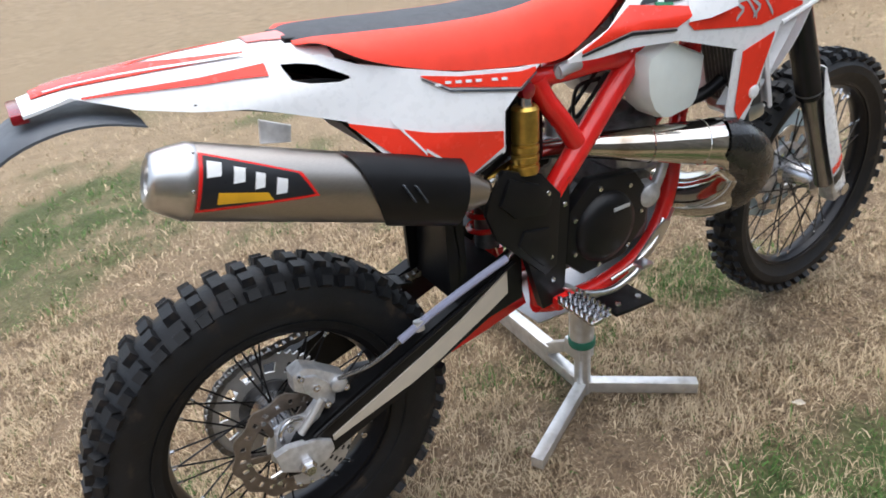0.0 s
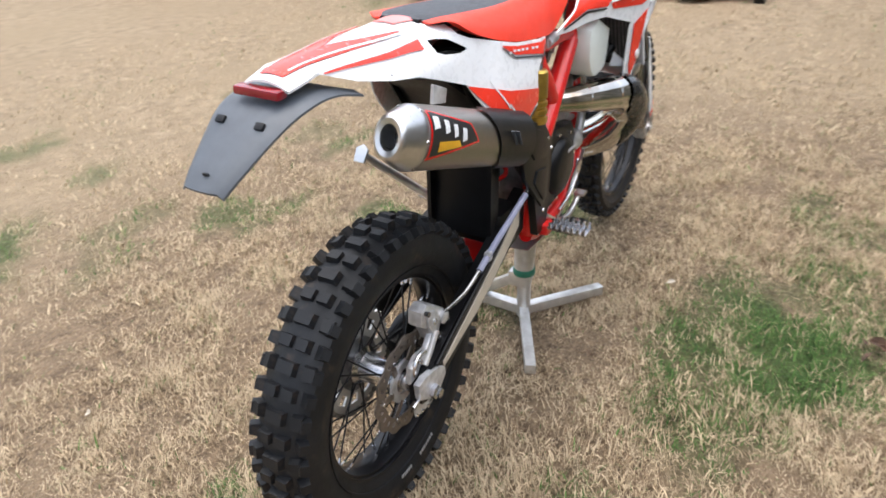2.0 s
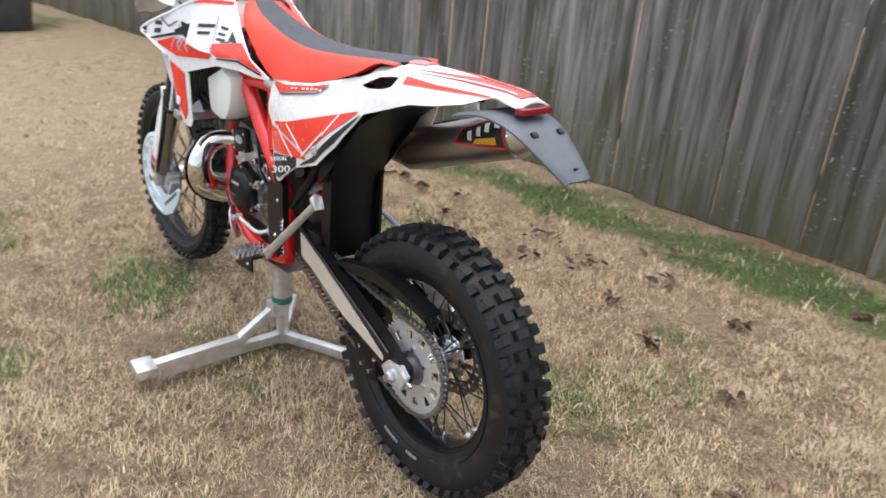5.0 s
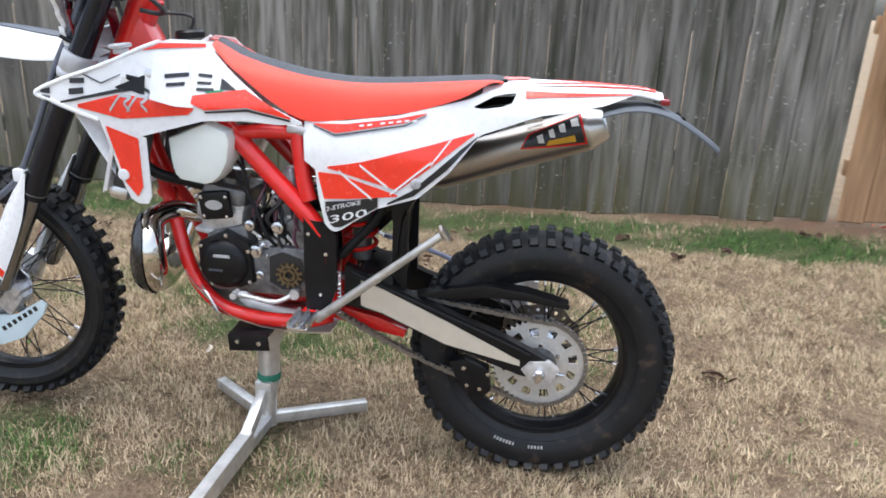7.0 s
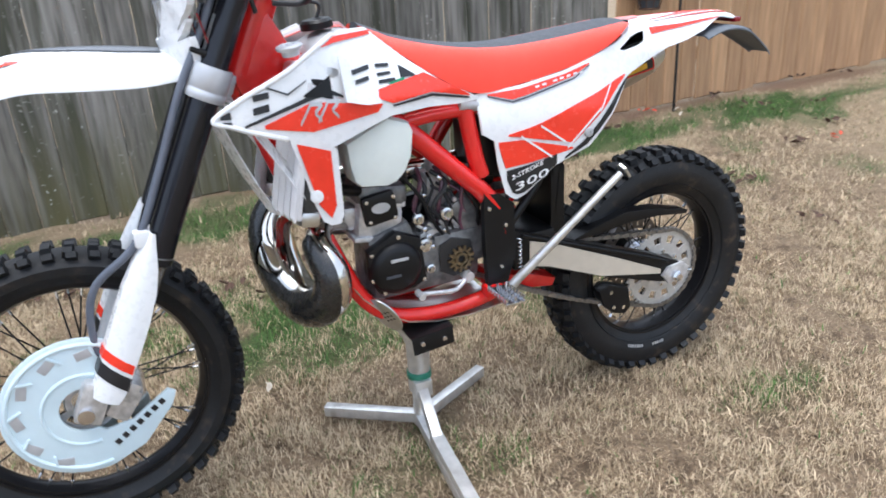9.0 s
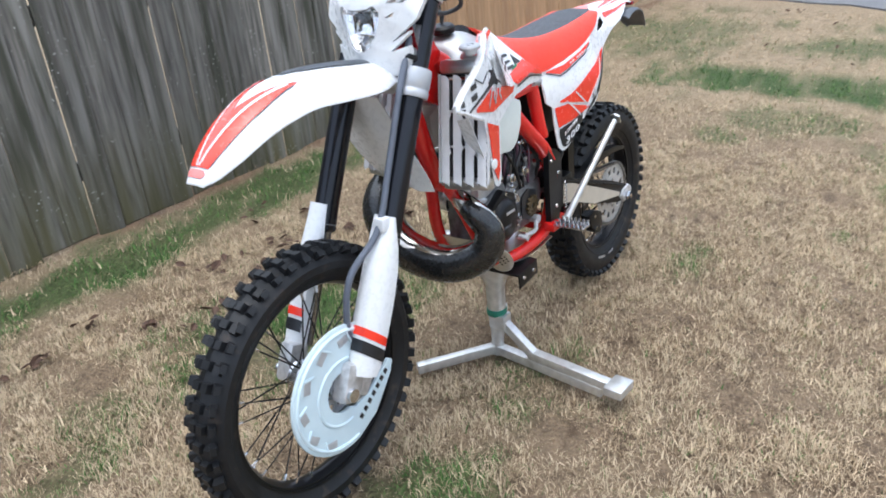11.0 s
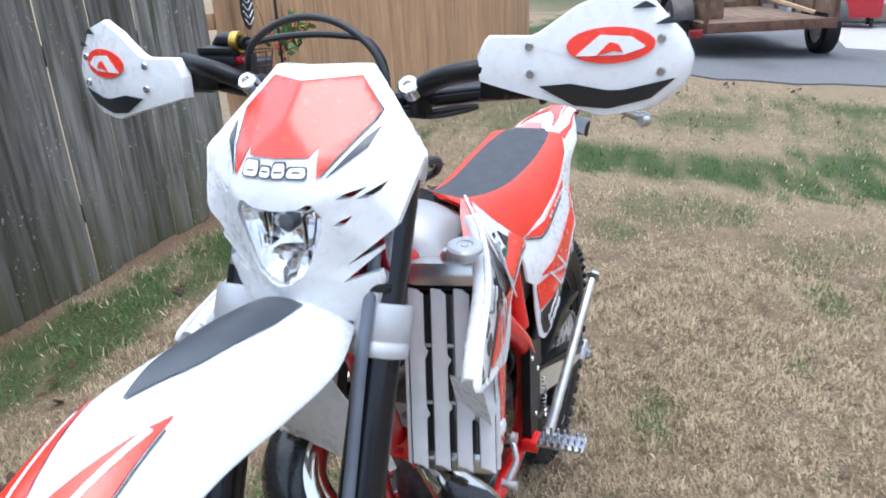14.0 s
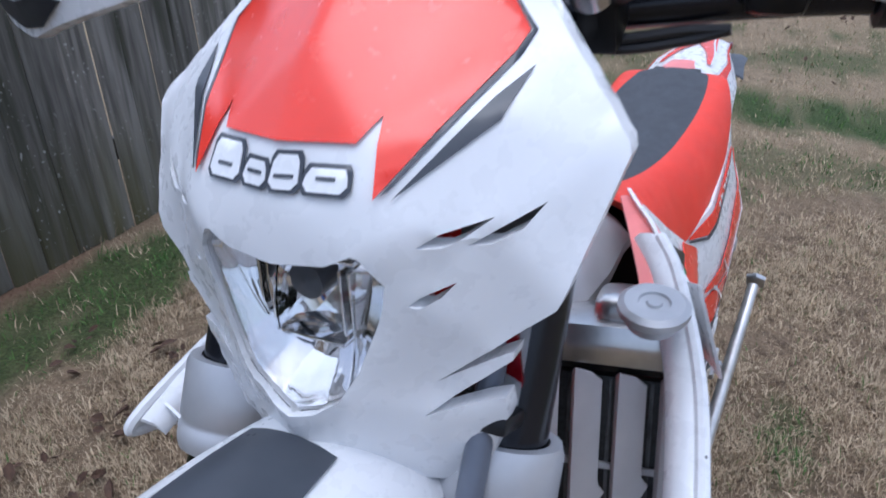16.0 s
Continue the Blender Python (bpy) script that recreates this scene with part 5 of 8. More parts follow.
for i, pn in enumerate(panels):
    for nm, a, b, mt in (decals + upper_decals, right_decals)[i]:
        g = strip(a, b, rear_y, **DEC)
        part(nm, g if i == 0 else g.mirrored(), mt, pn)
    for ax, az, bx, bz in ((0.522, 0.831, 0.440, 0.770), (0.470, 0.850, 0.400, 0.800), (0.395, 0.785, 0.300, 0.868), (0.30, 0.862, 0.255, 0.925))[(0, 2)[i]:]:
        g = strip([(ax, az + 0.003), (bx, bz + 0.003)], [(ax, az - 0.003), (bx, bz - 0.003)], rear_y, 6, 3, 0.0045, 0.001)
        part("trim_line", g if i == 0 else g.mirrored(), WHITE, pn)
    # small bars for the model script on the upper red field
    for k in range(7):
        x = 0.475 - 0.019 * k - (0.012 if k > 1 else 0)
        z = np.interp(x, [0.365, 0.535], [0.954, 0.926]) + 0.004
        g = strip([(x, z + 0.0022), (x - 0.011, z + 0.0040)], [(x, z - 0.0022), (x - 0.011, z - 0.0004)], rear_y, 3, 3, 0.0048, 0.0008)
        part("script_bar", g if i == 0 else g.mirrored(), WHITE, pn)
    scr = lathe([(0, 0), (0.0125, 0), (0.0125, 0.003), (0.010, 0.0045), (0.004, 0.0045), (0.003, 0.002), (0, 0.002)], 20, (0.334, rear_y(0.334, 0.815) + 0.002, 0.815))
    part("screw_cup", scr if i == 0 else scr.mirrored(), CLAMP, pn)
    s = 1 if i == 0 else -1
    # writing on the black field, set along the field's slope
    y = rear_y(0.49, 0.74) + 0.0048
    rot = Matrix(((-s, 0, 0, 0), (0, 0, s, 0), (0, 1, 0, 0), (0, 0, 0, 1)))
    tilt = Matrix.Rotation(radians(16) * 1, 4, "Z")
    SLANT = Matrix(((1, 0.35, 0, 0), (0, 1, 0, 0), (0, 0, 1, 0), (0, 0, 0, 1)))
    if s > 0:
        m1, m2 = Matrix.Translation((0.547, y, 0.699)) @ rot @ tilt, Matrix.Translation((0.553, y, 0.730)) @ rot @ tilt
        part("lettering", lettering("300", 0.040, m1 @ SLANT @ Matrix.Diagonal((1.7, 0.66, 1, 1))), WHITE, pn, "white displacement lettering")
        part("lettering", lettering("2-STROKE", 0.017, m2 @ SLANT @ Matrix.Diagonal((1.2, 0.9, 1, 1))), WHITE, pn)

# frame lug bolts and upper panel bolts
both("tank_bolt", lathe([(0, 0), (0.014, 0), (0.014, 0.006), (0.006, 0.008), (0, 0.006)], 18, (0.617, 0.098, 0.912)), ALU)
both("tank_lug", tube([(0.66, 0.10, 0.918), (0.612, 0.100, 0.912)], 0.013, 12, smooth=False), CLAMP)


# rear fender
def fender_w(x):
    """Half width of the fender's crown, where it meets the side panels."""
    return rear_y(x, float(np.interp(x, [-0.23, -0.16, 0.0, 0.12, 0.2], [1.030, 1.043, 1.040, 1.038, 1.026]))) - 0.0005


def fender_z(x, y):
    w = fender_w(x)
    crown = np.interp(x, [-0.23, -0.18, -0.05, 0.1, 0.2], [1.042, 1.051, 1.057, 1.058, 1.054])
    edge = np.interp(x, [-0.23, -0.16, 0.0, 0.12, 0.2], [1.030, 1.043, 1.039, 1.038, 1.026])
    return float(edge + (crown - edge) * (1 - min(1, abs(y) / w) ** 2.0))


def fender_rows(xs, us, lift=0.0):
    return [[(x, fender_w(x) * u, fender_z(x, fender_w(x) * u) + lift) for u in us] for x in xs]


fender = part("rear_fender", grid_shell(fender_rows(np.linspace(-0.222, 0.195, 24), np.linspace(-1, 1, 19)), 0.004), WHITE, bike, "white rear fender with red graphics")
for s in (1, -1):
    rows = []
    for x in np.linspace(-0.206, 0.075, 18):
        a, b = np.interp(x, [-0.206, -0.08, -0.02, 0.075], [0.0, 0.0, 0.36, 0.66]), np.interp(x, [-0.206, -0.10, 0.075], [0.48, 0.66, 0.74])
        rows.append([(x, s * fender_w(x) * u, fender_z(x, fender_w(x) * u) + 0.003) for u in np.linspace(a, b, 7)])
    part("graphic", grid_shell(rows, 0.001), RED, fender)
    rows = [[(x, s * fender_w(x) * u, fender_z(x, fender_w(x) * u) + 0.0042) for u in np.linspace(np.interp(x, [-0.21, 0.075], [0.36, 0.76]), np.interp(x, [-0.21, 0.075], [0.42, 0.82]), 3)] for x in np.linspace(-0.19, 0.075, 10)]
    part("trim_line", grid_shell(rows, 0.001), WHITE, fender)
part("graphic", grid_shell([[(x, fender_w(x) * u, fender_z(x, fender_w(x) * u) + 0.003) for u in np.linspace(-w, w, 6)] for x, w in zip(np.linspace(0.09, 0.17, 5), (0.34, 0.36, 0.4, 0.42, 0.40))], 0.001), PINK, fender)
edge = []
for s in (1, -1):
    edge.append([(x, s * fender_w(x), fender_z(x, fender_w(x))) for x in np.linspace(-0.165, -0.222, 6)])
for s, line in zip((1, -1), edge):
    low = [(x, y, np.interp(x, [-0.222, -0.165], [1.028, 1.043])) for x, y, z in line]
    part("fender_edge", grid_shell([line, low], 0.004, (0, -s, 0)), WHITE, fender)
part("tail_light", block((0.022, 0.086, 0.014), (-0.226, 0.007, 1.026), 0.004), REDLENS, bike, "dark red tail light")
FLAP = [(-0.09, 0.998, 0.084), (-0.14, 1.012, 0.078), (-0.19, 1.016, 0.078), (-0.245, 1.004, 0.072), (-0.293, 0.978, 0.060), (-0.345, 0.944, 0.046), (-0.368, 0.926, 0.038)]
flap = grid_shell([[(x + 0.006 * abs(u) ** 3, w * u + 0.010, z - 0.007 * max(0, abs(u) - 0.8) / 0.2) for u in (-1, -0.93, -0.8, -0.4, 0, 0.4, 0.8, 0.93, 1)] for x, z, w in smooth_path(FLAP, 3)], 0.004, (0.4, 0, -0.9))
fl = part("mud_flap", flap, FLAPGREY, bike, "grey plastic mud flap and plate holder")
for y in (-0.037, 0.037):
    part("plate_peg", block((0.012, 0.016, 0.006), (-0.271, y + 0.010, 0.993), 0.002, Matrix.Rotation(radians(-40), 4, "Y")), BLACK, fl)
part("plate_hole", block((0.004, 0.010, 0.004), (-0.350, 0.010, 0.944), 0.001), BLACK, fl)

# seat
SEAT = [  # x, top z, half width of the grey top, lower edge y, lower edge z
    (0.862, 1.108, 0.030, 0.060, 1.098), (0.82, 1.090, 0.040, 0.088, 1.066), (0.788, 1.076, 0.045, 0.098, 1.043), (0.705, 1.054, 0.053, 0.108, 0.983), (0.617, 1.038, 0.060, 0.112, 0.940),
    (0.51, 1.031, 0.068, 0.122, 0.950), (0.387, 1.037, 0.074, 0.124, 0.970), (0.298, 1.045, 0.073, 0.118, 0.994), (0.23, 1.051, 0.068, 0.108, 1.020), (0.178, 1.055, 0.060, 0.090, 1.050), (0.150, 1.052, 0.045, 0.060, 1.048)]
dense = smooth_path(SEAT, 5)
toprows = [[(x, w * u, z + 0.007 * (1 - u * u)) for u in np.linspace(-1, 1, 9)] for x, z, w, yl, zl in dense]
part("seat", grid_shell(toprows, 0.02), SEATGREY, bike, "red vinyl seat with grey gripper top")
seat = bpy.data.objects["seat"]
for s in (1, -1):
    rows = []
    for x, z, w, yl, zl in dense:
        rows.append([(x, s * (w + (yl - w) * t ** 0.75 + 0.004 * math.sin(math.pi * t)), z + 0.0003 - (z - zl) * t ** 1.35) for t in np.linspace(0, 1, 9)])
    part("seat_side", grid_shell(rows, 0.02, (0, -s, 0)), SEATRED, seat, "bright red vinyl seat flank")
part("seat_lip", block((0.036, 0.084, 0.010), (0.158, 0, 1.051), 0.004, Matrix.Rotation(radians(6), 4, "Y")), BLACK, seat)

# tank, shrouds
tk = [(0.952, 0.880), (0.852, 0.925), (0.80, 0.905), (0.792, 0.885), (0.800, 0.830), (0.818, 0.795), (0.840, 0.775), (0.865, 0.768), (0.925, 0.776), (0.940, 0.790), (0.948, 0.825)]
both("fuel_tank_lobe", side_plate(tk, 0.105, 0.085, 0.018), TANK, "translucent white fuel tank lobe")
part("fuel_tank", grid_shell([[(x, w * u, z - 0.5 * w * abs(u) ** 2.5) for u in np.linspace(-1, 1, 11)] for x, z, w in ((1.005, 1.060, 0.075), (0.985, 1.088, 0.085), (0.94, 1.104, 0.095), (0.88, 1.102, 0.092), (0.82, 1.078, 0.085))], 0.01), TANKTOP, bike, "dull silver fuel tank top")
part("fuel_cap", lathe([(0, 0), (0.036, 0), (0.036, 0.014), (0.030, 0.020), (0.008, 0.022), (0, 0.020)], 28, (0.945, 0, 1.108), (0.1, 0, 1)), BLACK, bike, "black fuel filler cap", 30)
part("breather_hose", tube([(0.945, 0, 1.125), (0.935, 0, 1.155), (0.96, 0, 1.165), (1.01, 0.01, 1.165), (1.05, 0.02, 1.17)], 0.004, 8), CABLE, bike)
S_TOP = [(1.222, 0.984), (1.17, 1.012), (1.068, 1.052), (0.985, 1.094), (0.935, 1.112), (0.868, 1.110), (0.845, 1.088), (0.788, 1.038), (0.705, 0.977), (0.62, 0.936)]
S_LOW = [(1.222, 0.980), (1.156, 0.951), (1.086, 0.924), (0.994, 0.888), (0.849, 0.930), (0.751, 0.934), (0.676, 0.928), (0.62, 0.930)]
shroud = strip(S_TOP, S_LOW, front_y, 40, 9)
WL = [(1.080, 0.922), (0.992, 0.890), (0.982, 0.885)]
shroud.join(strip(WL, [(1.080, 0.915), (1.062, 0.85), (1.045, 0.776), (1.030, 0.735), (1.012, 0.722), (0.992, 0.722), (0.982, 0.740)], lambda x, z: front_y(x, z) - 0.10 * max(0, 0.9 - z) * 0.3, 14, 9))
shrouds = both("radiator_shroud", shroud, WHITE, "white radiator shroud with red and black graphics")


def wing_y(x, z):
    return front_y(x, z) - 0.03 * max(0, 0.9 - z)


# plain dark shapes where the maker's script stands: slots, a thin swash, short bars and a wedge
sh_dark = [
    ([(1.142, 1.018), (1.110, 1.021)], [(1.142, 1.007), (1.110, 1.009)], front_y, INK),
    ([(1.145, 0.995), (1.113, 0.999)], [(1.145, 0.982), (1.113, 0.985)], front_y, INK),
    ([(1.124, 1.036), (1.072, 1.012), (1.030, 1.032)], [(1.124, 1.033), (1.072, 1.008), (1.030, 1.030)], front_y, INKGREY),
    ([(0.866, 1.038), (0.834, 1.036)], [(0.866, 1.031), (0.834, 1.029)], front_y, INK),
    ([(0.866, 1.020), (0.834, 1.020)], [(0.866, 1.014), (0.834, 1.014)], front_y, INK),
    ([(0.866, 1.006), (0.826, 1.006)], [(0.866, 0.999), (0.826, 0.999)], front_y, INK),
    ([(0.812, 1.030), (0.776, 1.006)], [(0.812, 1.004), (0.776, 1.003)], front_y, INK),
]
sh_dec = [
    ([(1.127, 0.960), (1.026, 0.988), (0.868, 0.960)], [(1.127, 0.953), (1.03, 0.930), (0.985, 0.934), (0.881, 0.944), (0.868, 0.957)], front_y, RED),
    ([(1.165, 0.966), (1.03, 1.000), (0.985, 1.008), (0.955, 0.990)], [(1.165, 0.961), (1.03, 0.991), (0.985, 0.998), (0.955, 0.985)], front_y, INK),
    ([(1.208, 0.990), (1.188, 0.996)], [(1.208, 0.984), (1.188, 0.982)], front_y, INK),
    ([(1.205, 0.979), (1.188, 0.977)], [(1.205, 0.977), (1.188, 0.969)], front_y, INK),
    ([(0.894, 0.985), (0.754, 1.007), (0.645, 0.946)], [(0.894, 0.980), (0.842, 0.956), (0.745, 0.966), (0.645, 0.942)], front_y, RED),
    ([(0.842, 0.953), (0.745, 0.963), (0.645, 0.940)], [(0.842, 0.949), (0.745, 0.957), (0.645, 0.936)], front_y, INK),
    ([(0.842, 0.999), (0.805, 1.004)], [(0.842, 0.994), (0.805, 0.998)], front_y, GREENINK),
    ([(0.985, 1.090), (0.953, 1.103), (0.86, 1.104)], [(0.985, 1.086), (0.953, 1.091), (0.86, 1.096)], front_y, RED),
    ([(1.068, 0.912), (0.998, 0.884)], [(1.068, 0.905), (1.052, 0.84), (1.036, 0.775), (1.012, 0.740), (0.998, 0.765)], wing_y, RED),
]
for i, sh in enumerate(shrouds):
    for a, b, f, mt in sh_dec + sh_dark:
        g = strip(a, b, f, n=16, m=5, off=0.003, thick=0.0012)
        part("graphic", g if i == 0 else g.mirrored(), mt, sh)
    for k in range(2):
        x = 1.035 - 0.038 * k
        for ax, az, bx, bz in ((x + 0.02, 0.948, x - 0.005, 0.985), (x - 0.005, 0.985, x - 0.030, 0.982), (x - 0.030, 0.982, x - 0.012, 0.966), (x - 0.012, 0.966, x - 0.026, 0.950)):
            lo, hi = ((bx, bz), (ax, az)) if bx < ax else ((ax, az), (bx, bz))
            g = strip([(lo[0], lo[1] + 0.004), (hi[0], hi[1] + 0.004)], [(lo[0], lo[1] - 0.004), (hi[0], hi[1] - 0.004)], front_y, 4, 3, 0.0048, 0.0008)
            part("emblem_stroke", g if i == 0 else g.mirrored(), CLAMP, sh)
    # flat black patch on the uncut skin paints the dark of the opening
    hole = strip([(1.040, 1.004), (0.978, 1.032)], [(1.040, 1.000), (1.000, 0.994), (0.978, 0.984)], front_y, 8, 4, 0.0036, 0.001)
    part("shroud_opening", hole if i == 0 else hole.mirrored(), BLACK, sh)
    rib = strip([(0.956, 1.068), (0.931, 1.056), (0.892, 1.074), (0.868, 0.966)], [(0.956, 0.980), (0.906, 0.964), (0.868, 0.961)], lambda x, z: front_y(x, z) + np.interp(x, [0.868, 0.956], [0.0, 0.020]), 10, 5, 0.003, 0.003)
    part("shroud_scoop", rib if i == 0 else rib.mirrored(), WHITE, sh)
    for q, d in (([(0.930, 1.036), (0.884, 1.040)], [(0.930, 1.027), (0.884, 1.031)]), ([(0.926, 1.016), (0.890, 1.019)], [(0.926, 1.008), (0.890, 1.011)])):
        g = strip(q, d, lambda x, z: front_y(x, z) + np.interp(x, [0.868, 0.956], [0.0, 0.020]), 4, 3, 0.0055, 0.001)
        part("graphic", g if i == 0 else g.mirrored(), INK, sh)
    sc = lathe([(0, 0), (0.014, 0), (0.014, 0.004), (0.009, 0.006), (0, 0.004)], 20, (1.040, wing_y(1.04, 0.80) + 0.001, 0.795))
    part("screw_cup", sc if i == 0 else sc.mirrored(), WHITE, sh)
    front = grid_shell([[(1.150 - t * 0.105, front_y(1.1, 0.9) - 0.004 - 0.012 * t, 0.945 - 0.185 * t), (1.118 - t * 0.098, 0.150 - 0.02 * t, 0.925 - 0.165 * t)] for t in np.linspace(0, 1, 7)], 0.004, (-0.7, 0, -0.7))
    rim = tube([(x, front_y(x, z) - 0.001, z) for x, z in ((0.955, 1.106), (0.99, 1.090), (1.068, 1.051), (1.17, 1.011), (1.221, 0.983), (1.19, 0.968), (1.156, 0.952), (1.086, 0.925))], 0.0055, 8)
    part("shroud_edge", rim if i == 0 else rim.mirrored(), WHITE, sh)
    inset = grid_shell([[(x, front_y(x, z) + (0.055 - front_y(x, z)) * k, z - 0.003 - 0.006 * k) for k in (0.02, 0.15, 0.30)] for x, z in ((0.80, 1.048), (0.845, 1.085), (0.868, 1.106), (0.935, 1.108), (0.985, 1.090), (1.02, 1.074))], 0.003)
    part("shroud_top", inset if i == 0 else inset.mirrored(), PINK, sh)
    edge_line = smooth_path([(x, front_y(x, z), z) for x, z in ((0.955, 1.104), (0.99, 1.089), (1.068, 1.050), (1.17, 1.010), (1.215, 0.986))], 5)
    flange = grid_shell([[(x, y + 0.001, z + 0.001), (x - 0.001, y - 0.010, z + 0.004), (x - 0.003, y - 0.020, z + 0.001), (x - 0.006, y - 0.026, z - 0.008)] for x, y, z in edge_line], 0.003)
    part("shroud_flange", flange if i == 0 else flange.mirrored(), WHITE, sh)
    part("shroud_lip", front if i == 0 else front.mirrored(), WHITE, sh)

# radiators
for s in (1, -1):
    m = Matrix.Translation((1.055, 0.130 * s, 0.885)) @ Matrix.Rotation(radians(-14), 4, "Y") @ Matrix.Rotation(radians(8) * s, 4, "Z") @ Matrix.Rotation(radians(4) * s, 4, "X")
    rad = part("radiator", block((0.035, 0.125, 0.25), (-0.02, 0, 0), 0.006).moved(m), FIN, bike, "finned radiator core behind grey louvred guard")
    part("header_tank", block((0.078, 0.128, 0.040), (-0.020, -0.006 * s, 0.157), 0.017).join(block((0.056, 0.062, 0.030), (-0.022, 0.014 * s, 0.180), 0.0145, None, 4)).moved(m), SATIN, rad, "bare aluminium radiator top tank")
    part("bottom_tank", block((0.045, 0.132, 0.035), (-0.02, 0, -0.14), 0.012).moved(m), SATIN, rad)
    for k in range(11):
        part("fin_tube", block((0.037, 0.003, 0.245), (-0.02, -0.056 + 0.0112 * k, 0), 0.001).moved(m), ALUDARK, rad)
    for k in range(4):
        y = -0.0525 + 0.035 * k
        rows = []
        for z in np.linspace(-0.137, 0.137, 45):
            # short webs reach across to the next blade
            web = 0.0065 * math.exp(-((abs(z) - 0.048 + 0.012 * (k % 2)) / 0.005) ** 2)
            rows.append([(0.003, y - 0.0125 * s, z - 0.010), (0.012, y - 0.0125 * s, z - 0.006), (0.020, y - 0.009 * s, z), (0.020, y + 0.004 * s, z - 0.002), (0.016, y + (0.0125 + web) * s, z - 0.010)])
        lou = grid_shell(rows, 0.0022, (-1, 0, 0))
        part("louvre", lou.moved(m), LOUVRE, rad)
    for z in (-0.135, -0.045, 0.045, 0.135):
        part("guard_bar", block((0.005, 0.130, 0.006), (0.001, 0, z), 0.002).moved(m), LOUVRE, rad)
    part("guard_strip", block((0.030, 0.134, 0.016), (-0.006, 0, 0.140), 0.004).moved(m), BLACK, rad)
    for y in (-0.069, 0.069):
        part("guard_bar", block((0.010, 0.006, 0.28), (0.010, y, 0), 0.002).moved(m), LOUVRE, rad)
cover_rows = [(1.200, 1.00, -0.208, -0.03), (1.172, 0.91, -0.202, 0.0), (1.150, 0.85, -0.190, 0.02), (1.130, 0.80, -0.170, 0.034), (1.108, 0.755, -0.130, 0.038), (1.092, 0.722, -0.045, 0.036)]
part("radiator_cover", grid_shell([[(x + 0.018 * math.sin(math.pi * u), a + (b - a) * u, z - 0.008 * u) for u in np.linspace(0, 1, 9)] for x, z, a, b in smooth_path(cover_rows, 4)], 0.003, (-1, 0, 0)), WHITE, bike, "white plastic cover ahead of the radiator")
capm = Matrix.Translation((1.044, 0.153, 1.076))
rcap = lathe([(0, 0), (0.018, 0), (0.018, 0.010), (0.0255, 0.012), (0.0265, 0.014), (0.0265, 0.019), (0.022, 0.022), (0.012, 0.022), (0.011, 0.020), (0.006, 0.020), (0.005, 0.022), (0, 0.022)], 28, (0, 0, 0), (0.12, 0.05, 1))
part("radiator_cap", rcap.moved(capm), CLAMP, bike, "silver radiator filler cap", 30)

# controls at the frame
for s in (1, -1):
    root = part("footpeg", block((0.052, 0.105, 0.008), (0.60, 0.195 * s, 0.452), 0.003), STEEL, bike, "serrated bare steel footpeg")
    for k in range(7):
        for xx in (-0.024, 0.0, 0.024):
            part("tooth", block((0.006, 0.007, 0.016), (0.60 + xx, (0.15 + 0.015 * k) * s, 0.460), 0.001), STEEL, root)
    part("peg_mount", block((0.05, 0.04, 0.03), (0.60, 0.125 * s, 0.440), 0.008), FRAMERED, root)
stand_leg = tube([(0.575, 0.150, 0.440, 0.011), (0.568, 0.158, 0.452, 0.012), (0.262, 0.190, 0.706, 0.0095)], 0.01, 14, smooth=False)
ks = part("side_stand", stand_leg, SILVERSTAND, bike, "folded bare aluminium side stand")
part("stand_foot", slab([(-0.020, -0.014), (0.012, -0.016), (0.022, 0), (0.012, 0.016), (-0.020, 0.014)], 0.008, Matrix.Translation((0.255, 0.192, 0.713)) @ Matrix.Rotation(radians(-55), 4, "Y"), 0.002), SATIN, ks)
part("return_spring", tube([(0.525 + 0.005 * math.cos(a), 0.135 + 0.005 * math.sin(a), 0.455 + 0.0018 * a) for a in np.linspace(0, 20 * math.pi, 120)], 0.0013, 6, n=1), STEEL, ks)
part("shift_lever", tube([(0.655, 0.095, 0.480), (0.70, 0.118, 0.462), (0.755, 0.125, 0.470), (0.80, 0.128, 0.478)], 0.0065, 10).join(lathe([(0, -0.016), (0.009, -0.016), (0.009, 0.016), (0, 0.016)], 14, (0.803, 0.135, 0.480))).join(lathe([(0, -0.014), (0.014, -0.014), (0.014, 0.014), (0, 0.014)], 14, (0.655, 0.092, 0.480))), ALU, bike, "bare aluminium gear lever")
part("brake_pedal", tube([(0.605, -0.125, 0.470), (0.66, -0.135, 0.432), (0.73, -0.14, 0.415), (0.79, -0.14, 0.428), (0.815, -0.14, 0.445)], 0.0075, 10).join(block((0.032, 0.03, 0.008), (0.815, -0.145, 0.450), 0.002)), SATIN, bike, "bare aluminium rear brake pedal")
part("case_saver_tube", tube([(0.93, -0.09, 0.50), (0.895, -0.10, 0.455), (0.83, -0.105, 0.425), (0.76, -0.105, 0.41)], 0.004, 8), STEEL, bike)
for s in (1, -1):
    for x, z in ((0.56, 0.61), (0.575, 0.50), (0.605, 0.66)):
        part("guard_rivet", lathe([(0, 0), (0.006, 0), (0.005, 0.003), (0, 0.004)], 10, (x, 0.129 * s, z), (0, s, 0)), STEEL, bike)

# ---- front end, turned with the bars ----
FD = Vector((0.436, 0, -0.900)).normalized()


def fork_pt(t, y, ahead=0.0):
    """A point down the fork leg, t metres from its top."""
    p = Vector((1.096, y, 1.255)) + FD * t
    return p + Vector((0.900, 0, 0.436)) * ahead


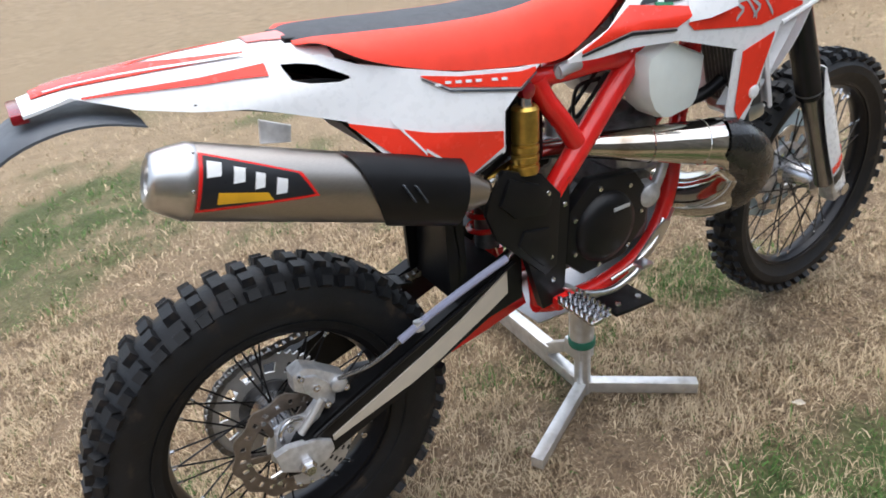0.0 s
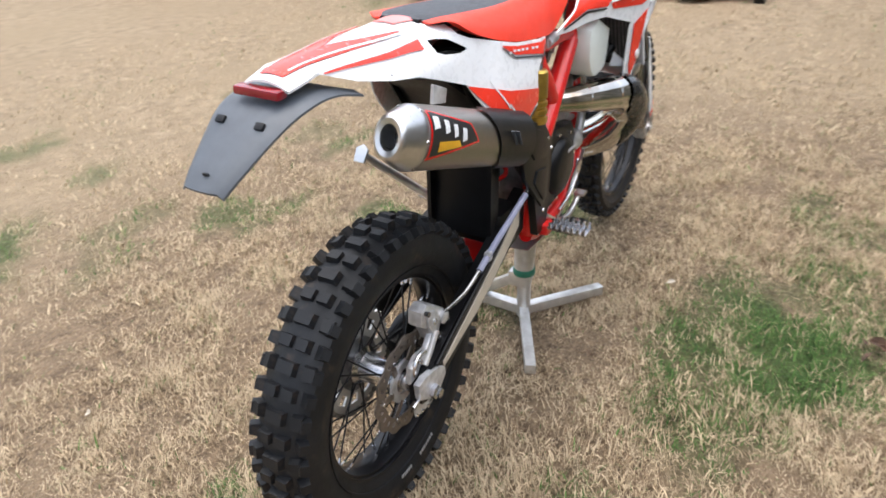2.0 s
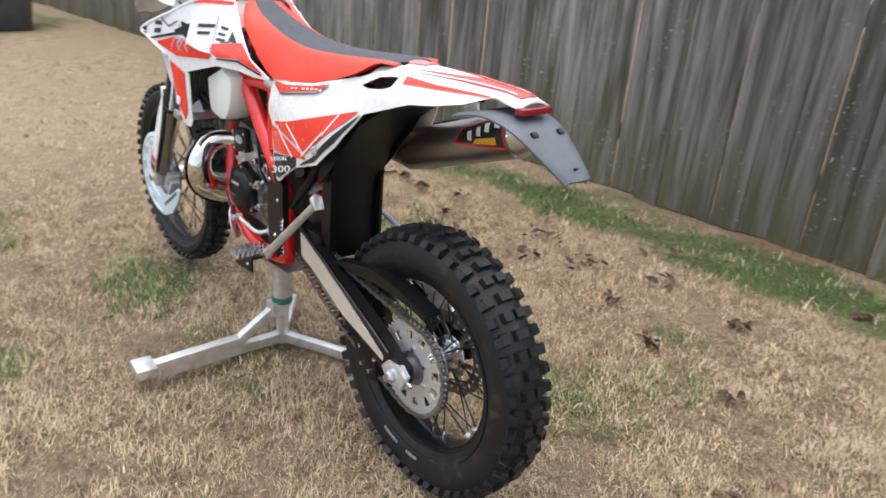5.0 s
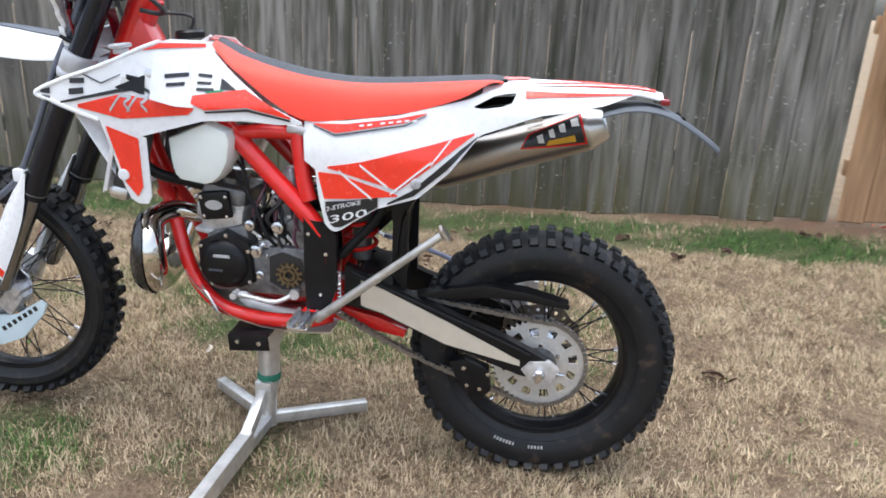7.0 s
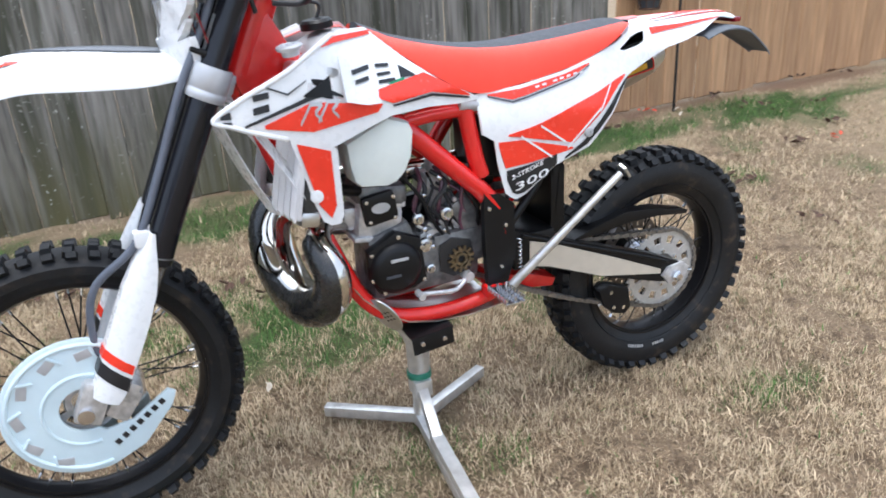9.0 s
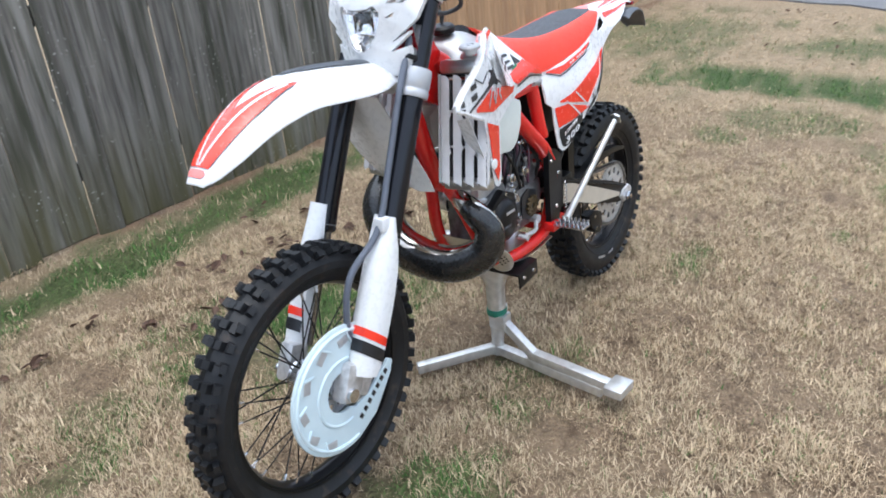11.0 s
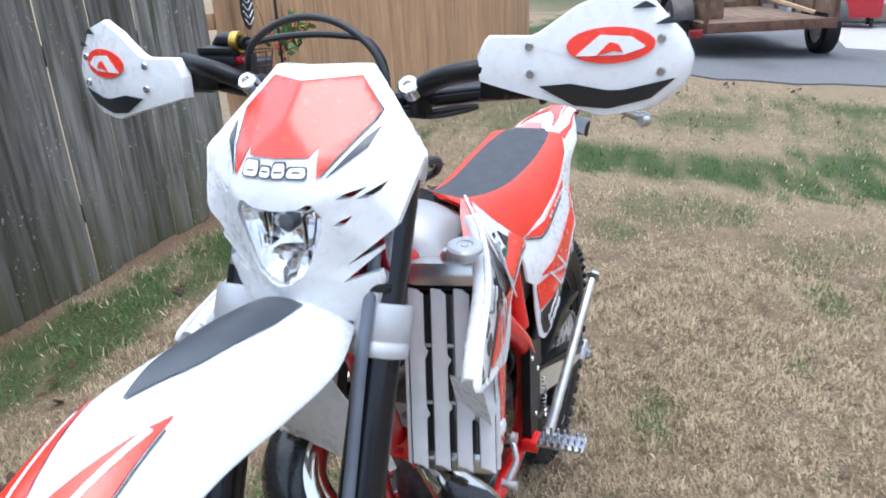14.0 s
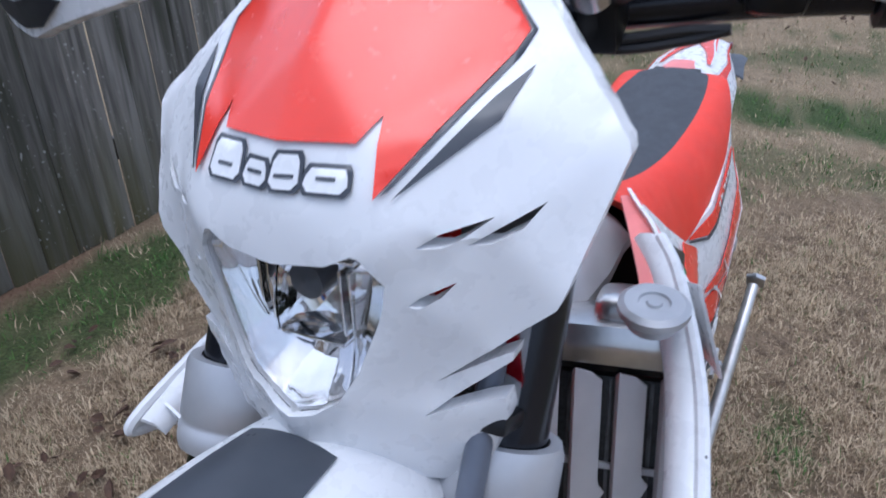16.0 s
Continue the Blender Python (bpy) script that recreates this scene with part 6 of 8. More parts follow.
def turned(name, geo, mat, parent=None, label="", sharp=38):
    return part(name, geo.moved(TURN), mat, parent or bike, label, sharp)


for s in (1, -1):
    y = 0.105 * s
    up = tube([(*fork_pt(t, y), r) for t, r in ((0, 0.0275), (0.01, 0.0285), (0.25, 0.0285), (0.27, 0.0300), (0.50, 0.0305), (0.57, 0.0305), (0.60, 0.0320), (0.63, 0.0320), (0.635, 0.026))], 0.03, 28, smooth=False)
    leg = turned("fork_leg", up, FORKBLACK, None, "black upside-down fork leg")
    turned("lower_tube", tube([fork_pt(0.63, y), fork_pt(0.93, y)], 0.0235, 24, smooth=False), FORKTUBE, leg, "grey fork stanchion")
    turned("wiper_ring", lathe([(0.0315, -0.003), (0.0327, 0), (0.0315, 0.003)], 28, fork_pt(0.615, y), tuple(FD)), ALUDARK, leg)
    turned("axle_foot", block((0.060, 0.046, 0.10), (0, 0, 0), 0.012, Matrix.Rotation(radians(-25), 4, "Y")).moved(Matrix.Translation((FX - 0.018, 0.096 * s, FZ + 0.02))), ALU, leg, "cast silver fork foot")
    turned("axle_nut", lathe([(0, 0), (0.017, 0), (0.017, 0.012), (0, 0.013)], 20, (FX, 0.115 * s, FZ), (0, s, 0)), STEEL, leg)
    turned("top_cap", lathe([(0, 0), (0.022, 0), (0.022, 0.012), (0.012, 0.016), (0, 0.016)], 24, fork_pt(0.0, y), tuple(-FD)), SATIN, leg)
    # white guard ahead of and outside the stanchion
    cross = [(-0.034, 0.028), (-0.024, 0.046), (0.0, 0.056), (0.022, 0.051), (0.036, 0.032), (0.042, 0.008), (0.040, -0.014)]
    rows = []
    for t, w in ((0.565, 0.15), (0.60, 0.40), (0.64, 0.70), (0.69, 0.92), (0.75, 1.0), (0.82, 1.0), (0.88, 0.96), (0.93, 0.86), (0.95, 0.70)):
        rows.append([tuple(fork_pt(t, y + s * cy * (0.75 + 0.25 * w), ca * w + (1 - w) * 0.03)) for cy, ca in cross])
    gd = turned("fork_guard", grid_shell(rows, 0.003, (-0.8, 0, -0.4)), WHITE, None, "white plastic fork guard with red and black stripes")
    for t0, t1, mt in ((0.832, 0.853, RED), (0.862, 0.892, INK)):
        st = [[tuple(fork_pt(t - 0.35 * (ca - 0.05), y + s * cy * 1.03, ca + 0.002)) for cy, ca in cross[1:]] for t in (t0, t1)]
        turned("guard_stripe", grid_shell(st, 0.001, (-0.8, 0, -0.4)), mt, gd)
    # silver lower clamp
    turned("fork_clamp", lathe([(0.0302, -0.034), (0.038, -0.034), (0.040, -0.028), (0.040, 0.010), (0.0385, 0.012), (0.0385, 0.016), (0.040, 0.018), (0.040, 0.028), (0.038, 0.034), (0.0302, 0.034)], 28, fork_pt(0.245, y), tuple(FD)), CLAMP, leg, "silver lower fork clamp", 50)
    turned("fork_clamp", lathe([(0.0286, -0.018), (0.034, -0.018), (0.036, -0.012), (0.036, 0.012), (0.034, 0.018), (0.0286, 0.018)], 28, fork_pt(0.032, y), tuple(FD)), CLAMP, leg)
    turned("fork_sticker", grid_shell([[tuple(fork_pt(t, y + s * math.sin(a) * 0.0300, math.cos(a) * 0.0300)) for a in np.linspace(0.0, 0.5, 6)] for t in (0.115, 0.185)], 0.0008, (0, 0, 0)), CLAMP, leg)
c0, c1 = fork_pt(0.245, 0), fork_pt(0.032, 0)
rotf = Matrix.Rotation(radians(-25.3), 4, "Y")
turned("lower_triple_clamp", block((0.075, 0.16, 0.05), c0 + Vector((-0.02, 0, -0.005)), 0.012, rotf), CLAMP, None, "silver lower triple clamp")
turned("upper_triple_clamp", block((0.085, 0.17, 0.028), c1 + Vector((-0.025, 0, 0)), 0.01, rotf), CLAMP, None, "silver upper triple clamp")
for s in (1, -1):
    turned("bar_mount", block((0.035, 0.03, 0.05), (1.045, 0.045 * s, 1.262), 0.008), ALUDARK)
turned("axle", lathe([(0, -0.10), (0.012, -0.10), (0.012, 0.10), (0, 0.10)], 16, (FX, 0, FZ)), STEEL)
# front brake parts on the left
turned("front_caliper", block((0.08, 0.05, 0.055), (FX - 0.075, 0.072, FZ - 0.012), 0.012, Matrix.Rotation(0.9, 4, "Y")).join(block((0.05, 0.055, 0.03), (FX - 0.095, 0.078, FZ + 0.015), 0.01, Matrix.Rotation(0.9, 4, "Y"))), ALU, None, "cast silver front brake caliper")
shape = [(FX + 0.164 * math.cos(a), FZ + 0.006 + 0.164 * math.sin(a)) for a in np.linspace(radians(118), radians(-100), 36)]
shape += [(FX - 0.10, FZ - 0.125), (FX - 0.172, FZ - 0.045), (FX - 0.184, FZ - 0.014), (FX - 0.168, FZ - 0.002), (FX - 0.085, FZ - 0.055), (FX - 0.03, FZ - 0.062)]
shape += [(FX + 0.052 * math.cos(a), FZ + 0.052 * math.sin(a)) for a in np.linspace(radians(-105), radians(112), 16)]
cover_plate = turned("disc_cover", side_plate(shape, 0.088, 0.010, 0.004), DISCGUARD, None, "pale blue-white front disc cover")
turned("cover_rim", tube([(FX + 0.150 * math.cos(a), 0.093, FZ + 0.006 + 0.150 * math.sin(a)) for a in np.linspace(radians(116), radians(-100), 40)], 0.005, 8, n=1), DISCGUARD, cover_plate)
turned("cover_rim", tube([(FX + 0.085 * math.cos(a), 0.093, FZ + 0.085 * math.sin(a)) for a in np.linspace(radians(112), radians(-100), 30)], 0.004, 8, n=1), DISCGUARD, cover_plate)
for a in np.linspace(radians(100), radians(-60), 6):
    m = Matrix.Translation((FX + 0.132 * math.cos(a), 0.0935, FZ + 0.132 * math.sin(a))) @ Matrix.Rotation(-a, 4, "Y")
    turned("cover_slot", block((0.020, 0.0015, 0.034), (0, 0, 0), 0.0006).moved(m @ Matrix.Rotation(0.35, 4, "Y")), CLAMP, cover_plate)
    turned("cover_rib", block((0.036, 0.005, 0.006), (0, 0, 0), 0.002).moved(m @ Matrix.Translation((0.004, 0.001, 0.018)) @ Matrix.Rotation(0.5, 4, "Y")), DISCGUARD, cover_plate)
for k in range(7):
    m = Matrix.Translation((FX - 0.045 - 0.0175 * k, 0.0938, FZ - 0.100 + 0.0118 * k)) @ Matrix.Rotation(radians(33), 4, "Y")
    turned("maker_bar", block((0.012, 0.0015, 0.014), (0, 0, 0), 0.0005).moved(m), INK, cover_plate)
turned("brake_hose", tube([(FX - 0.07, 0.085, FZ + 0.03), (FX - 0.05, 0.088, FZ + 0.15), (FX - 0.075, 0.095, FZ + 0.27), tuple(fork_pt(0.60, 0.112, 0.049)), tuple(fork_pt(0.45, 0.108, 0.044)), tuple(fork_pt(0.28, 0.106, 0.049)), tuple(fork_pt(0.16, 0.105, 0.042)), tuple(fork_pt(0.06, 0.100, 0.042)), tuple(fork_pt(-0.02, 0.075, 0.04)), (1.08, 0.0, 1.33)], 0.0082, 12), material("blue_grey_hose", (0.115, 0.13, 0.165), 0.35), None, "grey front brake hose")
turned("hose_bracket", block((0.03, 0.03, 0.035), fork_pt(0.585, 0.115, 0.042), 0.006), WHITE)
turned("hose_clip", block((0.056, 0.046, 0.012), fork_pt(0.192, 0.100, 0.026), 0.004, rotf), BLACK)

# front fender
FF = [(1.17, 1.062, 0.0577, 0.018), (1.24, 1.090, 0.078, 0.045), (1.32, 1.106, 0.096, 0.062), (1.43, 1.117, 0.097, 0.066), (1.53, 1.117, 0.094, 0.060), (1.61, 1.099, 0.0893, 0.054), (1.675, 1.069, 0.0818, 0.044), (1.735, 1.026, 0.067, 0.032), (1.772, 0.990, 0.0465, 0.018), (1.790, 0.970, 0.0242, 0.006)]


def ff(t, u, lift=0.0):
    """A point on the front fender: t from its rear to its tip, u across."""
    x, z, w, d = FFI(t)
    nx, nz = FFN(t)
    drop = d * abs(u) ** 2.2
    return (x + nx * (lift - drop), w * u, z + nz * (lift - drop))


FFD = smooth_path(FF, 6)


def FFI(t):
    k = np.linspace(0, 1, len(FFD))
    return [float(np.interp(t, k, FFD[:, c])) for c in range(4)]


def FFN(t):
    a, b = FFI(max(0, t - 0.02)), FFI(min(1, t + 0.02))
    d = Vector((b[0] - a[0], b[1] - a[1])).normalized()
    return -d.y, d.x


us = np.linspace(-1, 1, 15)
TURN = Matrix.Translation((0, 0.012, 0)) @ TURN
ffend = turned("front_fender", grid_shell([[ff(t, u) for u in us] for t in np.linspace(0, 1, 40)], 0.004, (0, 0, -1)), WHITE, None, "white front fender with red arrow graphics")


def ff_patch(rows, mt):
    turned("graphic", grid_shell([[ff(t, u, 0.003) for u in np.linspace(a, b, 6)] for t, a, b in rows], 0.001), mt, ffend)


for s in (1, -1):
    ff_patch([(t, s * np.interp(t, [0.44, 0.64, 0.87], [0.50, 0.0, 0.0]), s * np.interp(t, [0.44, 0.60, 0.70, 0.87], [0.51, 0.60, 0.58, 0.50])) for t in np.linspace(0.44, 0.87, 16)], RED)
    turned("trim_line", grid_shell([[ff(t, s * (np.interp(t, [0.46, 0.87], [0.47, 0.06]) + k), 0.0042) for k in (-0.028, 0.028)] for t in np.linspace(0.47, 0.865, 14)], 0.0008), WHITE, ffend)
    turned("trim_line", grid_shell([[ff(t, s * (np.interp(t, [0.44, 0.60, 0.70, 0.87], [0.53, 0.615, 0.595, 0.515]) + k), 0.003) for k in (0.0, 0.014)] for t in np.linspace(0.46, 0.868, 14)], 0.0008), INKGREY, ffend)
ff_patch([(t, -np.interp(t, [0.17, 0.25, 0.37, 0.445], [0.34, 0.36, 0.25, 0.02]), np.interp(t, [0.17, 0.25, 0.37, 0.445], [0.34, 0.36, 0.25, 0.02])) for t in np.linspace(0.165, 0.445, 14)], INKGREY)
ff_patch([(t, -np.interp(t, [0.885, 0.91, 0.945], [0.40, 0.56, 0.50]), np.interp(t, [0.885, 0.91, 0.945], [0.40, 0.56, 0.50])) for t in np.linspace(0.885, 0.945, 7)], PINK)

# headlight mask and bars, which stand a little askew to the forks
BARS = Matrix.Translation((0.008, -0.010, 0.007)) @ Matrix.Translation(HEAD) @ Matrix.Rotation(STEER + radians(2.2), 4, AXIS) @ Matrix.Translation(-HEAD)
TURN = Matrix.Translation((0.009, 0.003, 0.007))
LENS_C = (0.0, 1.165)

# folds of the mask: half width, height, how far ahead
FOLDS = [
    (0.0, 1.353, 1.150), (0.068, 1.349, 1.112), (0.111, 1.301, 1.140), (0.156, 1.250, 1.170), (0.136, 1.184, 1.212), (0.070, 1.126, 1.232),
    (0.112, 1.150, 1.218), (0.066, 1.108, 1.238), (0.108, 1.110, 1.215), (0.090, 1.050, 1.212), (0.0, 1.055, 1.258),
    (0.0, 1.302, 1.208), (0.0, 1.262, 1.242), (0.044, 1.260, 1.234), (0.0, 1.236, 1.257), (0.055, 1.240, 1.246), (0.100, 1.272, 1.190),
    (0.0, 1.203, 1.264), (0.052, 1.212, 1.257), (0.060, 1.195, 1.252), (0.034, 1.128, 1.262), (0.0, 1.110, 1.272), (0.066, 1.222, 1.250), (0.104, 1.222, 1.220),
]
fold_pts = FOLDS + [(-y, z, x) for y, z, x in FOLDS if y > 0]
fold_v, _, fold_f, _, _, _ = delaunay_2d_cdt([Vector((y, z)) for y, z, x in fold_pts], [], [], 0, 1e-6)
fold_h = [min(fold_pts, key=lambda q: (q[0] - v.x) ** 2 + (q[1] - v.y) ** 2)[2] for v in fold_v]


def mask_x(y, z):
    """How far ahead the mask stands, between its folds."""
    best, far = 1.2, 9.0
    for f in fold_f:
        (ay, az), (by, bz), (cy, cz) = (fold_v[i] for i in f)
        den = (bz - cz) * (ay - cy) + (cy - by) * (az - cz)
        if abs(den) < 1e-10:
            continue
        u = ((bz - cz) * (y - cy) + (cy - by) * (z - cz)) / den
        v = ((cz - az) * (y - cy) + (ay - cy) * (z - cz)) / den
        w = 1 - u - v
        out = max(0, -u, -v, -w)
        if out < far:
            far, best = out, u * fold_h[f[0]] + v * fold_h[f[1]] + w * fold_h[f[2]]
    return best


def inside(p, poly):
    hit = False
    for (y0, z0), (y1, z1) in zip(poly, poly[1:] + poly[:1]):
        if (z0 > p[1]) != (z1 > p[1]) and p[0] < y0 + (p[1] - z0) * (y1 - y0) / (z1 - z0):
            hit = not hit
    return hit


def dense(poly, step):
    out = []
    for (y0, z0), (y1, z1) in zip(poly, poly[1:] + poly[:1]):
        k = max(1, int(math.hypot(y1 - y0, z1 - z0) / step))
        out += [(y0 + (y1 - y0) * i / k, z0 + (z1 - z0) * i / k) for i in range(k)]
    return out


def mask_sheet(outline, holes=(), lift=0.0, thick=0.004, step=0.007, back=0.0, soften=0):
    """A sheet on the mask's surface inside an outline of (y, z), with openings cut through it."""
    loops = [dense(list(q), step) for q in (outline, *holes)]
    pts, edges = [], []
    for q in loops:
        edges += [(len(pts) + i, len(pts) + (i + 1) % len(q)) for i in range(len(q))]
        pts += q
    lo, hi = [min(p[k] for p in loops[0]) for k in (0, 1)], [max(p[k] for p in loops[0]) for k in (0, 1)]
    for i, y in enumerate(np.arange(lo[0], hi[0], step)):
        for z in np.arange(lo[1] + (i % 2) * step / 2, hi[1], step):
            if inside((y, z), loops[0]) and not any(inside((y, z), q) for q in loops[1:]) and min((p[0] - y) ** 2 + (p[1] - z) ** 2 for p in pts[: sum(map(len, loops))]) > (0.5 * step) ** 2:
                pts.append((float(y), float(z)))
    v, _, f, _, _, _ = delaunay_2d_cdt([Vector(p) for p in pts], edges, [], 0, 1e-7)
    keep = []
    for t in f:
        c = (sum(v[i].x for i in t) / len(t), sum(v[i].y for i in t) / len(t))
        if inside(c, loops[0]) and not any(inside(c, q) for q in loops[1:]):
            keep.append(tuple(t))
    x = [mask_x(*p) for p in v]
    near = collections.defaultdict(set)
    for t in keep:
        for i in t:
            near[i] |= set(t) - {i}
    for _ in range(soften):
        x = [0.5 * h + 0.5 * sum(x[j] for j in near[i]) / len(near[i]) if near[i] else h for i, h in enumerate(x)]
    count = collections.Counter()
    for t in keep:
        for i, j in zip(t, t[1:] + t[:1]):
            count[(i, j)] += 1
    rim = [(i, j) for i, j in count if (j, i) not in count]
    n = len(v)
    edge_of = {i for e in rim for i in e}
    g = Geo().add([(x[i] + lift, p.x, p.y) for i, p in enumerate(v)] + [(x[i] + lift - thick - (back if i in edge_of else 0), p.x, p.y) for i, p in enumerate(v)], keep + [tuple(i + n for i in t[::-1]) for t in keep] + [(j, i, i + n, j + n) for i, j in rim])
    return g


def star(poly, n):
    """Where rays from the lens's middle leave a closed outline."""
    out = []
    for a in np.linspace(0, 2 * math.pi, n, endpoint=False):
        d = (math.sin(a), math.cos(a))
        best = None
        for (y0, z0), (y1, z1) in zip(poly, poly[1:] + poly[:1]):
            ey, ez = y1 - y0, z1 - z0
            den = d[0] * ez - d[1] * ey
            if abs(den) < 1e-9:
                continue
            r = ((y0 - LENS_C[0]) * ez - (z0 - LENS_C[1]) * ey) / den
            k = ((y0 - LENS_C[0]) * d[1] - (z0 - LENS_C[1]) * d[0]) / den
            if r > 0 and -1e-6 <= k <= 1 + 1e-6 and (best is None or r < best):
                best = r
        out.append((LENS_C[0] + d[0] * best, LENS_C[1] + d[1] * best))
    return out


def mirror_loop(half):
    return half + [(-y, z) for y, z in half[::-1] if y > 0]


def flipped(poly):
    return [(-y, z) for y, z in poly]


outline = mirror_loop([(0.0, 1.353), (0.066, 1.350), (0.070, 1.347), (0.154, 1.255), (0.156, 1.249), (0.138, 1.188), (0.134, 1.178), (0.074, 1.130), (0.114, 1.152), (0.113, 1.146), (0.068, 1.108), (0.108, 1.119), (0.109, 1.106), (0.092, 1.052), (0.088, 1.050), (0.0, 1.055)])
lens_line = mirror_loop([(0.0, 1.203), (0.030, 1.205), (0.044, 1.212), (0.049, 1.211), (0.059, 1.196), (0.056, 1.180), (0.042, 1.143), (0.029, 1.122), (0.014, 1.112), (0.0, 1.110)])
VENTS = [
    [(0.073, 1.2155), (0.083, 1.2215), (0.104, 1.2270), (0.090, 1.2165), (0.084, 1.2145)],
    [(0.093, 1.2135), (0.105, 1.2205), (0.124, 1.2310), (0.116, 1.2200), (0.104, 1.2140)],
    [(0.068, 1.1835), (0.074, 1.1885), (0.089, 1.1950), (0.082, 1.1865), (0.075, 1.1825)],
]
mask = turned("headlight_mask", mask_sheet(outline, [lens_line] + VENTS + [flipped(q) for q in VENTS], 0, 0.0035, 0.006, 0.010, 2), WHITE, None, "white headlight mask with red field and dark vents", 28)


def mask_graphic(poly, mt, name="graphic", lift=0.0022, two=True):
    for q in (poly, flipped(poly))[: 2 if two else 1]:
        turned(name, mask_sheet(q, (), lift, 0.0008, 0.005, 0, 0), mt, mask, sharp=60)


RED_FIELD = mirror_loop([(0.0, 1.338), (0.064, 1.339), (0.096, 1.302), (0.093, 1.294), (0.055, 1.240), (0.047, 1.272), (0.040, 1.262), (0.0, 1.262)])
mask_graphic(RED_FIELD, RED, lift=0.0026, two=False)
mask_graphic([(0.068, 1.334), (0.099, 1.302), (0.096, 1.292), (0.060, 1.243), (0.057, 1.241), (0.093, 1.294), (0.097, 1.302), (0.067, 1.335)], INKGREY)
mask_graphic([(0.062, 1.239), (0.098, 1.268), (0.104, 1.288), (0.092, 1.277)], INKGREY)
# plain shapes for the maker's script above the lamp: pale blocks with dark rims
for y0, y1, top in ((-0.045, -0.0215, 1.2580), (-0.0200, -0.0020, 1.2525), (-0.0010, 0.0160, 1.2570), (0.0170, 0.042, 1.2520)):
    def chip(e):
        k = 0.003
        return [(y0 - e + k, 1.2405 - e), (y0 - e, 1.2405 - e + k), (y0 - e + 0.001, top + e - k), (y0 - e + k, top + e), (y1 + e - k, top + e), (y1 + e - 0.001, top + e - k), (y1 + e, 1.2405 - e + k), (y1 + e - k, 1.2405 - e)]
    mask_graphic(chip(0.0010), INKGREY, "script_rim", 0.0024, False)
    mask_graphic(chip(-0.0008), WHITE, "script_block", 0.0032, False)
    m0 = (y0 + y1) / 2
    mask_graphic([(m0 - 0.005, 1.2466), (m0 - 0.005, 1.2480), (m0 + 0.005, 1.2480), (m0 + 0.005, 1.2466)], INKGREY, "script_gap", 0.0040, False)
# dull red sheet added for the frame seen through the openings, and dark bracket
for s in (1, -1):
    turned("inner_panel", grid_shell([[(1.195 - 0.2 * abs(z - 1.16), s * y, z) for y in (0.060, 0.08, 0.105)] for z in (1.085, 1.12, 1.16)], 0.003, (-1, 0, 0)), REDLENS, mask)
    turned("inner_bracket", grid_shell([[(1.185 - 0.25 * abs(y - 0.09), s * y, z) for y in (0.066, 0.09, 0.118)] for z in (1.178, 1.205, 1.232)], 0.003, (-1, 0, 0)), ALUDARK, mask)
# lamp
inner = star(lens_line, 180)
lens_rows = []
for k in np.linspace(0, 1, 6):
    row = [(mask_x(0, 1.165) - 0.006 + 0.008 * (1 - k * k) + (mask_x(LENS_C[0] + (a - LENS_C[0]) * k, LENS_C[1] + (b - LENS_C[1]) * k) - mask_x(0, 1.165)) * 0.9, LENS_C[0] + (a - LENS_C[0]) * max(k, 0.002), LENS_C[1] + (b - LENS_C[1]) * max(k, 0.002)) for a, b in inner]
    lens_rows.append(row + row[:1])
lamp = turned("headlight", grid_shell([[(p[0] - 0.055 + 0.05 * (k / 5) ** 2, p[1] * 0.99, LENS_C[1] + (p[2] - LENS_C[1]) * 0.99) for p in r] for k, r in enumerate(lens_rows)], 0.002, (-1, 0, 0)), REFLECTOR, None, "clear headlight with faceted chrome reflector")
lens = turned("lens", grid_shell(lens_rows, 0.0025, (-1, 0, 0)), LENSGLASS, lamp, "clear lens")
lens.visible_shadow = False
turned("bulb_shield", lathe([(0, 0), (0.012, 0), (0.011, 0.016), (0, 0.018)], 20, (1.222, 0, 1.180), (1, 0, 0)), INKGREY, lamp)
for zz in (1.145, 1.198):
    turned("reflector_step", block((0.03, 0.07 if zz > 1.15 else 0.045, 0.003), (1.226, 0, zz), 0.001), REFLECTOR, lamp)
for y in (-0.030, -0.024, 0.024, 0.030):
    turned("reflector_rib", block((0.028, 0.002, 0.040), (1.226, y, 1.172), 0.0006), REFLECTOR, lamp)
turned("mask_chin", grid_shell([[(x - 0.03 * u * u, w * u, z + 0.02 * (1 - u * u)) for u in np.linspace(-1, 1, 11)] for x, z, w in ((1.250, 1.052, 0.070), (1.225, 1.046, 0.080), (1.18, 1.05, 0.088))], 0.004), WHITE, mask)
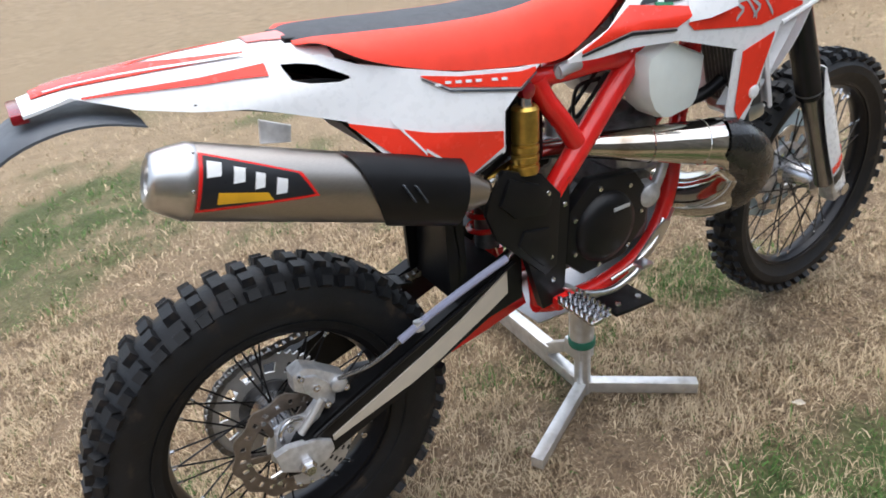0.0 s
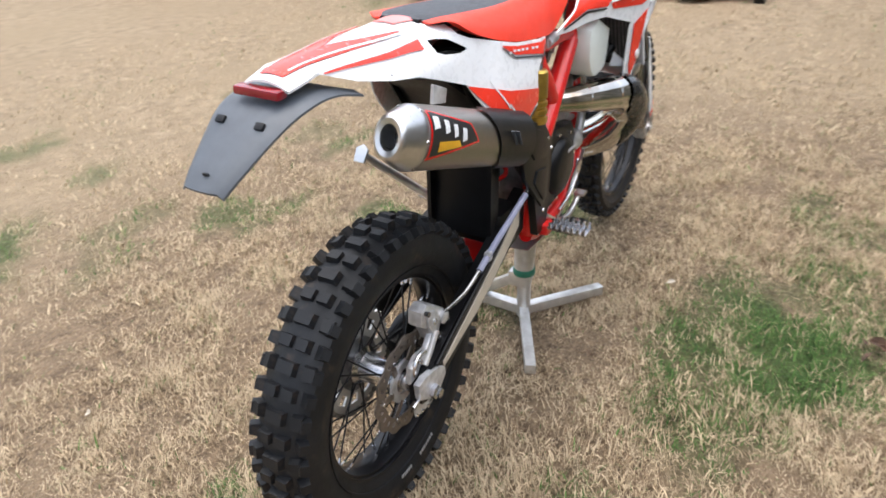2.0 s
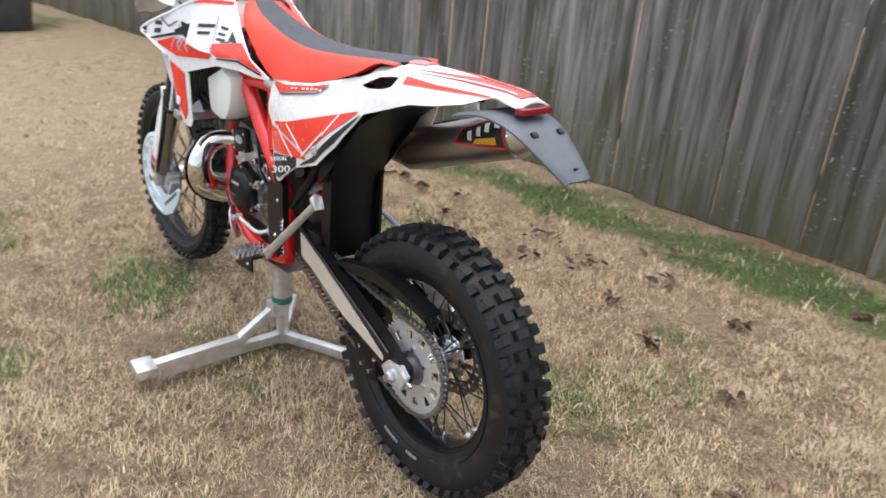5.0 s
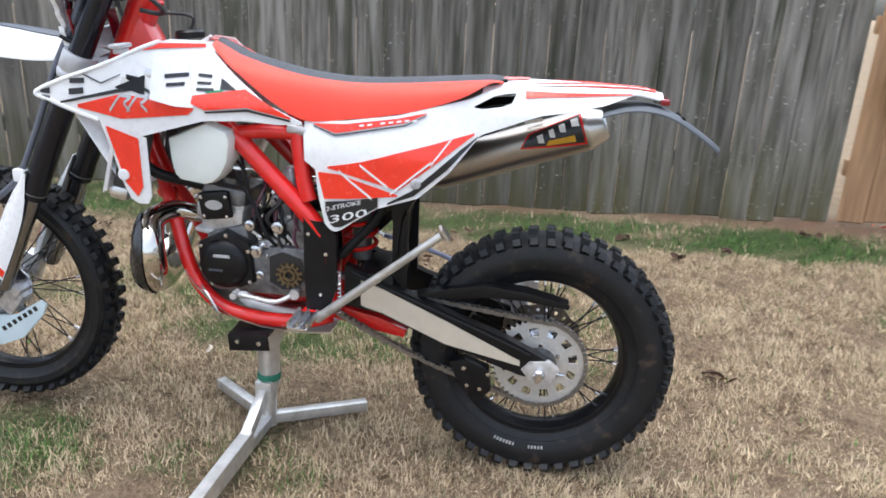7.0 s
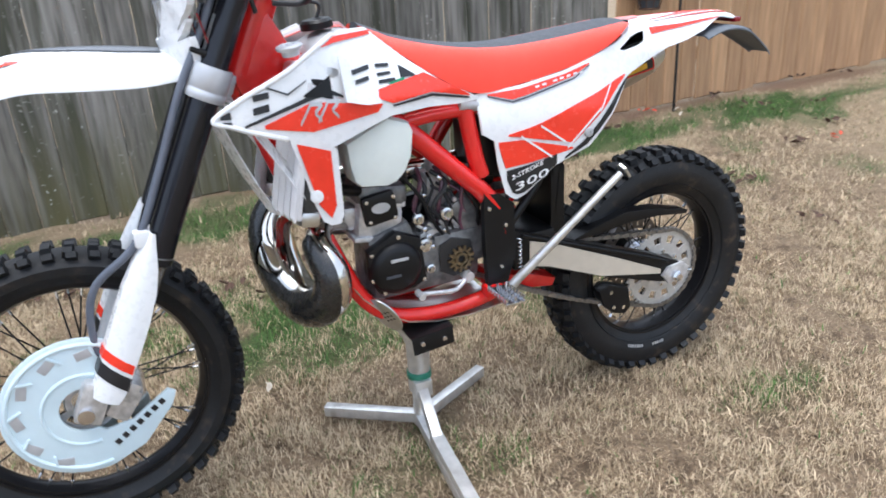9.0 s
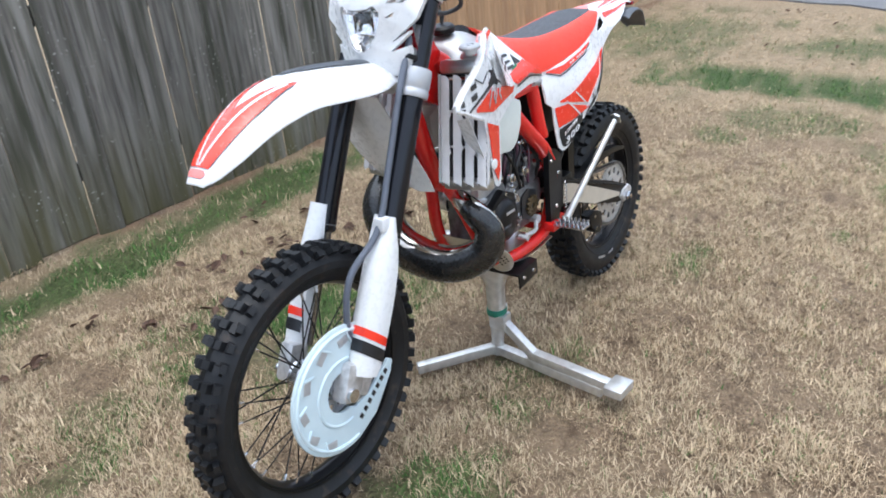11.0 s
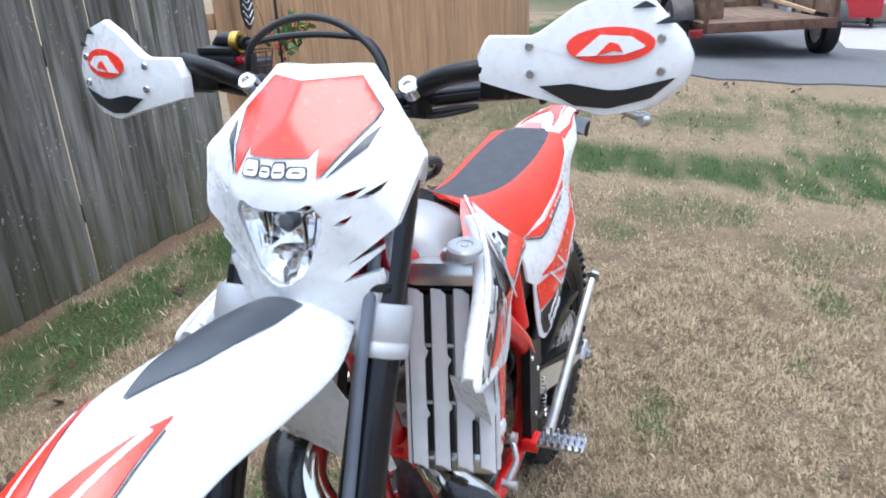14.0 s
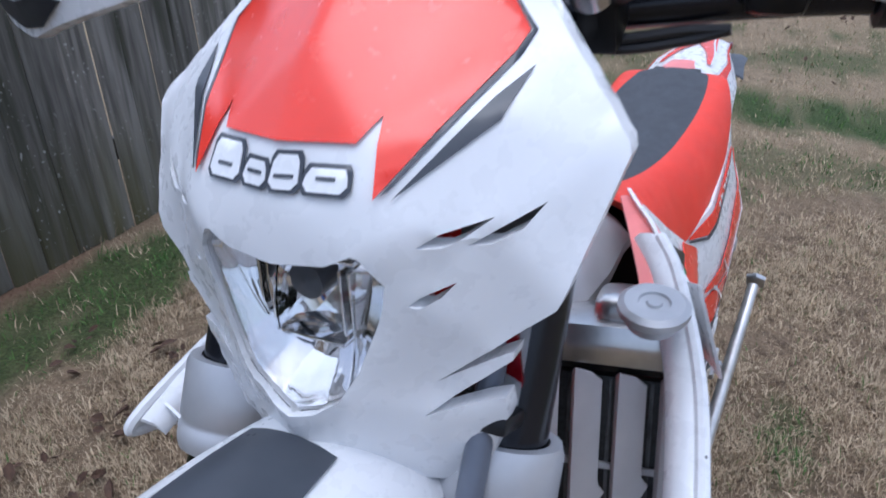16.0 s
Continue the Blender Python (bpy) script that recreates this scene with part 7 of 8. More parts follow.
# bars
TURN = BARS
turned("handlebar", tube([(1.005, -0.385, 1.312), (1.02, -0.25, 1.310), (1.045, -0.13, 1.300), (1.055, -0.06, 1.290), (1.055, 0.06, 1.290), (1.045, 0.13, 1.300), (1.02, 0.25, 1.310), (1.005, 0.385, 1.312)], 0.0142, 16), FORKBLACK, None, "black handlebar")
turned("bar_pad", block((0.045, 0.09, 0.04), (1.055, 0, 1.305), 0.012), BLACK)
for s in (1, -1):
    turned("grip", lathe([(0, 0), (0.021, 0), (0.021, 0.006), (0.017, 0.010), (0.0165, 0.115), (0.019, 0.12), (0.014, 0.125), (0, 0.125)], 20, (1.022, 0.265 * s, 1.311), (-0.12, s, 0.01)), RUBBER, None, "black rubber grip")
    turned("lever", tube([(1.045, 0.20 * s, 1.328), (1.062, 0.25 * s, 1.330), (1.060, 0.33 * s, 1.312), (1.045, 0.39 * s, 1.284)], 0.006, 10).join(lathe([(0, -0.010), (0.007, -0.007), (0.010, 0), (0.007, 0.007), (0, 0.010)], 14, (1.043, 0.398 * s, 1.280))), SATIN, None, "bare aluminium hand lever")
    turned("lever_perch", block((0.045, 0.036, 0.030), (1.040, 0.212 * s, 1.314), 0.010), BLACK)
    turned("arm_clamp", block((0.034, 0.026, 0.046), (1.072, 0.118 * s, 1.302), 0.008, Matrix.Rotation(0.5, 4, "Y")), BLACK)
    turned("guard_arm", tube([(1.045, 0.105 * s, 1.305), (1.085, 0.125 * s, 1.318), (1.10, 0.165 * s, 1.336), (1.085, 0.225 * s, 1.345)], 0.0125, 14, flat=1.3), BLACK, None, "black handguard mounting arm")
    turned("arm_bolt", lathe([(0, -0.01), (0.0135, -0.01), (0.0135, 0.008), (0.011, 0.010), (0.006, 0.010), (0.005, 0.006), (0, 0.006)], 20, (1.100, 0.116 * s, 1.320), (0.8, 0.0, 0.6)), STEEL)
turned("master_cylinder", block((0.06, 0.07, 0.04), (1.04, -0.190, 1.332), 0.008).join(block((0.05, 0.06, 0.012), (1.04, -0.190, 1.356), 0.004)), BLACK, None, "black brake master cylinder")
turned("throttle_housing", lathe([(0, 0), (0.028, 0), (0.028, 0.035), (0, 0.035)], 20, (1.02, -0.235, 1.318), (0, -1, 0)).join(tube([(1.0, -0.235, 1.330), (1.03, -0.20, 1.368), (1.05, -0.145, 1.366)], 0.010, 10)), BLACK, None, "black throttle housing")
turned("cable_collar", lathe([(0.010, -0.006), (0.015, -0.006), (0.015, 0.006), (0.010, 0.006)], 16, (1.047, -0.162, 1.368), (0, 1, 0)), GOLD)
turned("kill_button", lathe([(0, 0), (0.007, 0), (0.006, 0.008), (0, 0.009)], 12, (1.06, -0.150, 1.345), (1, 0, 0)), REDLENS)
turned("throttle_cable", tube([(1.05, -0.145, 1.366), (1.06, -0.07, 1.378), (1.065, 0.0, 1.380), (1.06, 0.05, 1.368), (1.04, 0.06, 1.31), (1.03, 0.03, 1.20)], 0.0045, 8), CABLE, None, "black throttle cable")
turned("cable_loop", tube([(1.06, -0.145, 1.315), (1.09, -0.11, 1.37), (1.095, -0.05, 1.402), (1.095, 0.015, 1.400), (1.10, 0.070, 1.365), (1.105, 0.090, 1.31), (1.10, 0.085, 1.24), (1.08, 0.075, 1.15)], 0.0048, 10), CABLE, None, "looped black hose over the bars")
for z0 in (1.258, 1.252):
    turned("wiring", tube([(1.07, 0.06, 1.285), (1.06, 0.12, z0 + 0.024), (1.05, 0.165, z0 + 0.030), (1.05, 0.19, 1.29)], 0.0036, 8), CABLE)
turned("loose_hose", tube([(1.07, 0.09, 1.20), (1.00, 0.11, 1.20), (0.97, 0.10, 1.175), (0.985, 0.07, 1.16), (1.04, 0.06, 1.165)], 0.006, 8), CABLE)

# handguards: outline in (y, z) as seen from ahead
HG = [(0.178, 1.352), (0.190, 1.378), (0.250, 1.378), (0.299, 1.412), (0.342, 1.430), (0.385, 1.418), (0.428, 1.372), (0.440, 1.345), (0.434, 1.314), (0.397, 1.284), (0.337, 1.277), (0.282, 1.294), (0.178, 1.322)]
HG = [(0.2025 + (y - 0.178) * 0.945, 1.465 - (1.465 - z) * 0.942) for y, z in HG]


def hg_x(y, z):
    return 1.105 - 1.6 * max(0, y - 0.24) ** 2 - 0.5 * abs(z - 1.345) ** 1.5


def hg_shell(outline, lift, thick, s, n=64):
    cy, cz = 0.315, 1.345
    pts = np.array(outline + outline[:1])
    seglen = np.r_[0, np.cumsum(np.hypot(*np.diff(pts, axis=0).T))]
    loop = [(np.interp(t, seglen, pts[:, 0]), np.interp(t, seglen, pts[:, 1])) for t in np.linspace(0, seglen[-1], n)]
    my, mz = sum(p[0] for p in loop) / n, sum(p[1] for p in loop) / n
    rows = []
    for k in (0.001, 0.35, 0.65, 0.85, 0.96, 1.0):
        rows.append([(hg_x(my + (y - my) * k, mz + (z - mz) * k) + lift - (0.010 if k == 1.0 and thick > 0.002 else 0), s * (my + (y - my) * k), mz + (z - mz) * k) for y, z in loop])
    return grid_shell(rows, thick, (-1, 0, 0))


for s in (1, -1):
    SHIFT = Matrix.Translation((0.014, -0.002, -0.030)) if s < 0 else Matrix()
    hg = turned("handguard", hg_shell(HG, 0, 0.004, s).moved(SHIFT), WHITE, None, "white plastic handguard with red oval emblem", 50)
    turned("emblem", hg_shell([(0.358 + 0.048 * math.cos(a), 1.372 + 0.020 * math.sin(a)) for a in np.linspace(0, 2 * math.pi, 40)], 0.003, 0.001, s).moved(SHIFT), RED, hg)
    turned("emblem_field", hg_shell([(0.320, 1.361), (0.346, 1.384), (0.380, 1.381), (0.397, 1.369), (0.372, 1.361)], 0.0045, 0.001, s, 30).moved(SHIFT), WHITE, hg)
    turned("emblem_stroke", hg_shell([(0.343, 1.361), (0.357, 1.376), (0.367, 1.373), (0.372, 1.364), (0.362, 1.366)], 0.006, 0.001, s, 30).moved(SHIFT), RED, hg)
    turned("dark_insert", hg_shell([(0.280, 1.327), (0.316, 1.330), (0.358, 1.321), (0.400, 1.321), (0.432, 1.332), (0.405, 1.309), (0.358, 1.299), (0.320, 1.304)], 0.003, 0.001, s).moved(SHIFT), INK, hg)
    for y, z in ((0.268, 1.372), (0.270, 1.341), (0.412, 1.377), (0.414, 1.340)):
        turned("bolt", lathe([(0, 0.001), (0.002, 0.001), (0.0024, 0.0026), (0.0044, 0.0026), (0.0056, 0.001), (0.0056, 0), (0, 0)], 14, (hg_x(y, z) + 0.001, s * y, z), (1, 0, 0)).moved(SHIFT), STEEL, hg)
    for y, z in ((0.392, 1.414), (0.418, 1.396)):
        turned("vent", hg_shell([(y - 0.014, z - 0.003), (y, z + 0.005), (y + 0.014, z - 0.003)], 0.003, 0.001, s, 12).moved(SHIFT), INK, hg)

# ---- lift stand under the engine ----
stand = thing("lift_stand", "bare aluminium tripod lift stand under the motorcycle", "lift stand")
part("post", tube([(0.775, -0.005, 0.01), (0.772, -0.003, 0.20)], 0.021, 24, smooth=False), SILVERSTAND, stand)
part("sleeve", lathe([(0.0, 0.155), (0.030, 0.155), (0.032, 0.27), (0.040, 0.295), (0.057, 0.328), (0.057, 0.352), (0, 0.352)], 28, (0.771, -0.002, 0), (0, 0, 1)), SILVERSTAND, stand, "", 30)
part("collar", lathe([(0.021, 0.165), (0.0325, 0.165), (0.034, 0.168), (0.034, 0.184), (0.0325, 0.187), (0.021, 0.187)], 28, (0.772, -0.002, 0), (0, 0, 1)), GREENTAPE, stand, "green plastic collar", 30)
for tx, ty in ((0.515, -0.142), (1.005, -0.178)):
    part("leg", bar((0.775, -0.005, 0.032), (tx, ty, 0.026), 0.030, 0.032), SILVERSTAND, stand)
part("leg", bar((0.778, 0.0, 0.030), (0.812, 0.40, 0.010), 0.032, 0.032), SILVERSTAND, stand)
part("lever_arm", bar((0.777, 0.02, 0.145), (0.790, 0.15, 0.050), 0.028, 0.030), SILVERSTAND, stand)
part("lever_arm", bar((0.788, 0.13, 0.055), (0.812, 0.44, 0.036), 0.034, 0.030), SILVERSTAND, stand)
part("pivot_block", block((0.05, 0.06, 0.05), (0.776, 0.012, 0.145), 0.006), SILVERSTAND, stand)
part("foot_pad", block((0.085, 0.062, 0.030), (0.812, 0.448, 0.040), 0.006, Matrix.Rotation(radians(-4), 4, "Z")), SILVERSTAND, stand)
plate = part("top_plate", block((0.115, 0.30, 0.008), (0.775, -0.02, 0.362), 0.002, Matrix.Rotation(radians(5), 4, "Y")), BLACK, stand, "black steel top plate with bolt holes")
part("flange", block((0.112, 0.006, 0.045), (0.775, 0.128, 0.340), 0.002, Matrix.Rotation(radians(5), 4, "Y")), BLACK, stand)
for x, y in ((0.745, -0.145), (0.805, -0.145)):
    part("plate_bolt", lathe([(0, 0), (0.008, 0), (0.007, 0.004), (0, 0.004)], 12, (x, y, 0.369 - (x - 0.775) * 0.087), (0, 0, 1)), STEEL, stand)
for x in (0.745, 0.805):
    part("plate_bolt", lathe([(0, 0), (0.007, 0), (0.006, 0.004), (0, 0.004)], 12, (x, 0.131, 0.342), (0, 1, 0)), STEEL, stand)


# ---- things round the lawn ----
def gz(x, y):
    return float(ground_z(x, y))


ASPHALT = material("worn_grey_drive", (0.135, 0.138, 0.145), 0.85, vary=0.18, scale=40, bump=0.6, bump_scale=90, stain=(0.095, 0.095, 0.10), stain_scale=0.8, stain_amount=0.5)
CONCRETE = material("pale_concrete", (0.42, 0.405, 0.385), 0.8, vary=0.1, scale=20, bump=0.3, bump_scale=120)
RUST = material("rusty_brown_steel", (0.10, 0.050, 0.032), 0.75, vary=0.35, scale=12, bump=0.4, stain=(0.17, 0.085, 0.05), stain_scale=5, stain_amount=0.5)
PLY = material("weathered_trailer_boards", (0.20, 0.135, 0.09), 0.8, vary=0.3, scale=10, bump=0.3, stain=(0.11, 0.07, 0.05), stain_scale=4, stain_amount=0.5)
TIMBER = material("pale_lumber", (0.52, 0.36, 0.22), 0.7, vary=0.15, scale=15)
TOOLRED = material("red_steel_chest", (0.42, 0.02, 0.03), 0.4, vary=0.1, scale=8)
ORANGE = material("orange_mower_paint", (0.72, 0.13, 0.015), 0.4, vary=0.15, scale=10, stain=(0.25, 0.09, 0.04), stain_scale=6, stain_amount=0.25)
ORANGERED = material("red_orange_paint", (0.75, 0.07, 0.025), 0.4, vary=0.1, scale=10)
SIDING = material("white_lap_siding", (0.62, 0.63, 0.66), 0.55, vary=0.05, scale=6)
CARBLACK = material("black_car_paint", (0.010, 0.011, 0.014), 0.15, vary=0.1, coat=0.8)
MACHINE = material("dark_machine_paint", (0.035, 0.035, 0.037), 0.5, vary=0.3, scale=14, stain=(0.10, 0.06, 0.04), stain_scale=6, stain_amount=0.35)
IRON = material("black_iron_rod", (0.012, 0.012, 0.012), 0.5)
LEAFBROWN = material("dead_brown_leaf", (0.075, 0.040, 0.024), 0.8, vary=0.4, scale=60)
LEAFGREEN = material("plant_leaf_green", (0.06, 0.14, 0.035), 0.5, vary=0.3, scale=50)
PETALRED = material("red_petal", (0.55, 0.03, 0.03), 0.6)
PETALYELLOW = material("yellow_petal", (0.70, 0.45, 0.04), 0.6)
BLEACHED = material("faded_grey_timber", (0.30, 0.26, 0.22), 0.85, vary=0.2, scale=10, bump=0.4)

# drive behind the rear of the machine
rows = []
for y in np.linspace(-1.36, 22, 60):
    e = -6.78 + 0.10 * math.sin(2.3 * y) + 0.06 * math.sin(7.1 * y) - 0.10 * max(0, -y) * 2
    rows.append([(x, y, gz(x, y) + 0.006) for x in (e, -7.4, -8.5, -10, -12, -13.8, -13.9 - 4 * min(1, max(0, y + 0.4)))])
tagged(part("road", grid_shell(rows, 0.02), ASPHALT), "worn grey driveway beside the lawn", "driveway", kind="structure")
rows = [[(x, y, gz(x, y) + 0.014) for x in (-9.55, -10.5, -12.5)] for y in np.linspace(1.75, 6, 8)]
tagged(part("pavement", grid_shell(rows, 0.03), CONCRETE), "pale concrete pad beside the driveway", "pavement", kind="structure")


def road_wheel(parent, at, r, w, rim=CLAMP, axis=(0, 1, 0)):
    tyre = part("wheel", lathe([(r * 0.58, -w / 2), (r * 0.85, -w / 2 * 1.05), (r * 0.97, -w / 2 * 0.85), (r, 0), (r * 0.97, w / 2 * 0.85), (r * 0.85, w / 2 * 1.05), (r * 0.58, w / 2)], 32, at, axis, closed=True), RUBBER, parent)
    part("wheel_rim", lathe([(0, -w * 0.3), (r * 0.25, -w * 0.32), (r * 0.3, -w * 0.2), (r * 0.52, -w * 0.25), (r * 0.6, -w * 0.45), (r * 0.6, w * 0.45), (r * 0.52, w * 0.25), (r * 0.3, w * 0.2), (r * 0.25, w * 0.32), (0, w * 0.3)], 28, at, axis), rim, tyre)
    return tyre


# open utility trailer
TX0, TX1, TY0, TY1, TZ = -9.75, -12.3, 0.05, 1.62, 0.52
trailer = thing("utility_trailer", "rusty open utility trailer with board sides on the driveway", "trailer")
for k in range(9):
    y = TY0 + 0.09 + k * (TY1 - TY0 - 0.1) / 8.6
    part("floor_board", block((TX0 - TX1, 0.17, 0.03), ((TX0 + TX1) / 2, y, TZ), 0.004), PLY, trailer)
part("frame_rail", bar((TX0, TY0, TZ - 0.05), (TX1, TY0, TZ - 0.05), 0.05, 0.09), RUST, trailer)
part("frame_rail", bar((TX0, TY1, TZ - 0.05), (TX1, TY1, TZ - 0.05), 0.05, 0.09), RUST, trailer)
part("tail_rail", bar((TX0, TY0, TZ - 0.03), (TX0, TY1, TZ - 0.03), 0.06, 0.12), RUST, trailer)
for y in (TY0, TY1):
    part("side_board", block((TX0 - TX1, 0.025, 0.20), ((TX0 + TX1) / 2, y, TZ + 0.16), 0.004), PLY, trailer)
    part("side_board", block((TX0 - TX1, 0.025, 0.18), ((TX0 + TX1) / 2, y, TZ + 0.36), 0.004), PLY, trailer)
    part("top_rail", bar((TX0, y, TZ + 0.47), (TX1, y, TZ + 0.47), 0.05, 0.05), RUST, trailer)
    for k in range(5):
        part("stake", bar((TX0 - 0.02 - k * 0.62, y, TZ), (TX0 - 0.02 - k * 0.62, y, TZ + 0.48), 0.05, 0.05, up=(1, 0, 0)), RUST, trailer)
part("head_board", block((0.03, TY1 - TY0, 0.45), (TX1, (TY0 + TY1) / 2, TZ + 0.24), 0.004), PLY, trailer)
part("head_board_patch", block((0.012, 0.42, 0.30), (TX1 + 0.025, 1.05, TZ + 0.24), 0.003), BLEACHED, trailer)
for y in (TY0 - 0.22, TY1 + 0.12):
    road_wheel(trailer, (-10.35, y, gz(-10.35, y) + 0.34), 0.34, 0.20, WHITE)
    part("mudguard", grid_shell([[(-10.35 + 0.42 * math.sin(a), y + dy, gz(-10.35, y) + 0.36 + 0.40 * math.cos(a)) for dy in (-0.13, 0, 0.13)] for a in np.linspace(-1.35, 1.35, 12)], 0.006), MACHINE, trailer)
part("tail_lamp", block((0.03, 0.16, 0.10), (TX0 + 0.01, TY0 - 0.12, TZ - 0.08), 0.008), REDLENS, trailer)
part("axle_beam", bar((-10.35, TY0 - 0.2, 0.45), (-10.35, TY1 + 0.2, 0.45), 0.06, 0.06), RUST, trailer)
cooler = thing("drink_cooler", "red drink cooler with white lid in the trailer", "cooler")
part("body", lathe([(0, 0), (0.15, 0), (0.165, 0.01), (0.185, 0.34), (0.18, 0.36), (0, 0.36)], 24, (-10.7, 0.30, TZ + 0.03), (0, 0, 1)).moved(Matrix.Translation((0, 0, 0.30))), ORANGERED, cooler)
part("lid", lathe([(0, 0), (0.20, 0), (0.20, 0.04), (0.16, 0.08), (0, 0.09)], 24, (-10.7, 0.30, TZ + 0.69), (0, 0, 1)), WHITE, cooler)
part("crate", block((0.4, 0.4, 0.30), (-10.7, 0.30, TZ + 0.17), 0.01), PLY, cooler)
lum = thing("lumber_plank", "pale lumber plank laid across the trailer", "plank")
part("board", bar((-10.9, -0.25, TZ + 0.72), (-9.78, 1.36, TZ + 0.10), 0.09, 0.04), TIMBER, lum)

# red rolling tool chest against the house
chest = thing("tool_chest", "red steel rolling tool chest beside the house", "tool chest")
cx, cy, cz = -12.6, 2.35, gz(-12.5, 2.3)
part("cabinet", block((0.6, 1.15, 0.86), (cx, cy, cz + 0.60), 0.012), TOOLRED, chest)
part("top_lip", block((0.64, 1.20, 0.06), (cx, cy, cz + 1.05), 0.01), TOOLRED, chest)
for k in range(2):
    part("door", block((0.02, 0.50, 0.74), (cx + 0.305, cy - 0.26 + 0.52 * k, cz + 0.58), 0.006), TOOLRED, chest)
for dx in (-0.22, 0.22):
    for dy in (-0.45, 0.45):
        part("caster", lathe([(0, -0.025), (0.065, -0.025), (0.07, 0), (0.065, 0.025), (0, 0.025)], 16, (cx + dx, cy + dy, cz + 0.085)), RUBBER, chest)

# house corner with lap siding
house = thing("house", "white lap-sided house wall beyond the driveway", "house")
hx = -13.4
part("wall", block((0.2, 9.0, 3.2), (hx - 0.14, 6.1, 1.6), 0.0), SIDING, house)
for k in range(22):
    part("siding_board", bar((hx, 1.6, 0.30 + 0.13 * k), (hx, 10.6, 0.30 + 0.13 * k), 0.03, 0.135, 0.004), SIDING, house)
part("foundation", block((0.24, 9.0, 0.30), (hx - 0.10, 6.1, 0.16), 0.01), BLEACHED, house)
part("corner_board", block((0.06, 0.10, 3.2), (hx + 0.01, 1.6, 1.6), 0.006), WHITE, house)
part("roof", block((4.0, 9.8, 0.12), (hx - 1.6, 6.1, 3.5), 0.01, Matrix.Rotation(radians(20), 4, "Y")), MACHINE, house)

# black car parked past the trailer
car = thing("car", "black car parked on the driveway past the trailer", "car")
vx, vy, vz = -15.6, 0.10, gz(-15, 0)
lower = side_plate([(-0.95, 0.30), (0.95, 0.30), (1.0, 0.55), (0.98, 0.95), (0.85, 1.02), (-0.85, 1.02), (-0.98, 0.95), (-1.0, 0.55)], 0, 4.2, 0.06).moved(Matrix.Translation((vx - 2.1, vy, vz)) @ Matrix.Rotation(radians(90), 4, "Z"))
body = part("body", lower, CARBLACK, car)
part("cabin", block((2.4, 1.6, 0.7), (vx - 2.3, vy, vz + 1.32), 0.15), CARBLACK, car)
part("rear_window", block((0.02, 1.3, 0.42), (vx - 1.09, vy, vz + 1.36), 0.02), INK, car)
part("bumper", block((0.16, 1.9, 0.26), (vx + 0.03, vy, vz + 0.48), 0.05), CARBLACK, car)
for s in (-0.80, 0.80):
    for dx in (-0.75, -3.3):
        road_wheel(car, (vx + dx, vy + s, vz + 0.34), 0.34, 0.22)
    part("rear_light", block((0.05, 0.22, 0.14), (vx + 0.02, vy + s * 0.95, vz + 0.85), 0.02), REDLENS, car)

# shepherd's hook with hanging planter and ornament
hook = thing("plant_hook", "tall black iron plant hook standing by the tan fence", "plant hook")
px, py = -1.99, -2.17
pz = gz(px, py)
part("pole", tube([(px, py, pz - 0.02), (px, py, pz + 1.0), (px - 0.01, py, pz + 1.55)], 0.009, 10), IRON, hook)
part("crook", tube([(px - 0.01, py, pz + 1.55), (px + 0.05, py, pz + 1.72), (px + 0.16, py, pz + 1.72), (px + 0.20, py, pz + 1.60)], 0.007, 10), IRON, hook)
part("crook", tube([(px - 0.01, py, pz + 1.50), (px - 0.10, py, pz + 1.62), (px - 0.22, py, pz + 1.60), (px - 0.26, py, pz + 1.48)], 0.007, 10), IRON, hook)
basket = thing("wire_basket", "rusty wire hanging basket with grey liner", "planter")
bx, by, bz = -1.77, -2.20, 0.82
part("liner", lathe([(0, 0.01), (0.06, 0.01), (0.092, 0.15), (0.085, 0.16), (0, 0.15)], 20, (bx, by, bz), (0, 0, 1)), INKGREY, basket)
for k, (r, h) in enumerate(((0.065, 0.0), (0.078, 0.06), (0.09, 0.12), (0.105, 0.20))):
    part("hoop", tube([(bx + r * math.cos(a), by + r * math.sin(a), bz + h) for a in np.linspace(0, 2 * math.pi, 25)], 0.004, 6, n=1), RUST, basket)
for k in range(10):
    a = k * math.pi / 5
    part("wire", tube([(bx + 0.065 * math.cos(a), by + 0.065 * math.sin(a), bz), (bx + 0.105 * math.cos(a), by + 0.105 * math.sin(a), bz + 0.20)], 0.003, 6, smooth=False), RUST, basket)
for k in range(3):
    a = k * 2.1
    part("hanging_wire", tube([(bx + 0.105 * math.cos(a), by + 0.105 * math.sin(a), bz + 0.20), (bx, by, bz + 0.62)], 0.0015, 5, smooth=False), IRON, basket)
orn = thing("hanging_ornament", "black and white striped hanging feather ornament", "ornament")
ox, oy, oz = -1.76, -2.21, 1.14
part("feather", slab([(0, 0), (0.035, 0.03), (0.06, 0.10), (0.055, 0.20), (0.02, 0.28), (0, 0.30), (-0.02, 0.28), (-0.055, 0.20), (-0.06, 0.10), (-0.035, 0.03)], 0.008, Matrix.Translation((ox, oy, oz)) @ SIDE, 0.002), INK, orn)
for k in range(6):
    for s in (1, -1):
        part("stripe", bar((ox + s * 0.006, oy + 0.006, oz + 0.03 + 0.04 * k), (ox + s * 0.046, oy + 0.006, oz + 0.07 + 0.04 * k), 0.004, 0.009, 0.001, (0, 1, 0)), WHITE, orn)
part("cord", tube([(ox, oy, oz + 0.30), (ox, oy, oz + 0.55)], 0.0015, 5, smooth=False), IRON, orn)


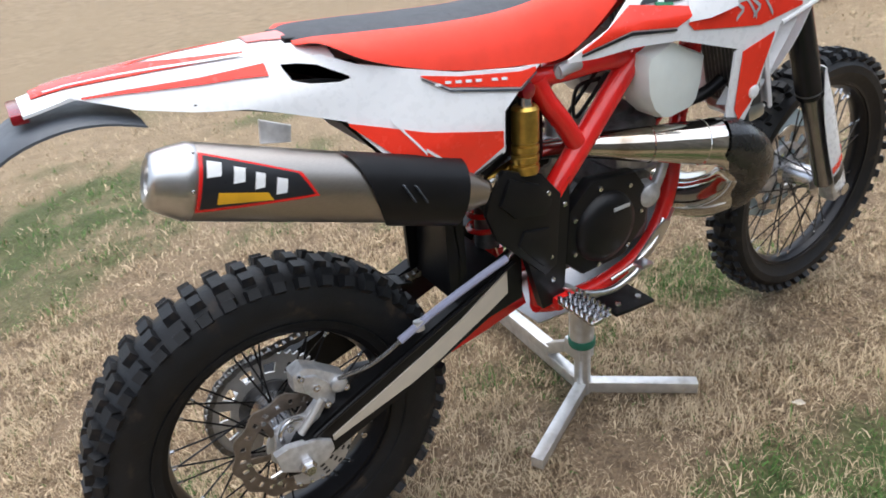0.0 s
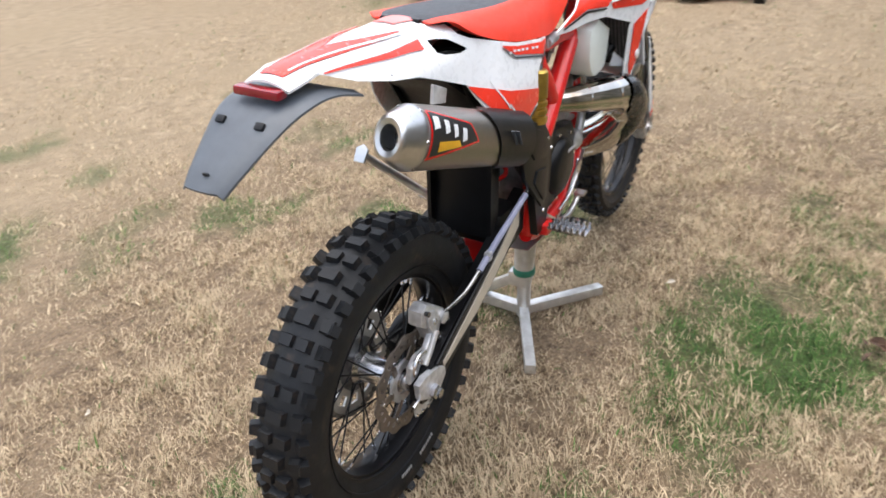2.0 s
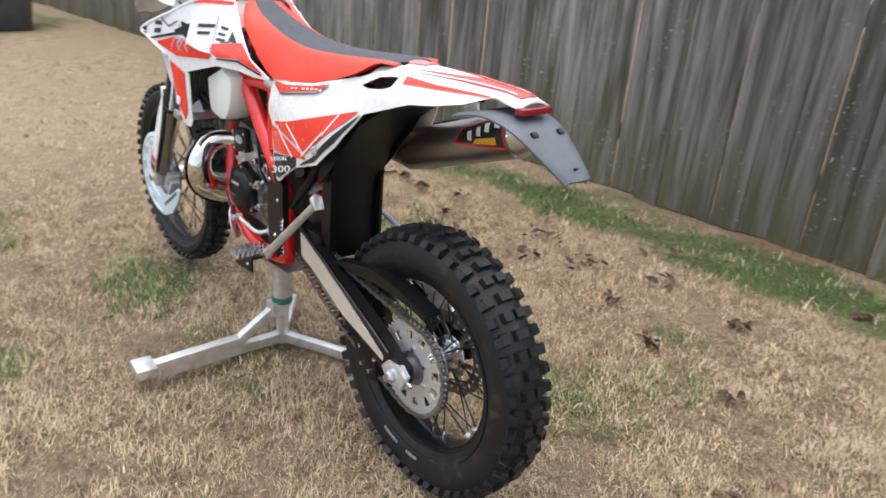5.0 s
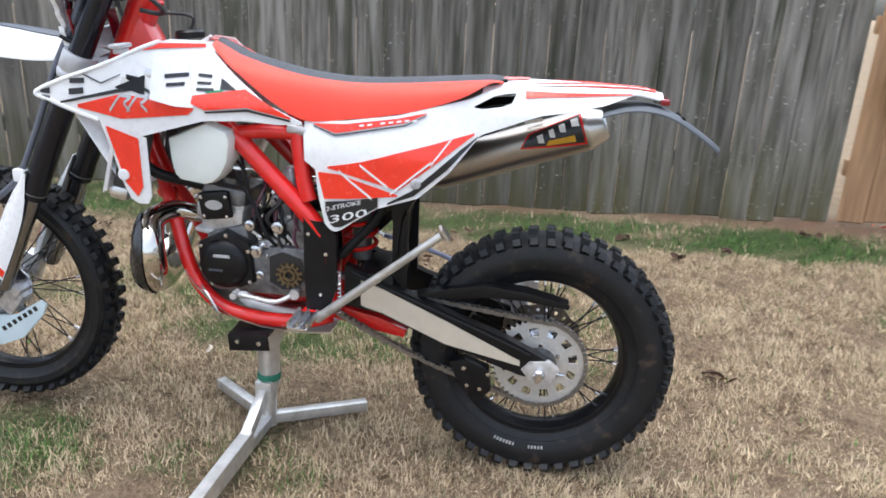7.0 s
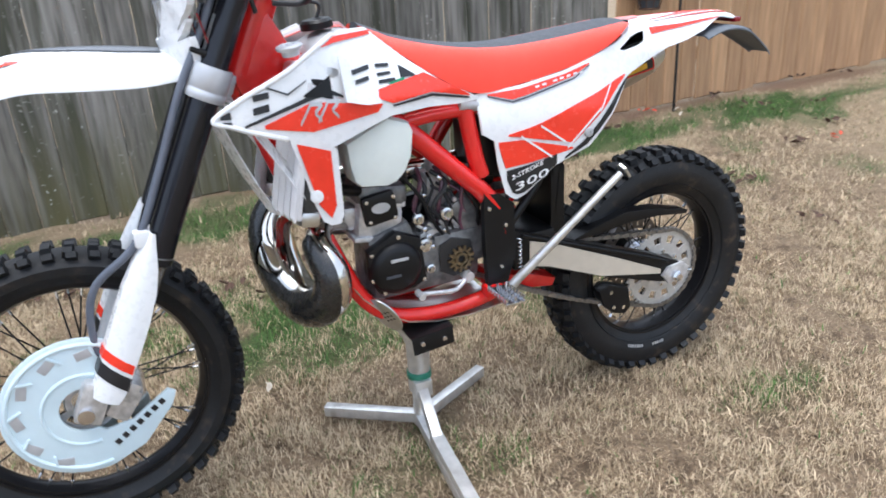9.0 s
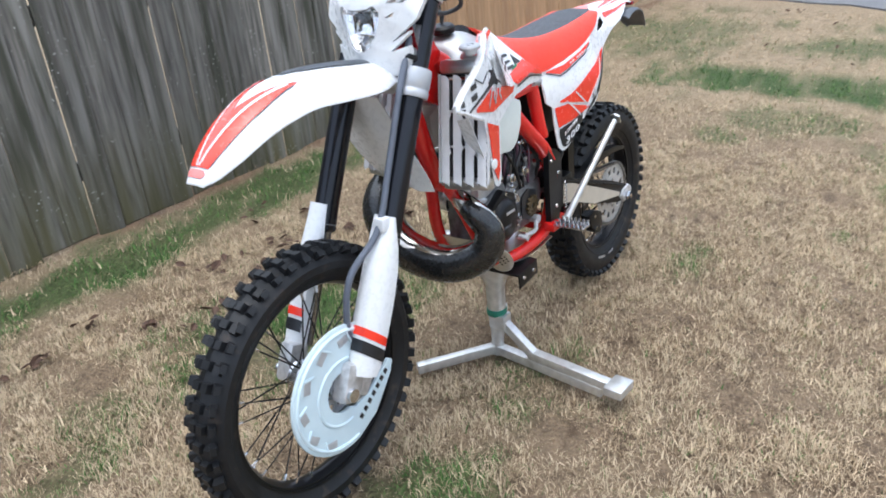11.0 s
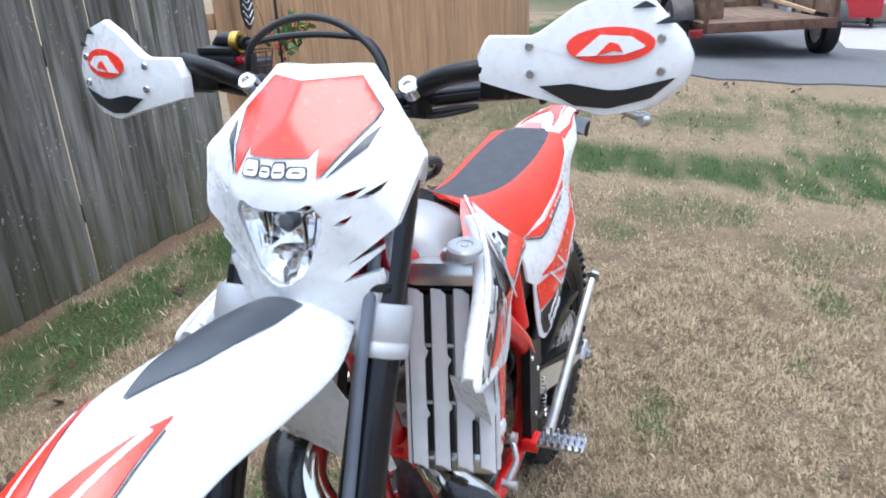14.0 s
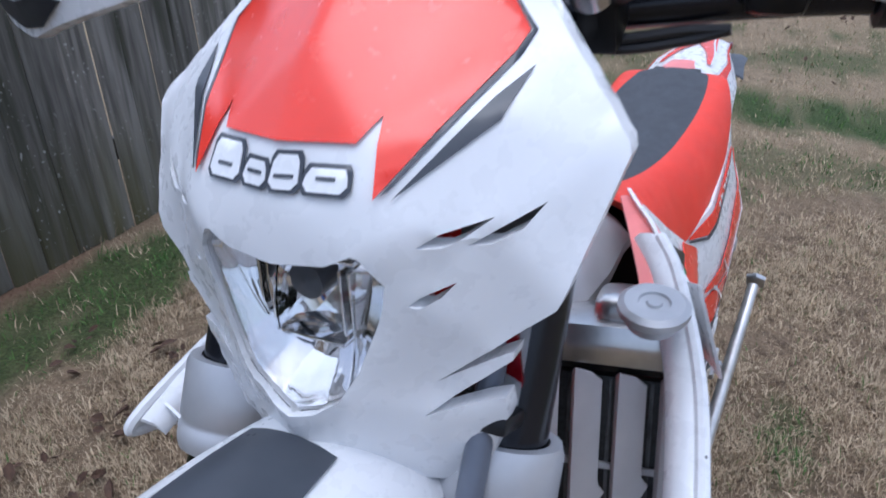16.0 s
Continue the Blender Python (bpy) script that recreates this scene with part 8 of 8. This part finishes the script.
def sprig(name, label, at, spread, seed, leaves, petals):
    """A small plant of pointed leaves with petals among them."""
    rng = random.Random(seed)
    root = thing(name, label, "flowers")

    def blade(n, size):
        g = Geo()
        for _ in range(n):
            o = Vector([rng.gauss(0, spread) for _ in range(3)])
            m = Matrix.Translation(Vector(at) + o) @ Euler([rng.uniform(0, 6.3) for _ in range(3)]).to_matrix().to_4x4()
            g.add([(0, 0, 0), (size * 0.3, size * 0.5, 0.004), (0, size, -0.004), (-size * 0.3, size * 0.5, 0.004)], [(0, 1, 2, 3)], m)
        return g

    part("foliage", blade(leaves, 0.06), LEAFGREEN, root)
    for mt, n in petals:
        for _ in range(n):
            part("petal", blade(1, 0.035), mt, root)
    return root


sprig("hanging_flowers", "hanging sprig of red and yellow flowers", (-2.20, -2.19, 1.10), 0.05, 5, 60, ((PETALRED, 14), (PETALYELLOW, 26)))
sprig("hanging_flowers", "hanging sprig of red flowers with green leaves", (-2.02, -2.17, 1.06), 0.04, 6, 30, ((PETALRED, 30),))


# fallen leaves
def leaves(name, spots, n, size, mat, seed, label):
    rng = random.Random(seed)
    g = Geo()
    for sx, sy, sp in spots:
        for _ in range(n):
            x, y = rng.gauss(sx, sp), rng.gauss(sy, sp)
            k = size * rng.uniform(0.5, 1.3)
            m = Matrix.Translation((x, y, gz(x, y) + 0.010 + rng.uniform(0, 0.015))) @ Euler((rng.uniform(-0.7, 0.7), rng.uniform(-0.7, 0.7), rng.uniform(0, 6.3))).to_matrix().to_4x4()
            g.add([(0, -k, 0), (k * 0.5, -k * 0.3, k * 0.25), (k * 0.45, k * 0.4, k * 0.2), (0, k, 0.1 * k), (-k * 0.45, k * 0.4, k * 0.3), (-k * 0.5, -k * 0.3, k * 0.2), (0, 0, -0.05 * k)], [(0, 1, 6), (1, 2, 6), (2, 3, 6), (3, 4, 6), (4, 5, 6), (5, 0, 6)], m)
    return tagged(part(name, g, mat), label, "leaves", kind="stuff")


SPOTS = [(1.91, -1.29, 0.02), (1.82, -1.34, 0.02), (1.69, -1.36, 0.03), (1.32, -1.21, 0.02), (2.44, -1.64, 0.02), (2.13, -1.42, 0.03), (2.02, -1.6, 0.04), (1.45, -1.39, 0.03), (0.29, -1.17, 0.03), (0.24, -1.45, 0.03), (0.37, -1.69, 0.05), (-2.47, -2.3, 0.03), (-3.31, -2.35, 0.05), (-3.7, -2.3, 0.05), (-2.9, -1.83, 0.04), (-2.62, -1.47, 0.04), (-2.11, -1.27, 0.03), (-2.5, -1.95, 0.06), (-1.34, -0.46, 0.03), (-1.39, -0.99, 0.03)]
SPOTS_FENCE = [(0.76, -1.38, 0.05), (0.76, -1.19, 0.05), (1.0, -0.96, 0.05), (1.12, -1.09, 0.05), (0.91, -1.42, 0.04), (0.54, -1.36, 0.03), (0.0, -1.02, 0.02), (-0.15, -1.37, 0.03), (-0.38, -0.94, 0.02), (0.55, -1.24, 0.04), (-0.42, -1.82, 0.02), (-1.35, -2.02, 0.03), (-0.6, -0.52, 0.02), (-0.66, -1.6, 0.02), (-0.9, -1.7, 0.02), (-6.3, -0.6, 0.06), (-6.3, 0.3, 0.06), (-6.25, 1.0, 0.06), (-5.6, 0.8, 0.5), (-4.4, 0.4, 0.6)]
leaves("fallen_leaves", SPOTS + SPOTS_FENCE, 6, 0.026, LEAFBROWN, 3, "small dark brown dead leaves scattered on the lawn")
leaves("fallen_leaves", [(1.13, -0.37, 0.004), (-1.95, -2.10, 0.03), (0.15, 0.9, 0.5)], 2, 0.022, BEIGE, 4, "few pale dry leaves on the grass")
leaves("fallen_leaves", [(-2.37, -1.23, 0.03), (-1.85, -2.22, 0.04)], 3, 0.03, ORANGERED, 9, "few orange leaves on the grass")

# ---- machinery and clutter ahead of the front wheel ----
deck = thing("mower_deck", "orange mowing deck with casters standing on the grass", "mower deck")
dz = gz(6.1, 0.7)
part("shell", side_plate([(-0.52, 0.07), (0.52, 0.07), (0.55, 0.14), (0.48, 0.22), (-0.48, 0.22), (-0.55, 0.14)], 0, 0.75, 0.03).moved(Matrix.Translation((6.45, 0.72, dz)) @ Matrix.Rotation(radians(90), 4, "Z")), ORANGE, deck)
part("front_bar", bar((6.02, 0.10, dz + 0.17), (6.02, 1.35, dz + 0.17), 0.07, 0.08), ORANGE, deck)
part("upper_bar", bar((6.06, 0.16, dz + 0.30), (6.06, 1.28, dz + 0.30), 0.07, 0.09), ORANGE, deck)
for y in (0.22, 1.22):
    part("upright", bar((6.05, y, dz + 0.15), (6.05, y, dz + 0.35), 0.06, 0.08, up=(1, 0, 0)), ORANGE, deck)
    part("caster", lathe([(0, -0.035), (0.085, -0.04), (0.095, 0), (0.085, 0.04), (0, 0.035)], 20, (5.98, y + (0.12 if y > 1 else -0.12), dz + 0.095)), RUBBER, deck)
    part("caster_fork", bar((5.98, y + (0.12 if y > 1 else -0.12), dz + 0.18), (5.98, y, dz + 0.24), 0.04, 0.04), ORANGE, deck)
part("gear_cover", lathe([(0, 0), (0.11, 0), (0.10, 0.05), (0.05, 0.08), (0, 0.08)], 24, (6.1, 0.70, dz + 0.30), (0, 0, 1)), RUST, deck)
part("blade_dome", lathe([(0, -0.02), (0.15, 0.0), (0.17, 0.03), (0, 0.05)], 24, (5.98, 0.65, dz + 0.045), (0, 0, 1)), CLAMP, deck)

mower = thing("lawn_mower", "red-orange walk-behind lawn mower on the grass", "lawn mower")
mz = gz(5.6, 2.8)
part("shell", side_plate([(-0.36, 0.08), (0.36, 0.08), (0.38, 0.14), (0.22, 0.20), (-0.10, 0.24), (-0.30, 0.40), (-0.36, 0.40)], 0, 0.42, 0.03).moved(Matrix.Translation((5.65, 2.80, mz)) @ Matrix.Rotation(radians(-90), 4, "Z")), ORANGERED, mower)
part("motor", lathe([(0, 0), (0.12, 0), (0.13, 0.05), (0.10, 0.16), (0, 0.18)], 20, (5.68, 2.72, mz + 0.22), (0, 0, 1)), MACHINE, mower)
for dx, y, r in ((-0.22, 2.48, 0.10), (0.22, 2.48, 0.10), (-0.22, 3.16, 0.13), (0.22, 3.16, 0.13)):
    road_wheel(mower, (5.62 + dx, y, mz + r), r, 0.06, axis=(1, 0, 0))
for dx in (-0.18, 0.18):
    part("handle_tube", tube([(5.65 + dx, 3.05, mz + 0.25), (5.65 + dx, 3.6, mz + 0.80), (5.65 + dx, 3.75, mz + 0.95)], 0.012, 8), MACHINE, mower)

trac = thing("garden_tractor", "dark weathered garden tractor among clutter", "tractor")
tz = gz(6.2, 2.1)
part("chassis", block((0.55, 1.10, 0.22), (6.35, 2.15, tz + 0.32), 0.03), MACHINE, trac)
part("hood", block((0.50, 0.60, 0.30), (6.35, 1.95, tz + 0.55), 0.05), MACHINE, trac)
part("white_panel", block((0.03, 0.45, 0.12), (6.02, 2.58, tz + 0.22), 0.008), SIDING, trac)
part("reflector", block((0.06, 0.16, 0.17), (6.2, 1.66, tz + 0.14), 0.01), ORANGERED, trac)
for y, r in ((2.07, 0.17), (2.60, 0.22)):
    road_wheel(trac, (5.98, y, tz + r), r, 0.14, axis=(1, 0, 0))
    road_wheel(trac, (6.72, y, tz + r), r, 0.14, axis=(1, 0, 0))
part("brush_guard", tube([(6.0, 1.72, tz + 0.25), (5.95, 1.95, tz + 0.33), (5.95, 2.3, tz + 0.30), (6.0, 2.5, tz + 0.36)], 0.02, 8), BLEACHED, trac)

pile = tagged(new("brush_pile"), "low heap of dry grey sticks", "brush pile", kind="stuff")
rng = random.Random(4)
g = Geo()
for _ in range(90):
    a = Vector((rng.gauss(6.1, 0.15), rng.gauss(2.55, 0.35), 0))
    b = a + Vector((rng.gauss(0, 0.15), rng.gauss(0, 0.30), 0))
    g.join(tube([(a.x, a.y, gz(a.x, a.y) + rng.uniform(0.01, 0.2)), (b.x, b.y, gz(b.x, b.y) + rng.uniform(0.01, 0.35))], 0.008, 5, smooth=False))
part("sticks", g, BLEACHED, pile)

for a, b in (((5.15, 6.3), (5.42, 4.6)), ((5.42, 4.55), (5.58, 3.45))):
    tim = thing("landscape_timber", "faded grey-brown landscape timber on the ground", "timber", "border timbers")
    part("beam", bar((a[0], a[1], gz(*a) + 0.06), (b[0], b[1], gz(*b) + 0.06), 0.13, 0.12, 0.015), BLEACHED, tim)
shed = thing("shed", "white sided shed behind the border timbers", "shed")
part("wall", block((0.15, 5.0, 2.4), (7.2, 6.0, 1.2 - 0.2), 0.0), SIDING, shed)
for k in range(14):
    part("siding_board", bar((7.1, 3.5, 0.05 + 0.15 * k), (7.1, 8.5, 0.05 + 0.15 * k), 0.03, 0.155, 0.004), SIDING, shed)
part("roof", block((3.0, 5.6, 0.1), (8.4, 6.0, 2.6), 0.01, Matrix.Rotation(radians(-18), 4, "Y")), MACHINE, shed)
part("sill", block((0.2, 5.0, 0.18), (7.12, 6.0, -0.15), 0.01), BLEACHED, shed)
cart = thing("garden_cart", "red garden cart with black wheels", "cart")
kz = gz(4.9, 6.7)
part("tub", block((0.55, 0.85, 0.30), (5.05, 6.75, kz + 0.33), 0.05), TOOLRED, cart)
for dx in (-0.22, 0.22):
    for y in (6.42, 7.05):
        road_wheel(cart, (5.05 + dx, y, kz + 0.12), 0.12, 0.07, axis=(1, 0, 0))
crates = thing("storage_crate", "dark plastic storage crate on the grass", "crate")
part("box", block((0.4, 0.5, 0.32), (6.6, 3.4, gz(6.6, 3.4) + 0.16), 0.02), MACHINE, crates)
part("lid", block((0.44, 0.54, 0.05), (6.6, 3.4, gz(6.6, 3.4) + 0.345), 0.012), BLEACHED, crates)

# odds and ends behind the mowing deck
TARPBLUE = material("blue_drum_plastic", (0.03, 0.10, 0.36), 0.45, vary=0.15, scale=6)
DARKRED = material("dull_red_paint", (0.16, 0.014, 0.016), 0.5, vary=0.25, scale=9)
drum = thing("plastic_drum", "blue plastic drum standing behind the mowing deck", "drum")
gd = gz(8.0, 1.2)
part("body", lathe([(0, 0), (0.24, 0), (0.27, 0.03), (0.28, 0.18), (0.265, 0.20), (0.28, 0.22), (0.28, 0.50), (0.265, 0.52), (0.28, 0.54), (0.27, 0.72), (0.24, 0.76), (0, 0.76)], 28, (8.0, 1.20, gd), (0, 0, 1)), TARPBLUE, drum)
part("rim", lathe([(0.235, 0.755), (0.25, 0.765), (0.25, 0.785), (0.235, 0.785)], 28, (8.0, 1.20, gd), (0, 0, 1), True), TARPBLUE, drum)
till = thing("garden_tiller", "dull red garden tiller with dark wheels", "tiller")
gt = gz(7.9, 0.5)
part("hood", side_plate([(-0.42, 0.22), (0.30, 0.22), (0.40, 0.34), (0.30, 0.46), (-0.30, 0.52), (-0.42, 0.40)], 0, 0.42, 0.04).moved(Matrix.Translation((7.9, 0.55, gt)) @ Matrix.Rotation(radians(90), 4, "Z")), DARKRED, till)
part("motor", block((0.34, 0.30, 0.30), (7.95, 0.42, gt + 0.62), 0.05), MACHINE, till)
part("belt_cover", block((0.10, 0.60, 0.16), (7.66, 0.55, gt + 0.34), 0.04), DARKRED, till)
for dx in (-0.26, 0.26):
    for y in (0.12, 0.86):
        road_wheel(till, (7.9 + dx, y, gt + 0.22), 0.22, 0.12, axis=(1, 0, 0))
    part("handle_tube", tube([(7.9 + dx * 0.6, 0.86, gt + 0.45), (7.9 + dx * 0.8, 1.3, gt + 0.85), (7.9 + dx, 1.5, gt + 0.95)], 0.014, 8), MACHINE, till)
bins = thing("storage_bin", "black lidded storage bin on the grass", "bin")
gb = gz(8.1, -0.6)
part("tub", side_plate([(-0.38, 0), (0.38, 0), (0.43, 0.50), (-0.43, 0.50)], 0, 0.52, 0.03).moved(Matrix.Translation((8.1, -0.62, gb)) @ Matrix.Rotation(radians(80), 4, "Z")), MACHINE, bins)
part("lid", block((0.58, 0.94, 0.07), (8.1, -0.62, gb + 0.53), 0.025, Matrix.Rotation(radians(-10), 4, "Z")), BLACK, bins)
pail = thing("bucket", "white plastic bucket on the grass", "bucket")
gp = gz(7.55, -0.42)
part("body", lathe([(0, 0), (0.075, 0), (0.09, 0.14), (0.10, 0.14), (0.10, 0.17), (0.085, 0.17), (0.07, 0.04), (0, 0.04)], 24, (7.55, -0.42, gp), (0, 0, 1)), WHITE, pail)
part("bail", tube([(7.55, -0.42 + 0.10 * math.cos(a), gp + 0.15 - 0.09 * math.sin(a)) for a in np.linspace(0, math.pi, 12)], 0.003, 6, n=1), STEEL, pail)

# the far side of the drive lies a little nearer the fence; the trailer is parked askew
for ob in (chest, house, car):
    ob.location += Vector((0, -0.42, 0.02))
for ob in (trailer, cooler, lum):
    ob.matrix_world = Matrix.Translation((-8.45, -0.40, 0.0)) @ Matrix.Rotation(radians(20), 4, "Z") @ Matrix.Translation((10.35, 0.17, 0))
